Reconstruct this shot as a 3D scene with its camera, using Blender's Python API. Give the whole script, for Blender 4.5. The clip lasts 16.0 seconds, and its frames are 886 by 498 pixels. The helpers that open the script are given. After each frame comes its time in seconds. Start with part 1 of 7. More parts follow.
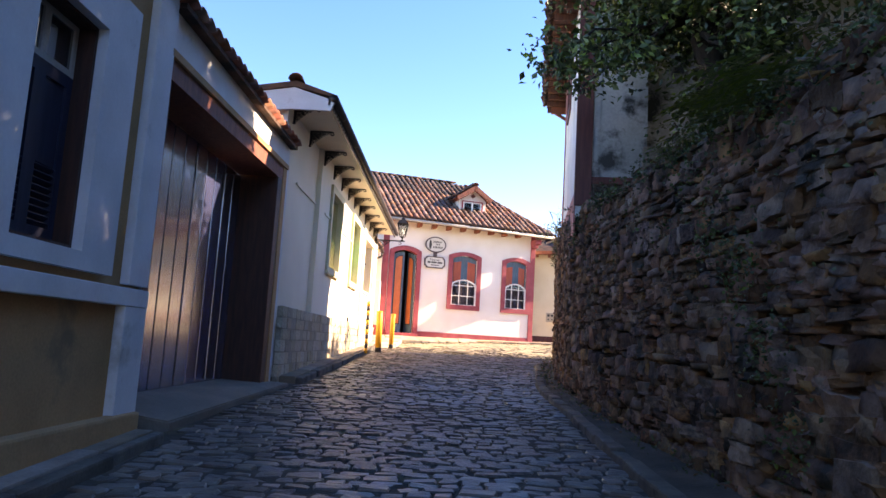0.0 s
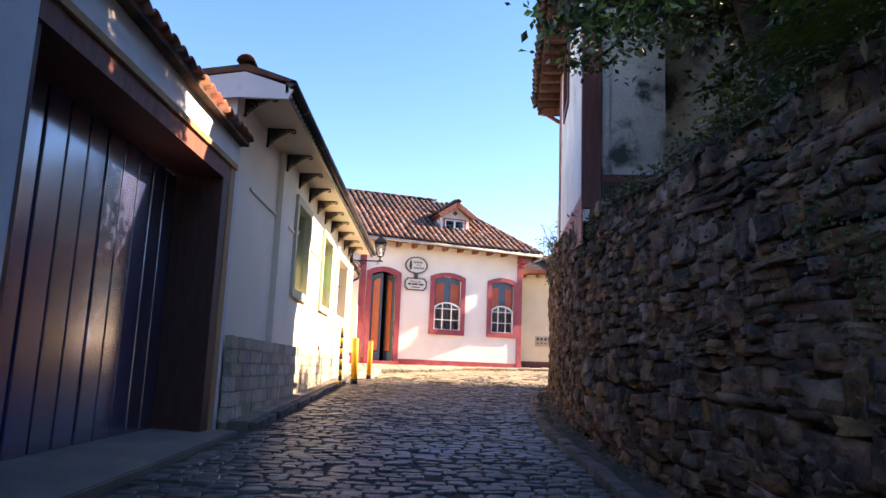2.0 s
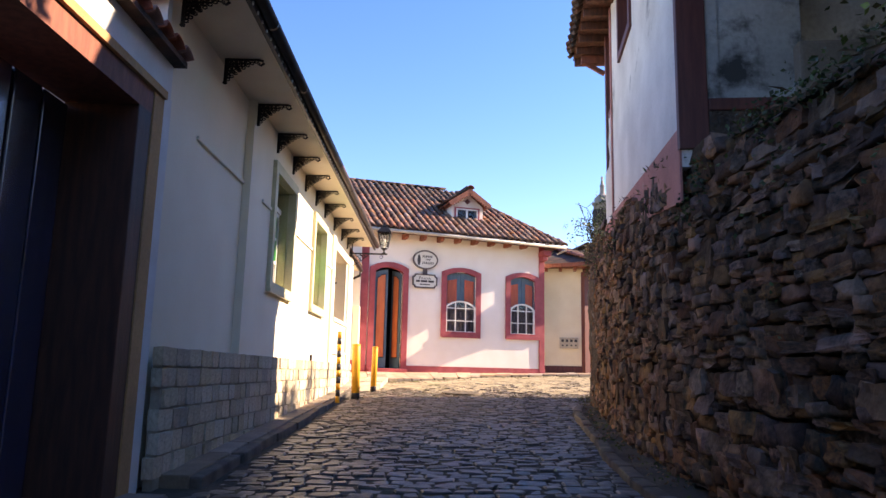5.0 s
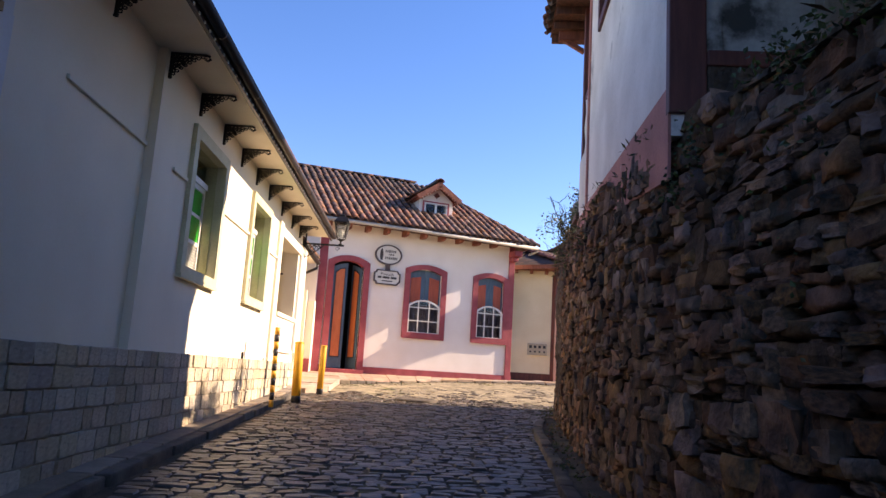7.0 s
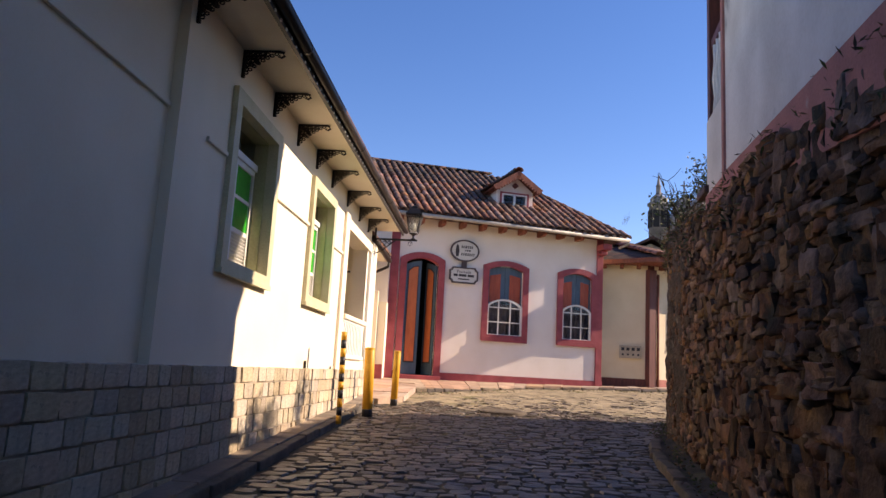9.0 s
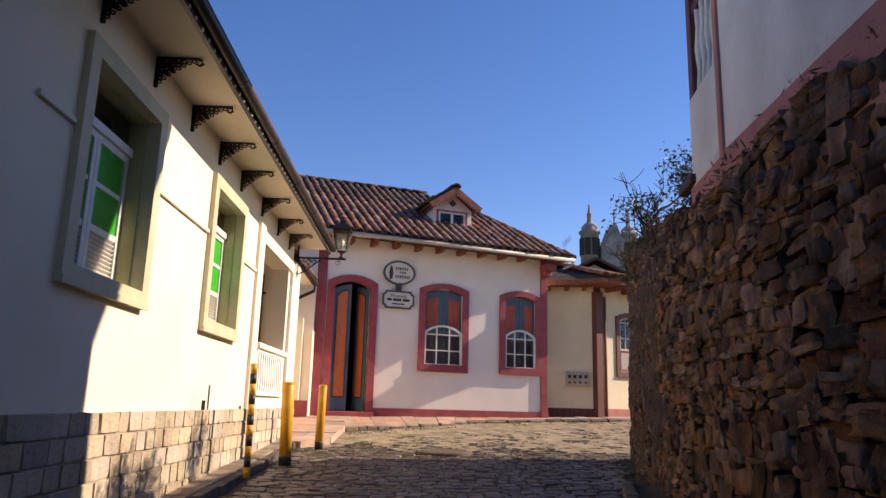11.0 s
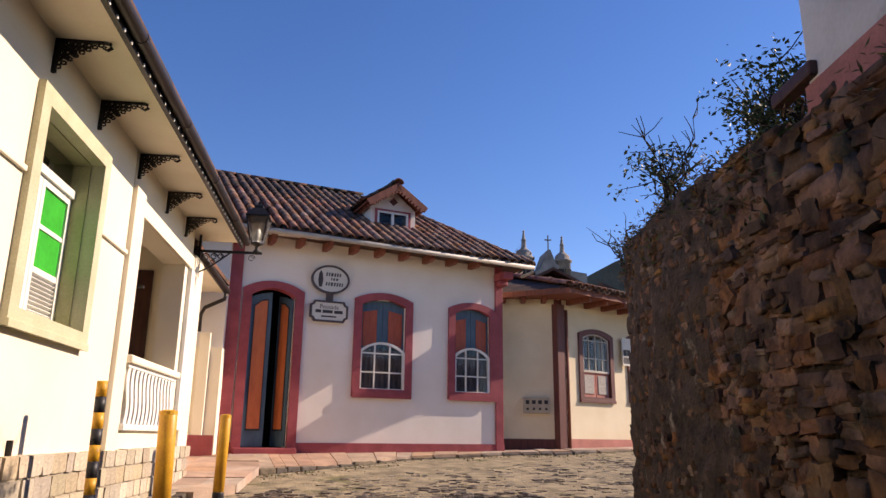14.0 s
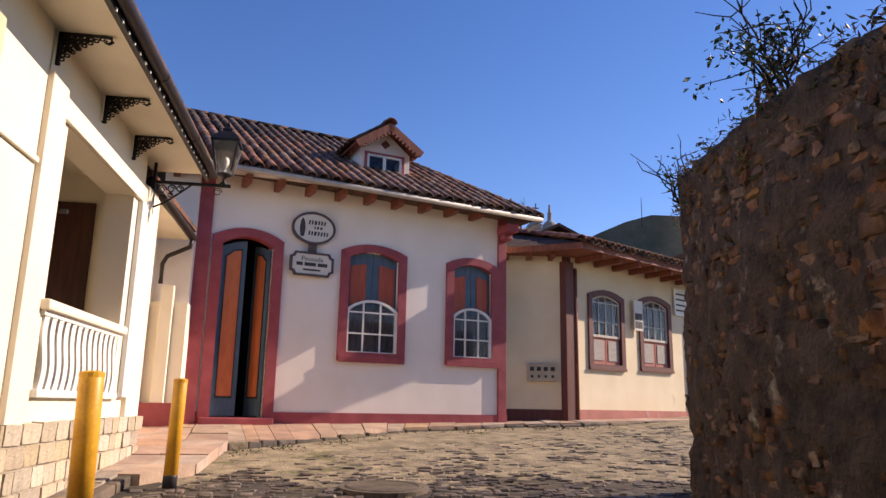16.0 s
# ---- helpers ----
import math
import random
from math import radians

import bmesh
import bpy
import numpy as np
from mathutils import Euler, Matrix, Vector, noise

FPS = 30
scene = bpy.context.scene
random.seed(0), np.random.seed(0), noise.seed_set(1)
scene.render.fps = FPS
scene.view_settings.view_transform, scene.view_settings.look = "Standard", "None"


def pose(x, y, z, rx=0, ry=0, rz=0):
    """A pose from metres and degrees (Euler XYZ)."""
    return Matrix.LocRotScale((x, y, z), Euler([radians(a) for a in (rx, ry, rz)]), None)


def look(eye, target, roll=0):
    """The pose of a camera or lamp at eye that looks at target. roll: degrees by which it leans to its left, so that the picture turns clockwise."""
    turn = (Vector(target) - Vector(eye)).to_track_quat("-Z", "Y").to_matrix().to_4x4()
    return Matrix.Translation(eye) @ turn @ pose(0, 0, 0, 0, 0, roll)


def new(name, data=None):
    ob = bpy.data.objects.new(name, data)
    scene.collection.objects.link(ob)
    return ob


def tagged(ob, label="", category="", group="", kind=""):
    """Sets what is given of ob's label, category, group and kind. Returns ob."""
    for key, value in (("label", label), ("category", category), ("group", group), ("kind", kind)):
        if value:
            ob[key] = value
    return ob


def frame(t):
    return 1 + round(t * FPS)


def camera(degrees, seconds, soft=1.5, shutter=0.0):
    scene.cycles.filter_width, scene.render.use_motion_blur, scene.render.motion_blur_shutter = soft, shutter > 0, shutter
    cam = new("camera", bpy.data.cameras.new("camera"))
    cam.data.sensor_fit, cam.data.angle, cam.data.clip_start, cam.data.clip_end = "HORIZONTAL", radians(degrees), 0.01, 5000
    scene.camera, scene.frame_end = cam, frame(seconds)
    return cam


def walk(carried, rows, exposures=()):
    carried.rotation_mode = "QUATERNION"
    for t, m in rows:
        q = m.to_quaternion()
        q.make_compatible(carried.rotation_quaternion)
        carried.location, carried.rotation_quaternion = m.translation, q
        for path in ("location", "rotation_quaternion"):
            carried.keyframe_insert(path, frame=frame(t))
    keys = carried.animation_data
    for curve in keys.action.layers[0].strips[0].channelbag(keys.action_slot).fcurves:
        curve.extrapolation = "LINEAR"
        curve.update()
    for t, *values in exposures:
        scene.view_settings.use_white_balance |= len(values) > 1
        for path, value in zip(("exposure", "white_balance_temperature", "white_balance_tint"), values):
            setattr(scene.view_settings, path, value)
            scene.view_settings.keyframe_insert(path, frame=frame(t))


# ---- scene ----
cam = camera(63.5, 16.0)
PATH = [
    (0, (0.036, 0.105, 1.125), (0.006, 2.088, 1.39), 3.4),
    (0.5, (0.013, 0.509, 1.163), (-0.066, 2.486, 1.453), 3.0),
    (1, (-0.022, 0.922, 1.214), (-0.046, 2.9, 1.508), 3.3),
    (1.5, (0.006, 1.388, 1.23), (0.007, 3.364, 1.536), 2.8),
    (2, (-0.013, 1.777, 1.23), (0.009, 3.749, 1.564), 2.3),
    (2.5, (-0.049, 2.198, 1.268), (-0.004, 4.172, 1.585), 2.1),
    (3, (-0.025, 2.661, 1.285), (-0.042, 4.636, 1.599), 1.6),
    (5.5, (-0.216, 4.854, 1.432), (-0.182, 6.82, 1.795), 1.0),
    (6, (-0.131, 5.179, 1.477), (0.129, 7.121, 1.877), 0.9),
    (6.5, (0.01, 5.476, 1.482), (0.393, 7.408, 1.831), 1.2),
    (7, (0.176, 5.718, 1.475), (0.247, 7.687, 1.819), 3.5),
    (7.5, (0.176, 6.094, 1.483), (0.219, 8.065, 1.818), 3.6),
    (8, (0.14, 6.491, 1.496), (0.117, 8.465, 1.819), 2.8),
    (8.5, (0.085, 6.898, 1.546), (-0.191, 8.853, 1.865), 3.8),
    (9, (-0.009, 7.32, 1.589), (-0.136, 9.287, 1.924), 3.2),
    (9.5, (-0.037, 7.731, 1.614), (-0.054, 9.695, 1.988), 1.7),
    (10, (-0.06, 8.103, 1.629), (-0.024, 10.061, 2.034), 2.0),
    (12.5, (-0.095, 10.129, 1.639), (0.005, 12.076, 2.083), 0.5),
    (13, (-0.155, 10.612, 1.708), (0.037, 12.547, 2.176), 1.3),
    (13.5, (-0.154, 11.042, 1.657), (0.108, 12.961, 2.154), 0.7),
    (14, (-0.149, 11.438, 1.671), (0.093, 13.357, 2.18), 0.7),
    (14.5, (-0.153, 11.868, 1.705), (0.097, 13.786, 2.216), 1.3),
    (15, (-0.124, 12.331, 1.718), (0.121, 14.252, 2.218), 1.2),
    (15.5, (-0.151, 12.753, 1.728), (0.112, 14.686, 2.169), 1.4),
    (16, (-0.177, 13.165, 1.699), (0.112, 15.097, 2.126), 1.1),
]
EXPOSURES = [(0.0, 1.42, 8100, 23), (3.0, 1.17, 7950, 23), (5.5, 0.78, 7850, 23), (6.0, 0.60, 7830, 23), (6.5, 0.64, 7780, 23), (7.0, 0.54, 7700, 24), (8.5, 0.10, 7650, 24), (10.0, 0.0, 7650, 24), (12.5, -0.36, 7300, 24), (14.0, -0.26, 7280, 24), (16.0, -0.24, 7250, 25)]
walk(cam, [(t, look(eye, target, roll)) for t, eye, target, roll in PATH], EXPOSURES)

# ---- light ----
SUN_DIR = Vector((-0.84, -0.155, -0.505)).normalized()
sun = new("sun", bpy.data.lights.new("sun", "SUN"))
sun.data.energy, sun.data.angle, sun.data.color = 8.5, radians(0.53), (1.0, 0.90, 0.74)
sun.rotation_mode = "QUATERNION"
sun.rotation_quaternion = SUN_DIR.to_track_quat("-Z", "Y")
world = bpy.data.worlds.new("sky")
scene.world = world
world.use_nodes = True
wn = world.node_tree.nodes
sky = wn.new("ShaderNodeTexSky")
sky.sky_type, sky.sun_disc = "NISHITA", False
sky.sun_elevation, sky.sun_rotation = math.asin(-SUN_DIR.z), math.atan2(-SUN_DIR.x, -SUN_DIR.y)
sky.altitude, sky.air_density, sky.dust_density, sky.ozone_density = 1200, 1.0, 0.2, 2.2
wn["Background"].inputs["Strength"].default_value = 0.15
clear = wn.new("ShaderNodeHueSaturation")
clear.inputs["Saturation"].default_value, clear.inputs["Value"].default_value = 1.28, 1.5
clear.inputs["Hue"].default_value = 0.51
world.node_tree.links.new(sky.outputs[0], clear.inputs["Color"])
world.node_tree.links.new(clear.outputs[0], wn["Background"].inputs["Color"])


# ---- materials ----
def mat(name, base, second=None, scale=6.0, fine=60.0, rough=0.85, bump=0.15, metal=0.0, vary=0.0, spot=None, spot_at=0.62, spot_scale=1.3, stretch=None, fine_mix=0.25, bump_dist=0.01, island=False, spec=0.4):
    """A surface of two noise scales, with stains of an own shape, grain relief and variation from piece to piece."""
    m = bpy.data.materials.new(name)
    m.use_nodes = True
    n, l = m.node_tree.nodes, m.node_tree.links
    b = n["Principled BSDF"]
    b.inputs["Roughness"].default_value, b.inputs["Metallic"].default_value = rough, metal
    b.inputs["Specular IOR Level"].default_value = spec
    second = second or tuple(c * 0.78 for c in base)
    geo = n.new("ShaderNodeTexCoord")
    src = geo.outputs["Object"]
    if stretch:
        mp = n.new("ShaderNodeMapping")
        mp.inputs["Scale"].default_value = stretch
        l.new(src, mp.inputs[0])
        src = mp.outputs[0]
    big = n.new("ShaderNodeTexNoise")
    big.inputs["Scale"].default_value, big.inputs["Detail"].default_value = scale, 6
    small = n.new("ShaderNodeTexNoise")
    small.inputs["Scale"].default_value, small.inputs["Detail"].default_value = fine, 4
    l.new(src, big.inputs["Vector"]), l.new(src, small.inputs["Vector"])
    ramp = n.new("ShaderNodeValToRGB")
    ramp.color_ramp.elements[0].position, ramp.color_ramp.elements[1].position = 0.36, 0.66
    ramp.color_ramp.elements[0].color, ramp.color_ramp.elements[1].color = (*second, 1), (*base, 1)
    l.new(big.outputs["Fac"], ramp.inputs[0])
    col = ramp.outputs[0]
    mix = n.new("ShaderNodeMix")
    mix.data_type, mix.blend_type = "RGBA", "OVERLAY"
    mix.inputs["Factor"].default_value = fine_mix
    l.new(col, mix.inputs["A"]), l.new(small.outputs["Color"] if vary < 0 else small.outputs["Fac"], mix.inputs["B"])
    col = mix.outputs["Result"]
    if spot:
        st = n.new("ShaderNodeTexNoise")
        st.inputs["Scale"].default_value, st.inputs["Detail"].default_value, st.inputs["Roughness"].default_value = spot_scale, 8, 0.62
        l.new(geo.outputs["Object"], st.inputs["Vector"])
        r2 = n.new("ShaderNodeValToRGB")
        r2.color_ramp.elements[0].position, r2.color_ramp.elements[1].position = spot_at, min(spot_at + 0.1, 1)
        l.new(st.outputs["Fac"], r2.inputs[0])
        mx = n.new("ShaderNodeMix")
        mx.data_type = "RGBA"
        l.new(r2.outputs[0], mx.inputs["Factor"]), l.new(col, mx.inputs["A"])
        mx.inputs["B"].default_value = (*spot, 1)
        col = mx.outputs["Result"]
    if vary:
        inf = n.new("ShaderNodeNewGeometry") if island else n.new("ShaderNodeObjectInfo")
        rnd = inf.outputs["Random Per Island" if island else "Random"]
        hs = n.new("ShaderNodeHueSaturation")
        mr = n.new("ShaderNodeMapRange")
        mr.inputs["To Min"].default_value, mr.inputs["To Max"].default_value = 1 - abs(vary), 1 + abs(vary)
        l.new(rnd, mr.inputs["Value"]), l.new(mr.outputs[0], hs.inputs["Value"])
        mul = n.new("ShaderNodeMath")
        mul.operation, mul.inputs[1].default_value = "MULTIPLY", 7.31
        fr = n.new("ShaderNodeMath")
        fr.operation = "FRACT"
        l.new(rnd, mul.inputs[0]), l.new(mul.outputs[0], fr.inputs[0])
        mh = n.new("ShaderNodeMapRange")
        mh.inputs["To Min"].default_value, mh.inputs["To Max"].default_value = 0.488, 0.512
        l.new(fr.outputs[0], mh.inputs["Value"]), l.new(mh.outputs[0], hs.inputs["Hue"])
        ms = n.new("ShaderNodeMapRange")
        ms.inputs["To Min"].default_value, ms.inputs["To Max"].default_value = 0.68, 1.15
        mul2 = n.new("ShaderNodeMath")
        mul2.operation, mul2.inputs[1].default_value = "MULTIPLY", 13.7
        fr2 = n.new("ShaderNodeMath")
        fr2.operation = "FRACT"
        l.new(rnd, mul2.inputs[0]), l.new(mul2.outputs[0], fr2.inputs[0]), l.new(fr2.outputs[0], ms.inputs["Value"]), l.new(ms.outputs[0], hs.inputs["Saturation"])
        l.new(col, hs.inputs["Color"])
        col = hs.outputs[0]
    l.new(col, b.inputs["Base Color"])
    bp = n.new("ShaderNodeBump")
    bp.inputs["Strength"].default_value, bp.inputs["Distance"].default_value = bump, bump_dist
    add = n.new("ShaderNodeMath")
    l.new(big.outputs["Fac"], add.inputs[0]), l.new(small.outputs["Fac"], add.inputs[1])
    l.new(add.outputs[0], bp.inputs["Height"]), l.new(bp.outputs[0], b.inputs["Normal"])
    return m


def glass(name, tint=(0.8, 0.85, 0.85), rough=0.03, ior=1.3):
    m = bpy.data.materials.new(name)
    m.use_nodes = True
    b = m.node_tree.nodes["Principled BSDF"]
    b.inputs["Base Color"].default_value = (*tint, 1)
    b.inputs["Roughness"].default_value, b.inputs["Transmission Weight"].default_value, b.inputs["IOR"].default_value = rough, 1.0, ior
    return m


M = {
    "plaster_pink_white": mat("plaster_pink_white", (0.82, 0.765, 0.71), (0.77, 0.705, 0.64), 1.6, 45, bump=0.10, spot=(0.60, 0.50, 0.42), spot_at=0.66, spot_scale=0.9, fine_mix=0.12),
    "plaster_cream": mat("plaster_cream", (0.82, 0.745, 0.60), (0.76, 0.685, 0.54), 1.2, 50, bump=0.08, spot=(0.62, 0.53, 0.38), spot_at=0.68, spot_scale=0.8, fine_mix=0.10),
    "plaster_soffit": mat("plaster_soffit", (0.74, 0.67, 0.53), (0.68, 0.60, 0.46), 2, 40, bump=0.05, fine_mix=0.1),
    "plaster_ochre": mat("plaster_ochre", (0.50, 0.28, 0.125), (0.40, 0.22, 0.10), 2.2, 50, bump=0.12, spot=(0.24, 0.15, 0.08), spot_at=0.6, spot_scale=1.1),
    "plaster_trim": mat("plaster_trim", (0.72, 0.72, 0.70), (0.62, 0.62, 0.60), 2.5, 40, bump=0.10, spot=(0.40, 0.38, 0.33), spot_at=0.63, spot_scale=1.4, fine_mix=0.12),
    "plaster_yellow": mat("plaster_yellow", (0.78, 0.68, 0.49), (0.71, 0.60, 0.41), 1.3, 45, bump=0.1, spot=(0.45, 0.33, 0.17), spot_at=0.62, spot_scale=0.9, fine_mix=0.12),
    "plaster_old": mat("plaster_old", (0.74, 0.71, 0.66), (0.58, 0.55, 0.50), 1.5, 30, bump=0.22, spot=(0.20, 0.19, 0.17), spot_at=0.58, spot_scale=1.1, fine_mix=0.2),
    "plaster_mould": mat("plaster_mould", (0.48, 0.47, 0.44), (0.24, 0.24, 0.22), 1.1, 25, bump=0.3, spot=(0.05, 0.05, 0.045), spot_at=0.50, spot_scale=1.7, fine_mix=0.25),
    "paint_burgundy": mat("paint_burgundy", (0.36, 0.075, 0.085), (0.27, 0.05, 0.06), 4, 60, rough=0.6, bump=0.10, spot=(0.42, 0.16, 0.15), spot_at=0.66, spot_scale=3),
    "paint_rose": mat("paint_rose", (0.50, 0.20, 0.16), (0.38, 0.15, 0.12), 3, 50, rough=0.8, bump=0.2, spot=(0.46, 0.40, 0.34), spot_at=0.62, spot_scale=2.2),
    "paint_oxide": mat("paint_oxide", (0.15, 0.045, 0.035), (0.10, 0.03, 0.025), 4, 60, rough=0.6, bump=0.12, stretch=(6, 6, 0.6)),
    "paint_slate": mat("paint_slate", (0.075, 0.13, 0.18), (0.055, 0.10, 0.14), 6, 70, rough=0.5, bump=0.08, stretch=(3, 3, 0.6)),
    "paint_orange": mat("paint_orange", (0.60, 0.17, 0.06), (0.50, 0.13, 0.045), 5, 70, rough=0.5, bump=0.08, stretch=(3, 3, 0.6)),
    # redder orange, darkened so the recess's shade sits in the colour
    "paint_brick_shaded": mat("paint_brick_shaded", (0.44, 0.095, 0.045), (0.34, 0.07, 0.035), 5, 70, rough=0.5, bump=0.08, stretch=(3, 3, 0.6)),
    "paint_sage_pale": mat("paint_sage_pale", (0.56, 0.53, 0.36), (0.49, 0.46, 0.30), 4, 60, rough=0.6, bump=0.08, spot=(0.48, 0.45, 0.32), spot_at=0.66, spot_scale=3),
    "paint_sage": mat("paint_sage", (0.44, 0.43, 0.24), (0.37, 0.36, 0.19), 4, 60, rough=0.55, bump=0.06),
    "paint_white": mat("paint_white", (0.78, 0.77, 0.73), (0.70, 0.69, 0.64), 6, 60, rough=0.5, bump=0.05),
    "paint_green": mat("paint_green", (0.10, 0.17, 0.10), (0.07, 0.13, 0.08), 6, 60, rough=0.6, bump=0.08),
    "paint_yellow": mat("paint_yellow", (0.72, 0.38, 0.03), (0.58, 0.28, 0.025), 5, 60, rough=0.45, bump=0.06, spot=(0.24, 0.12, 0.03), spot_at=0.63, spot_scale=6),
    "paint_black": mat("paint_black", (0.03, 0.03, 0.035), (0.02, 0.02, 0.024), 6, 60, rough=0.5, bump=0.06),
    "planks_blue": mat("planks_blue", (0.034, 0.050, 0.155), (0.022, 0.031, 0.10), 3, 40, rough=0.26, bump=0.035, stretch=(8, 8, 0.5), vary=0.20, spec=1.0),
    "paint_navy": mat("paint_navy", (0.030, 0.034, 0.062), (0.02, 0.023, 0.045), 4, 50, rough=0.55, bump=0.1, stretch=(6, 6, 0.6)),
    "sash_cream": mat("sash_cream", (0.50, 0.46, 0.40), (0.42, 0.38, 0.33), 6, 60, rough=0.6, bump=0.05),
    "wood_eave": mat("wood_eave", (0.16, 0.065, 0.04), (0.09, 0.04, 0.027), 4, 50, rough=0.8, bump=0.2, stretch=(5, 5, 1)),
    "wood_dark": mat("wood_dark", (0.085, 0.032, 0.02), (0.05, 0.02, 0.014), 4, 50, rough=0.6, bump=0.2, stretch=(6, 6, 0.7)),
    "wood_red": mat("wood_red", (0.26, 0.085, 0.05), (0.17, 0.055, 0.035), 4, 50, rough=0.7, bump=0.2, stretch=(5, 5, 1)),
    "iron": mat("iron", (0.018, 0.016, 0.015), (0.011, 0.010, 0.010), 10, 90, rough=0.55, metal=0.3, bump=0.15),
    "gutter_brown": mat("gutter_brown", (0.034, 0.026, 0.022), (0.022, 0.017, 0.015), 5, 60, rough=0.45, metal=0.2, bump=0.05),
    "gutter_white": mat("gutter_white", (0.46, 0.42, 0.37), (0.36, 0.33, 0.29), 4, 60, rough=0.5, bump=0.05),
    "tile": mat("tile", (0.23, 0.105, 0.062), (0.10, 0.055, 0.04), 5, 60, rough=0.9, bump=0.3, vary=0.42, spot=(0.035, 0.032, 0.028), spot_at=0.55, spot_scale=2.2),
    "tile_bed": mat("tile_bed", (0.16, 0.078, 0.048), (0.065, 0.04, 0.032), 5, 60, rough=0.9, bump=0.3, vary=0.4, island=True, spot=(0.03, 0.027, 0.024), spot_at=0.52, spot_scale=2.2),
    "tile_fresh": mat("tile_fresh", (0.44, 0.17, 0.09), (0.28, 0.10, 0.06), 5, 60, rough=0.9, bump=0.3, vary=0.25, spot=(0.06, 0.05, 0.04), spot_at=0.62, spot_scale=3),
    "rubble": mat("rubble", (0.255, 0.138, 0.072), (0.085, 0.05, 0.034), 5, 34, rough=0.95, bump=0.7, vary=0.50, spec=0.15, spot=(0.045, 0.042, 0.032), spot_at=0.56, spot_scale=2.4, bump_dist=0.02),
    "rubble_rest": mat("rubble_rest", (0.255, 0.138, 0.072), (0.085, 0.05, 0.034), 5, 34, rough=0.95, bump=0.7, vary=0.50, spec=0.15, island=True, spot=(0.045, 0.042, 0.032), spot_at=0.56, spot_scale=2.4, bump_dist=0.02),
    "rubble_ochre": mat("rubble_ochre", (0.25, 0.125, 0.058), (0.14, 0.072, 0.04), 5, 34, rough=0.95, bump=0.5, vary=0.35, spot=(0.06, 0.05, 0.035), spot_at=0.60, spot_scale=2.4, bump_dist=0.02),
    "mortar": mat("mortar", (0.06, 0.042, 0.03), (0.03, 0.027, 0.022), 4, 30, rough=1, bump=0.8, bump_dist=0.03),
    "render_coat": mat("render_coat", (0.12, 0.084, 0.06), (0.05, 0.038, 0.03), 5.0, 26, rough=1, bump=1.0, bump_dist=0.045, spot=(0.40, 0.35, 0.28), spot_at=0.61, spot_scale=2.6),
    "ashlar": mat("ashlar", (0.54, 0.45, 0.32), (0.40, 0.33, 0.235), 5, 40, rough=0.9, bump=0.4, vary=0.22, spot=(0.26, 0.23, 0.18), spot_at=0.62, spot_scale=3, bump_dist=0.012),
    "joint_light": mat("joint_light", (0.40, 0.35, 0.27), (0.28, 0.24, 0.19), 6, 40, rough=1, bump=0.4),
    "cobble": mat("cobble", (0.175, 0.138, 0.104), (0.078, 0.062, 0.048), 6, 45, rough=0.44, bump=0.5, vary=0.45, spot=(0.27, 0.225, 0.17), spot_at=0.62, spot_scale=1.4, bump_dist=0.012),
    "cobble_rest": mat("cobble_rest", (0.175, 0.138, 0.104), (0.078, 0.062, 0.048), 6, 45, rough=0.44, bump=0.5, vary=0.45, island=True, spot=(0.27, 0.225, 0.17), spot_at=0.62, spot_scale=1.4, bump_dist=0.012),
    "earth": mat("earth", (0.085, 0.07, 0.05), (0.04, 0.034, 0.026), 3, 35, rough=1, bump=0.6, spot=(0.12, 0.10, 0.05), spot_at=0.58, spot_scale=1.0, bump_dist=0.02),
    "dust": mat("dust", (0.38, 0.31, 0.20), (0.19, 0.155, 0.10), 4, 32, rough=1, bump=0.8, spot=(0.13, 0.125, 0.05), spot_at=0.58, spot_scale=1.6, bump_dist=0.03),
    "slab": mat("slab", (0.31, 0.235, 0.17), (0.20, 0.155, 0.115), 2.5, 35, rough=0.9, bump=0.35, vary=0.18, spot=(0.11, 0.09, 0.07), spot_at=0.60, spot_scale=1.6),
    "slab_rose": mat("slab_rose", (0.46, 0.31, 0.215), (0.31, 0.21, 0.15), 2.5, 35, rough=0.9, bump=0.3, vary=0.15, spot=(0.20, 0.15, 0.11), spot_at=0.60, spot_scale=1.6),
    "concrete": mat("concrete", (0.235, 0.185, 0.14), (0.16, 0.13, 0.10), 2, 40, rough=0.9, bump=0.25, spot=(0.11, 0.10, 0.09), spot_at=0.60, spot_scale=1.2),
    "kerb": mat("kerb", (0.17, 0.135, 0.10), (0.085, 0.07, 0.055), 4, 36, rough=0.95, bump=0.5, vary=0.25, spot=(0.06, 0.055, 0.045), spot_at=0.58, spot_scale=2),
    # near-black for surfaces behind openings: the indoor shade is put into the colour
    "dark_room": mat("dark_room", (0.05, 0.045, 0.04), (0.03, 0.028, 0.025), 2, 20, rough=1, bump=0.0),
    "curtain": mat("curtain", (0.24, 0.20, 0.21), (0.15, 0.12, 0.13), 5, 60, rough=1, bump=0.2, stretch=(10, 10, 1)),
    "lace": mat("lace", (0.46, 0.42, 0.38), (0.34, 0.31, 0.28), 30, 90, rough=1, bump=0.2),
    "leaf": mat("leaf", (0.075, 0.105, 0.022), (0.04, 0.06, 0.014), 3, 20, rough=0.55, bump=0.1, vary=0.5, island=True),
    "leaf_light": mat("leaf_light", (0.20, 0.27, 0.05), (0.12, 0.17, 0.03), 3, 20, rough=0.55, bump=0.1, vary=0.4, island=True),
    "leaf_dry": mat("leaf_dry", (0.22, 0.13, 0.07), (0.13, 0.08, 0.045), 3, 20, rough=0.9, bump=0.1, vary=0.4, island=True),
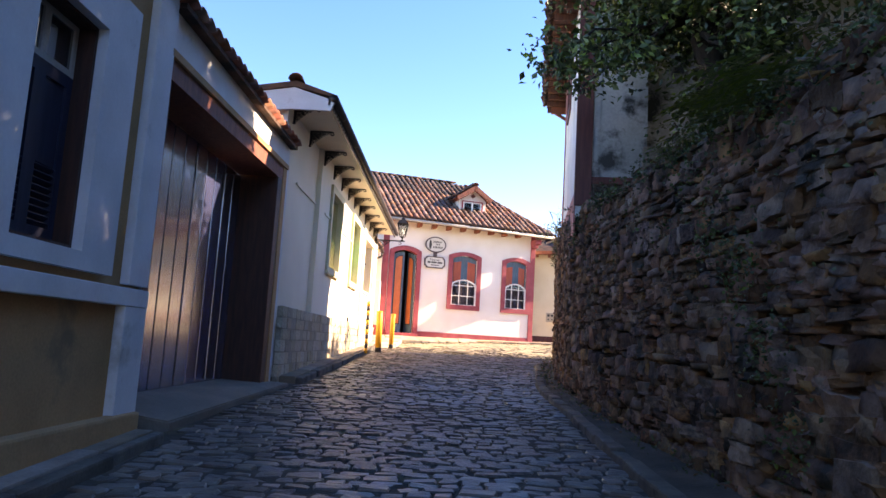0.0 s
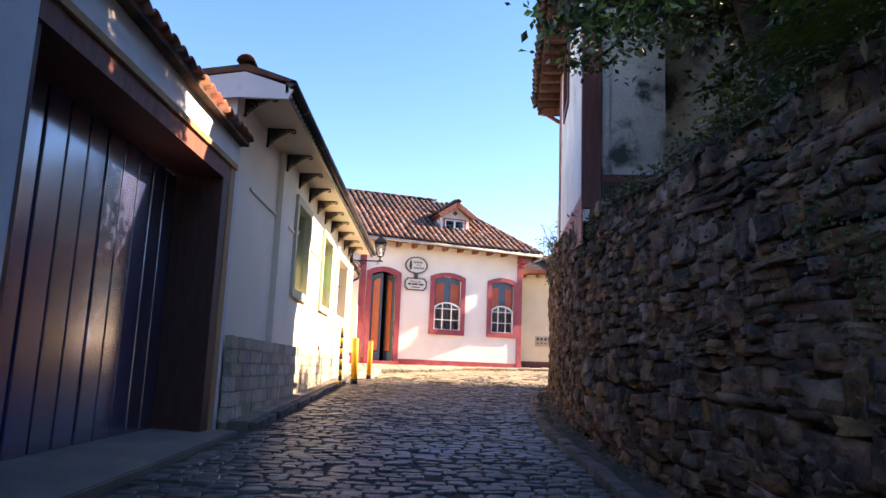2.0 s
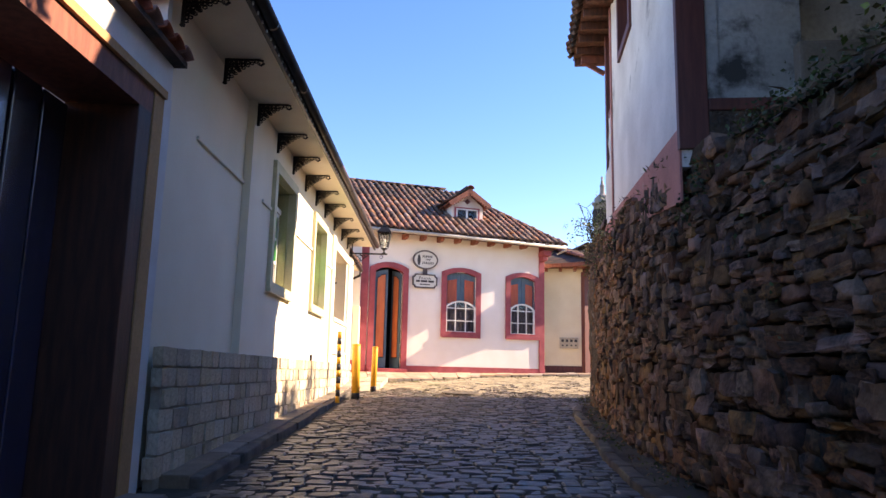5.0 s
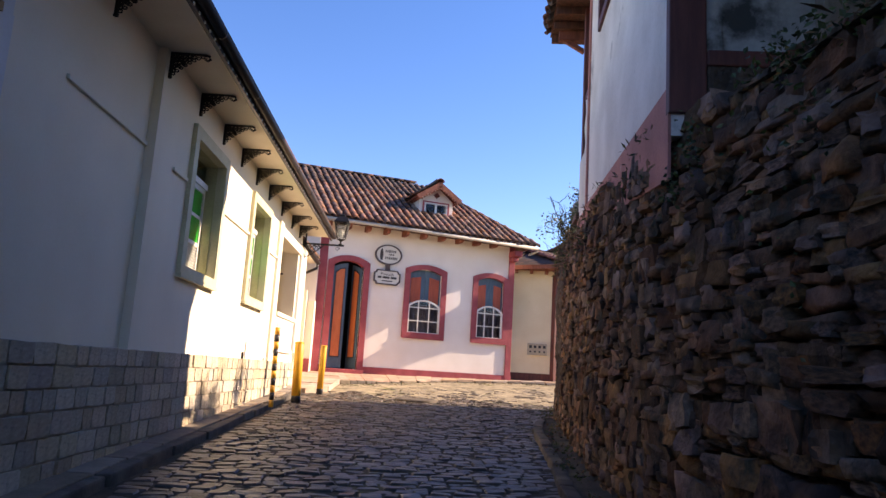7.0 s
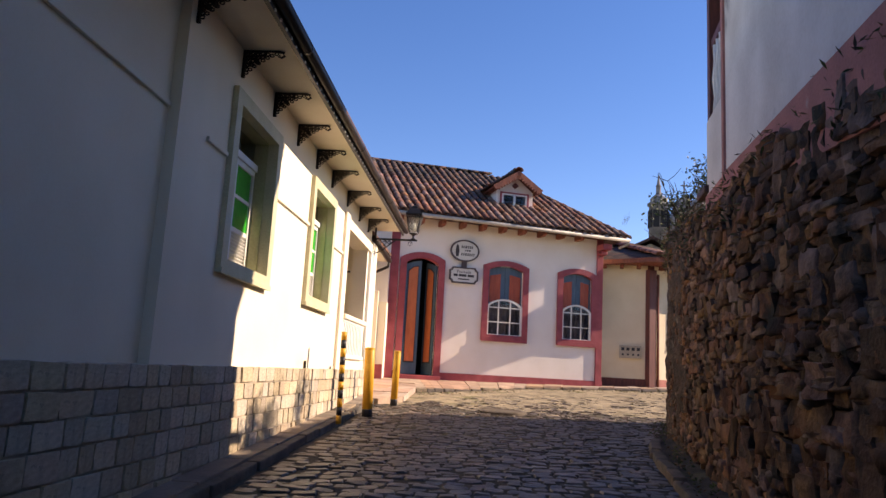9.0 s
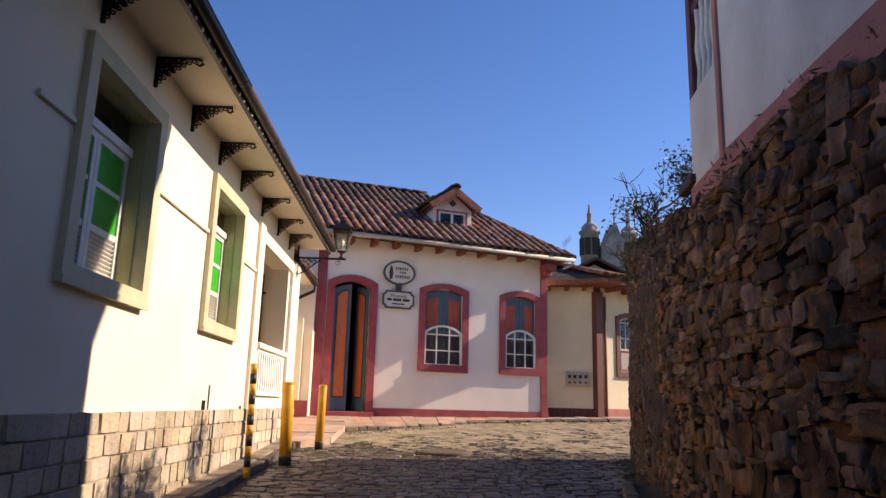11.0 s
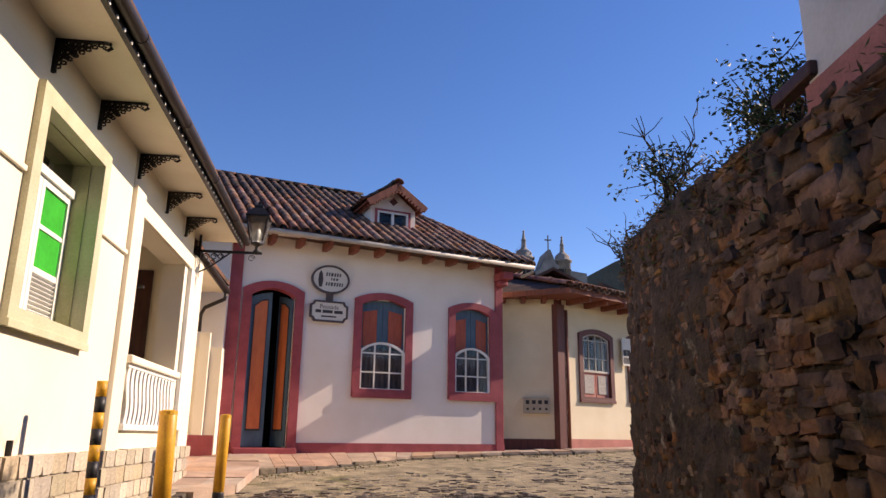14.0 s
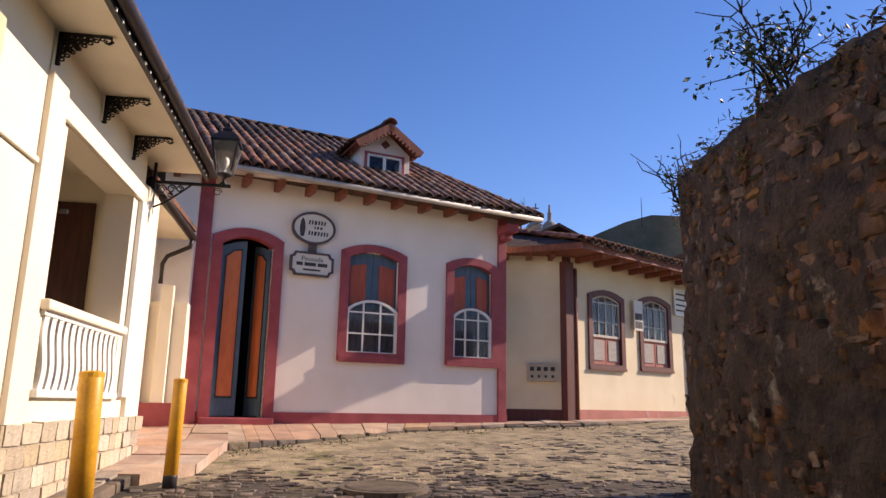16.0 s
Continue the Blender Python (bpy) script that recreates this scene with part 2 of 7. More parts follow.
    "bark": mat("bark", (0.05, 0.034, 0.024), (0.026, 0.018, 0.013), 6, 40, rough=1, bump=0.7, stretch=(3, 3, 0.7), bump_dist=0.02),
    "moss": mat("moss", (0.09, 0.11, 0.03), (0.06, 0.08, 0.025), 5, 40, rough=1, bump=0.5, vary=0.4, island=True),
    "lamp_glass": glass("lamp_glass", (0.92, 0.92, 0.88), 0.15),
    "pane": mat("pane", (0.05, 0.045, 0.055), (0.035, 0.03, 0.04), 3, 20, rough=0.08, bump=0.02, spec=0.6),
    "pane_green": mat("pane_green", (0.02, 0.42, 0.04), (0.015, 0.34, 0.03), 3, 20, rough=0.15, bump=0.02, spec=0.5),
    "hill": mat("hill", (0.105, 0.10, 0.075), (0.055, 0.062, 0.045), 0.05, 0.5, rough=1, bump=0.0),
    "church_stone": mat("church_stone", (0.33, 0.30, 0.27), (0.20, 0.18, 0.16), 0.8, 6, rough=0.9, bump=0.1),
    "ink": mat("ink", (0.05, 0.045, 0.045), (0.035, 0.03, 0.03), 6, 60, rough=0.6, bump=0.0),
    "sign_face": mat("sign_face", (0.66, 0.64, 0.58), (0.60, 0.58, 0.52), 4, 50, rough=0.5, bump=0.02),
    "sign_rim": mat("sign_rim", (0.10, 0.075, 0.07), (0.07, 0.05, 0.05), 6, 60, rough=0.5, bump=0.05),
    "meter": mat("meter", (0.46, 0.40, 0.30), (0.38, 0.33, 0.25), 6, 60, rough=0.7, bump=0.05),
}

coat = M["planks_blue"].node_tree.nodes["Principled BSDF"]
coat.inputs["Coat Weight"].default_value, coat.inputs["Coat Roughness"].default_value, coat.inputs["Coat IOR"].default_value = 0.8, 0.22, 1.5

# ---- building helpers ----
WORLD = {}


def thing(name, m, label, category, group="", kind=""):
    """An empty at a thing's base, which its parts hang from."""
    ob = new(name)
    ob.matrix_basis = m
    ob.empty_display_size = 0.2
    WORLD[ob] = m
    return tagged(ob, label, category, group, kind)


def mesh_of(name, bm, material, smooth=False):
    bmesh.ops.recalc_face_normals(bm, faces=bm.faces)
    me = bpy.data.meshes.new(name)
    bm.to_mesh(me)
    bm.free()
    me.materials.append(M[material])
    if smooth:
        me.shade_smooth()
    return me


def part(name, bm, material, parent, label="", world=False, smooth=False):
    """One mesh object under a thing or part. world: the bmesh is in world places."""
    if world:
        bm.transform(WORLD[parent].inverted())
    ob = new(name, mesh_of(name, bm, material, smooth))
    ob.parent = parent
    WORLD[ob] = WORLD[parent]
    return tagged(ob, label)


def piece(name, mesh, m, parent):
    """A piece on shared mesh data, at the world pose m."""
    ob = new(name, mesh)
    ob.parent = parent
    ob.matrix_basis = WORLD[parent].inverted() @ m
    WORLD[ob] = m
    return ob


def structure(name, bm, material, label, category, smooth=False):
    ob = new(name, mesh_of(name, bm, material, smooth))
    WORLD[ob] = Matrix.Identity(4)
    return tagged(ob, label, category, "", "structure")


def box(bm, x0, x1, y0, y1, z0, z1, bevel=0.0, m=None):
    vs = bmesh.ops.create_cube(bm, size=1.0)["verts"]
    t = Matrix.Translation(((x0 + x1) / 2, (y0 + y1) / 2, (z0 + z1) / 2)) @ Matrix.Diagonal((abs(x1 - x0), abs(y1 - y0), abs(z1 - z0), 1))
    bmesh.ops.transform(bm, matrix=(m @ t if m else t), verts=vs)
    if bevel:
        es = list({e for v in vs for e in v.link_edges})
        bmesh.ops.bevel(bm, geom=es, offset=bevel, segments=2, affect="EDGES", profile=0.6)
    return bm


def B(*args, **kw):
    return box(bmesh.new(), *args, **kw)


def extrude_outline(bm, pts, y0, y1):
    """A closed outline in x, z pulled from y0 to y1."""
    a = [bm.verts.new((x, y0, z)) for x, z in pts]
    b = [bm.verts.new((x, y1, z)) for x, z in pts]
    bm.faces.new(a), bm.faces.new(list(reversed(b)))
    for i in range(len(pts)):
        j = (i + 1) % len(pts)
        bm.faces.new((a[i], b[i], b[j], a[j]))
    return bm


def ring(bm, outer, inner, y0, y1):
    """A frame between two outlines with as many points, from y0 to y1."""
    n = len(outer)
    v = [[bm.verts.new((x, y, z)) for x, z in pts] for y in (y0, y1) for pts in (outer, inner)]
    for i in range(n):
        j = (i + 1) % n
        for a, b in ((0, 1), (2, 3), (0, 2), (1, 3)):
            bm.faces.new((v[a][i], v[a][j], v[b][j], v[b][i]))
    return bm


def arch(x0, x1, z0, zs, rise, n=10):
    """An outline with a low arch on top: from lower left, round over the top, to lower right."""
    pts = [(x0, z0)]
    if rise <= 0:
        return pts + [(x0, zs), (x1, zs), (x1, z0)]
    w = (x1 - x0) / 2
    r = (w * w + rise * rise) / (2 * rise)
    c, a = (x0 + x1) / 2, math.asin(min(1, w / r))
    for i in range(n + 1):
        t = -a + 2 * a * i / n
        pts.append((c + r * math.sin(t), zs + rise - r + r * math.cos(t)))
    return pts + [(x1, z0)]


def wall_cells(bm, u0, u1, z0, z1, y0, y1, holes):
    us = sorted({u0, u1, *[h[0] for h in holes], *[h[1] for h in holes]})
    zs = sorted({z0, z1, *[h[2] for h in holes], *[h[3] for h in holes]})
    us, zs = [u for u in us if u0 <= u <= u1], [z for z in zs if z0 <= z <= z1]
    grid = {}
    solid = lambda i, k: 0 <= i < len(us) - 1 and 0 <= k < len(zs) - 1 and not any(h[0] < (us[i] + us[i + 1]) / 2 < h[1] and h[2] < (zs[k] + zs[k + 1]) / 2 < h[3] for h in holes)
    V = lambda x, y, z: grid.setdefault((x, y, z), bm.verts.new((x, y, z))) if (x, y, z) not in grid else grid[(x, y, z)]
    for i in range(len(us) - 1):
        for k in range(len(zs) - 1):
            if not solid(i, k):
                continue
            a, b, c, d = us[i], us[i + 1], zs[k], zs[k + 1]
            bm.faces.new((V(a, y0, c), V(b, y0, c), V(b, y0, d), V(a, y0, d)))
            bm.faces.new((V(a, y1, c), V(a, y1, d), V(b, y1, d), V(b, y1, c)))
            if not solid(i - 1, k):
                bm.faces.new((V(a, y0, c), V(a, y0, d), V(a, y1, d), V(a, y1, c)))
            if not solid(i + 1, k):
                bm.faces.new((V(b, y0, c), V(b, y1, c), V(b, y1, d), V(b, y0, d)))
            if not solid(i, k - 1):
                bm.faces.new((V(a, y0, c), V(a, y1, c), V(b, y1, c), V(b, y0, c)))
            if not solid(i, k + 1):
                bm.faces.new((V(a, y0, d), V(b, y0, d), V(b, y1, d), V(a, y1, d)))
    return bm


def tube(bm, pts, r0, r1=None, seg=7):
    r1 = r0 if r1 is None else r1
    pts = [Vector(p) for p in pts]
    rings = []
    for i, p in enumerate(pts):
        d = (pts[min(i + 1, len(pts) - 1)] - pts[max(i - 1, 0)]).normalized()
        q = d.to_track_quat("Z", "Y")
        r = r0 + (r1 - r0) * i / (len(pts) - 1)
        rings.append([bm.verts.new(p + q @ Vector((r * math.cos(a), r * math.sin(a), 0))) for a in [2 * math.pi * k / seg for k in range(seg)]])
    for a, b in zip(rings, rings[1:]):
        for k in range(seg):
            bm.faces.new((a[k], a[(k + 1) % seg], b[(k + 1) % seg], b[k]))
    bm.faces.new(rings[0]), bm.faces.new(list(reversed(rings[-1])))
    return bm


def lathe(bm, profile, seg=14, x=0, y=0):
    rings = [[bm.verts.new((x + r * math.cos(2 * math.pi * k / seg), y + r * math.sin(2 * math.pi * k / seg), z)) for k in range(seg)] for r, z in profile]
    for a, b in zip(rings, rings[1:]):
        for k in range(seg):
            bm.faces.new((a[k], a[(k + 1) % seg], b[(k + 1) % seg], b[k]))
    bm.faces.new(list(reversed(rings[0]))), bm.faces.new(rings[-1])
    return bm


def from_arrays(name, verts, faces, material, smooth=False):
    me = bpy.data.meshes.new(name)
    me.from_pydata(verts, [], faces)
    me.materials.append(M[material])
    if smooth:
        me.shade_smooth()
    me.update()
    return me


def gz(x, y):
    """The street's height: a steady climb, with a slight cross fall at the top."""
    s = min(1.0, max(0.0, (y - 21) / 5))
    return 0.06 + 0.043 * max(-40.0, min(y, 34.0)) + 0.012 * max(0.0, min(y, 34.0) - 19.0) + 0.012 * max(0.0, min(x, 9)) * s


rng = random.Random(7)
M["glass"] = glass("glass", (0.75, 0.78, 0.80), 0.02)
M["pane_dim"] = mat("pane_dim", (0.03, 0.035, 0.045), (0.02, 0.025, 0.035), 3, 20, rough=0.04, bump=0.01, spec=1.0)
M["pane_dim"].node_tree.nodes["Principled BSDF"].inputs["IOR"].default_value = 2.2
enamel = M["planks_blue"].node_tree.nodes["Principled BSDF"]
enamel.inputs["Coat Weight"].default_value, enamel.inputs["Coat Roughness"].default_value, enamel.inputs["Coat IOR"].default_value = 1.0, 0.13, 2.2

# ---- ground ----
def sheet(name, xs, ys, zf, material, label, category):
    vs = [(x, y, zf(x, y)) for y in ys for x in xs]
    n = len(xs)
    fs = [(j * n + i, j * n + i + 1, (j + 1) * n + i + 1, (j + 1) * n + i) for j in range(len(ys) - 1) for i in range(n - 1)]
    ob = new(name, from_arrays(name, vs, fs, material, True))
    WORLD[ob] = Matrix.Identity(4)
    return tagged(ob, label, category, "", "structure")


xs = [-600, -200, -60, -20, -8] + [-4 + 0.25 * i for i in range(60)] + [14, 20, 60, 200, 600]
ys = [-600, -200, -60, -20] + [-6 + 0.25 * i for i in range(160)] + [36, 45, 80, 200, 600]
ground = sheet("ground", xs, ys, lambda x, y: gz(x, y) - 0.011 + 0.012 * noise.noise((x * 1.7, y * 1.7, 0)), "earth", "packed earth bed of a climbing cobbled street", "ground")

dust = sheet("dirt_road", [-1.9 + 0.2 * i for i in range(66)], [17.0 + 0.2 * i for i in range(76)], lambda x, y: gz(x, y) - 0.034 + 0.034 * min(1.0, max(0.0, (y - 18.5) / 3.0)) + 0.026 * max(0.0, 1.0 - abs(y - 23.9 - 0.72 * x) / (1.9 + 0.9 * noise.noise((x * 0.9, y * 0.9, 8)))) + 0.010 * noise.noise((x * 1.1, y * 1.1, 4)) + 0.006 * noise.noise((x * 5, y * 5, 4)), "dust", "dry yellow-brown dirt lying over the cobbles at the bend", "ground")


# ---- roof tiles ----
def barrel(r0=0.095, r1=0.075, length=0.44, thick=0.016, seg=6, flip=False):
    """One curved clay tile along +y, its wide end at the origin."""
    vs, fs = [], []
    for y, r in ((0, r0), (length, r1)):
        for t in (0, thick):
            for k in range(seg + 1):
                a = math.pi * k / seg
                s = -1 if flip else 1
                vs.append(((r - t) * math.cos(a), y, s * (r - t) * math.sin(a) * 0.85))
    n = seg + 1
    for k in range(seg):
        fs += [(k, k + 1, 2 * n + k + 1, 2 * n + k), (n + k, 3 * n + k, 3 * n + k + 1, n + k + 1), (k, n + k, n + k + 1, k + 1), (2 * n + k, 2 * n + k + 1, 3 * n + k + 1, 3 * n + k)]
    fs += [(0, 2 * n, 3 * n, n), (seg, n + seg, 3 * n + seg, 2 * n + seg)]
    return vs, fs


COVER, PAN = barrel(), barrel(0.10, 0.09, 0.44, 0.012, 5, True)
TILE_MESHES = [from_arrays("tile", *COVER, "tile", True) for _ in range(1)]
TILE_FRESH = from_arrays("tile", *COVER, "tile_fresh", True)


JO = {"n": 0}


def joined(name, shapes, material, parent, label="", smooth=True):
    """Many placed copies of small shapes as one mesh under parent. shapes: (verts, faces), world pose."""
    vs, fs, inv = [], [], WORLD[parent].inverted() if parent else Matrix.Identity(4)
    for (v, f), m in shapes:
        mm = np.array(inv @ m)
        vs.append(np.array(v) @ mm[:3, :3].T + mm[:3, 3])
        fs += [tuple(i + JO["n"] for i in q) for q in f]
        JO["n"] += len(v)
    JO["n"] = 0
    ob = new(name, from_arrays(name, np.concatenate(vs).tolist() if vs else [], fs, material, smooth))
    if parent:
        ob.parent = parent
    WORLD[ob] = WORLD[parent] if parent else Matrix.Identity(4)
    ob["kind"] = "stuff"
    return tagged(ob, label)


def tile_field(roof, origin, along, up, inside, width, length, most=0, pitch=0.215, step=0.36, mesh=None, seed=1, x_from=0.0):
    """Rows of cover and pan tiles on a roof plane. inside(u, v) tells where the plane has tiles."""
    r = random.Random(seed)
    along, up = Vector(along).normalized(), Vector(up).normalized()
    nrm = along.cross(up).normalized()
    base = Matrix((along, up, nrm)).transposed().to_4x4()
    covers, pans = [], []
    for j in range(int(length / step) + 1):
        for i in range(int(width / pitch) + 1):
            for shift, store, lift in ((0, covers, 0.035), (0.5, pans, 0.045)):
                u, v = x_from + (i + shift) * pitch, j * step
                if inside(u, v):
                    m = Matrix.Translation(Vector(origin) + along * (u + r.uniform(-0.012, 0.012)) + up * (v + r.uniform(-0.02, 0.02)) + nrm * lift) @ base
                    m = m @ pose(0, 0, 0, r.uniform(1.5, 3.5), r.uniform(-2, 2), r.uniform(-2, 2))
                    store.append((v, m))
    covers.sort(key=lambda c: c[0])
    for v, m in covers[:most]:
        piece("tile", mesh or TILE_MESHES[0], m, roof)
    if covers[most:]:
        joined("upper_tiles", [(COVER, m) for v, m in covers[most:]], "tile_bed", roof)
    if pans:
        joined("channel_tiles", [(PAN, m) for v, m in pans], "tile_bed", roof)


LATER = []

# ---- the pink and white inn at the bend ----
HM = pose(-1.11, 25.22, 0, 0, 0, math.degrees(math.atan(0.327)))
inn = thing("house", HM, "white colonial inn with burgundy trim and clay tile roof", "house")
holes = [(-0.965, -0.145, 1.38, 4.40), (1.20, 2.125, 2.57, 4.33), (3.26, 4.07, 2.57, 4.33)]
part("wall", wall_cells(bmesh.new(), -1.42, 4.39, 0.9, 5.42, 0, 0.35, holes), "plaster_pink_white", inn)
part("side_wall", B(4.04, 4.39, 0.35, 7.5, 0.9, 5.42), "plaster_pink_white", inn)
part("side_wall", B(-1.42, -1.1, 0.35, 7.5, 0.9, 5.42), "plaster_pink_white", inn)
part("back_wall", B(-1.42, 4.39, 7.5, 7.8, 0.9, 5.42), "plaster_pink_white", inn)
# unseen room surfaces, coloured near-black to give the inn's unlit interior
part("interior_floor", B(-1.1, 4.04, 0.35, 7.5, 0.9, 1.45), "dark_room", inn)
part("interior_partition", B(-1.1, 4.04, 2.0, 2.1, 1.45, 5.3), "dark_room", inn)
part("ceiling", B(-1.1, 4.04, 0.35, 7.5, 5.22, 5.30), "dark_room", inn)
for a, b in ((-1.42, -1.17), (4.215, 4.395)):
    part("pilaster", B(a, b, -0.045, 0.0, 1.30, 5.36, bevel=0.008), "paint_burgundy", inn, "burgundy painted corner pilaster")
part("plinth", wall_cells(bmesh.new(), -1.42, 4.42, 1.05, 1.545, -0.03, -0.001, [(-0.965, -0.145, 1.44, 2)]), "paint_burgundy", inn, "burgundy painted plinth band")
part("doorstep", B(-1.12, 0.0, -0.20, 0.30, 1.16, 1.455, bevel=0.02), "paint_burgundy", inn, "worn burgundy threshold")


def colonial_frame(name, u0, u1, z0, zs, rise, width, door=False):
    outer = arch(u0, u1, z0, zs, rise)
    inner = arch(u0 + width, u1 - width, z0 if door else z0 + width, zs - width * 0.35 - 0.06, rise * 0.85)
    return part(name, ring(bmesh.new(), outer, inner, -0.05, 0.16), "paint_burgundy", inn, "thick burgundy surround with low arch")


# door with one leaf ajar
door_frame = colonial_frame("door_frame", -1.135, 0.02, 1.40, 4.33, 0.17, 0.165, True)


def panel_leaf(name, w, z0, zs, rise_l, rise_r, m, label, panel_z, parent):
    """A tall painted leaf with one orange panel, hinged at local x = 0."""
    bm = bmesh.new()
    extrude_outline(bm, [(0, z0), (0, zs + rise_l), (w * 0.5, zs + (rise_l + rise_r) / 2 + 0.02), (w, zs + rise_r), (w, z0)], -0.025, 0.025)
    bm.transform(m)
    leaf = part(name, bm, "paint_slate", parent, label)
    for side in (-1, 1):
        b2 = bmesh.new()
        t = 0.085
        pts = [(t, panel_z), (t, zs + rise_l - 0.17), (w * 0.5, zs + (rise_l + rise_r) / 2 - 0.13), (w - t, zs + rise_r - 0.17), (w - t, panel_z)]
        extrude_outline(b2, pts, side * 0.0255, side * 0.034)
        b2.transform(m)
        part("panel", b2, "paint_orange", leaf, "orange painted raised panel")
        b3 = bmesh.new()
        cx, cz = w / 2, (panel_z + zs) / 2
        outer = [((x - cx) * 1.10 + cx, (z - cz) * 1.025 + cz) for x, z in pts]
        ring(b3, outer, pts, side * 0.0252, side * 0.042)
        b3.transform(m)
        part("panel_moulding", b3, "paint_black", leaf, "dark moulding round the panel")
    return leaf


panel_leaf("door_leaf", 0.41, 1.47, 4.18, 0.0, 0.13, pose(-0.965, 0.10, 0, 0, 0, 6), "slate blue door leaf with orange panel, nearly closed", 1.78, inn)
panel_leaf("door_leaf", 0.41, 1.47, 4.18, 0.0, 0.13, pose(-0.15, 0.10, 0, 0, 0, 180 - 64), "slate blue door leaf with orange panel, standing open", 1.78, inn)


def inn_window(u0, u1, z0, zs, rise):
    w = 0.155
    fr = colonial_frame("window", u0, u1, z0, zs, rise, w)
    a, b = u0 + w, u1 - w
    mid, top = (a + b) / 2, zs - w * 0.35 - 0.06
    # upper shutters
    for s in (0, 1):
        l0, l1 = (a, mid - 0.004) if s == 0 else (mid + 0.004, b)
        pts = [(l0, 3.36), (l0, top + (0 if s == 0 else rise * 0.83)), ((l0 + l1) / 2, top + rise * 0.64), (l1, top + (rise * 0.83 if s == 0 else 0)), (l1, 3.36)]
        part("shutter", extrude_outline(bmesh.new(), pts, 0.06, 0.10), "paint_slate", fr, "slate blue shutter leaf")
        k0, k1 = l0 + (0.05 if s == 0 else 0.12), l1 - (0.12 if s == 0 else 0.05)
        pp = [(k0, 3.40), (k0, top - 0.14 + (0 if s == 0 else 0.06)), (k1, top - 0.14 + (0.06 if s == 0 else 0)), (k1, 3.40)]
        part("shutter_panel", extrude_outline(bmesh.new(), pp, 0.045, 0.0605), "paint_brick_shaded", fr, "brick red shutter panel, darkened for the shade of its recess")
    # white sash in front of the lower half
    s0, s1, zb, zsh, ri = u0 + 0.135, u1 - 0.155, z0 + 0.11, z0 + 0.89, 0.185
    so, si = arch(s0, s1, zb, zsh, ri), arch(s0 + 0.05, s1 - 0.05, zb + 0.06, zsh - 0.02, ri * 0.88)
    bm = ring(bmesh.new(), so, si, -0.035, 0.025)
    for k in (1, 2):
        x = s0 + (s1 - s0) * k / 3
        box(bm, x - 0.012, x + 0.012, -0.028, 0.015, zb + 0.05, zsh + ri * 0.80)
    for z in (zb + 0.37, zsh - 0.04):
        box(bm, s0 + 0.04, s1 - 0.04, -0.0275, 0.0145, z - 0.012, z + 0.012)
    part("sash", bm, "paint_white", fr, "white arched sash with glazing bars")
    for i in range(3):
        for j, (c, d) in enumerate(((zb + 0.06, zb + 0.36), (zb + 0.38, zsh - 0.05), (zsh - 0.03, zsh + (0.13 if i == 1 else 0.06)))):
            x0, x1 = s0 + (s1 - s0) * i / 3 + 0.01, s0 + (s1 - s0) * (i + 1) / 3 - 0.01
            x0, x1 = (x0 + 0.04 if i == 0 else x0), (x1 - 0.04 if i == 2 else x1)
            p = part("pane", B(x0, x1, -0.008, -0.003, c, d), "glass", fr)
            p.visible_shadow = False
    bm = bmesh.new()
    vs = []
    for i in range(41):
        x = a + (b - a) * i / 40
        y = 0.135 + 0.018 * math.sin(i * 1.25) + 0.008 * math.sin(i * 2.9)
        vs.append((bm.verts.new((x, y, z0 + 0.16)), bm.verts.new((x, y, 3.42))))
    for p, q in zip(vs, vs[1:]):
        bm.faces.new((p[0], q[0], q[1], p[1]))
    part("curtain", bm, "curtain", fr, "drawn dark mauve curtain", smooth=True)
    part("window_sill", B(u0 + 0.01, u1 - 0.01, -0.075, -0.05, z0 - 0.02, z0 + 0.10, bevel=0.006), "paint_burgundy", fr)


inn_window(1.04, 2.285, 2.41, 4.33, 0.145)
inn_window(3.10, 4.225, 2.42, 4.31, 0.145)

# eave: board, rafters, gutter
EY, EZ, RY, RZ = -0.55, 5.40, 4.0, 7.87
slope = (RZ - EZ) / (RY - EY)
bm = bmesh.new()
extrude_outline(bm, [(-3.0, 0), (4.84, 0), (4.84, 0.03), (-3.0, 0.03)], 0, 0.6)
bm.transform(Matrix.Translation((0, EY + 0.02, EZ - 0.075)) @ pose(0, 0, 0, math.degrees(math.atan(slope * 0.18))))
part("eave_board", bm, "plaster_pink_white", inn, "whitewashed eave boarding")
for i in range(-2, 9):
    u = -0.71 + 0.538 * i
    bm = bmesh.new()
    extrude_outline(bm, [(0.0, 0.0), (0.0, 0.09), (0.46, 0.13), (0.46, -0.02), (0.10, -0.04)], -0.045, 0.045)
    bm.transform(Matrix.Translation((u, EY + 0.08, 5.205)) @ pose(0, 0, 0, 0, 0, 90))
    part("rafter_end", bm, "wood_red", inn, "shaped rafter end painted oxide red")
bm = bmesh.new()
tube(bm, [(-3.0, EY - 0.04, EZ - 0.045), (1.0, EY - 0.04, EZ - 0.09), (4.86, EY - 0.05, EZ - 0.16)], 0.05, seg=10)
part("gutter", bm, "gutter_white", inn, "pale eave gutter", smooth=True)
bm = bmesh.new()
box(bm, 4.20, 4.45, -0.42, 0.0, 4.98, 5.14, bevel=0.02)
box(bm, 4.24, 4.41, -0.25, 0.0, 4.86, 4.98, bevel=0.02)
part("corner_bracket", bm, "paint_burgundy", inn, "carved corner bracket under the eave")
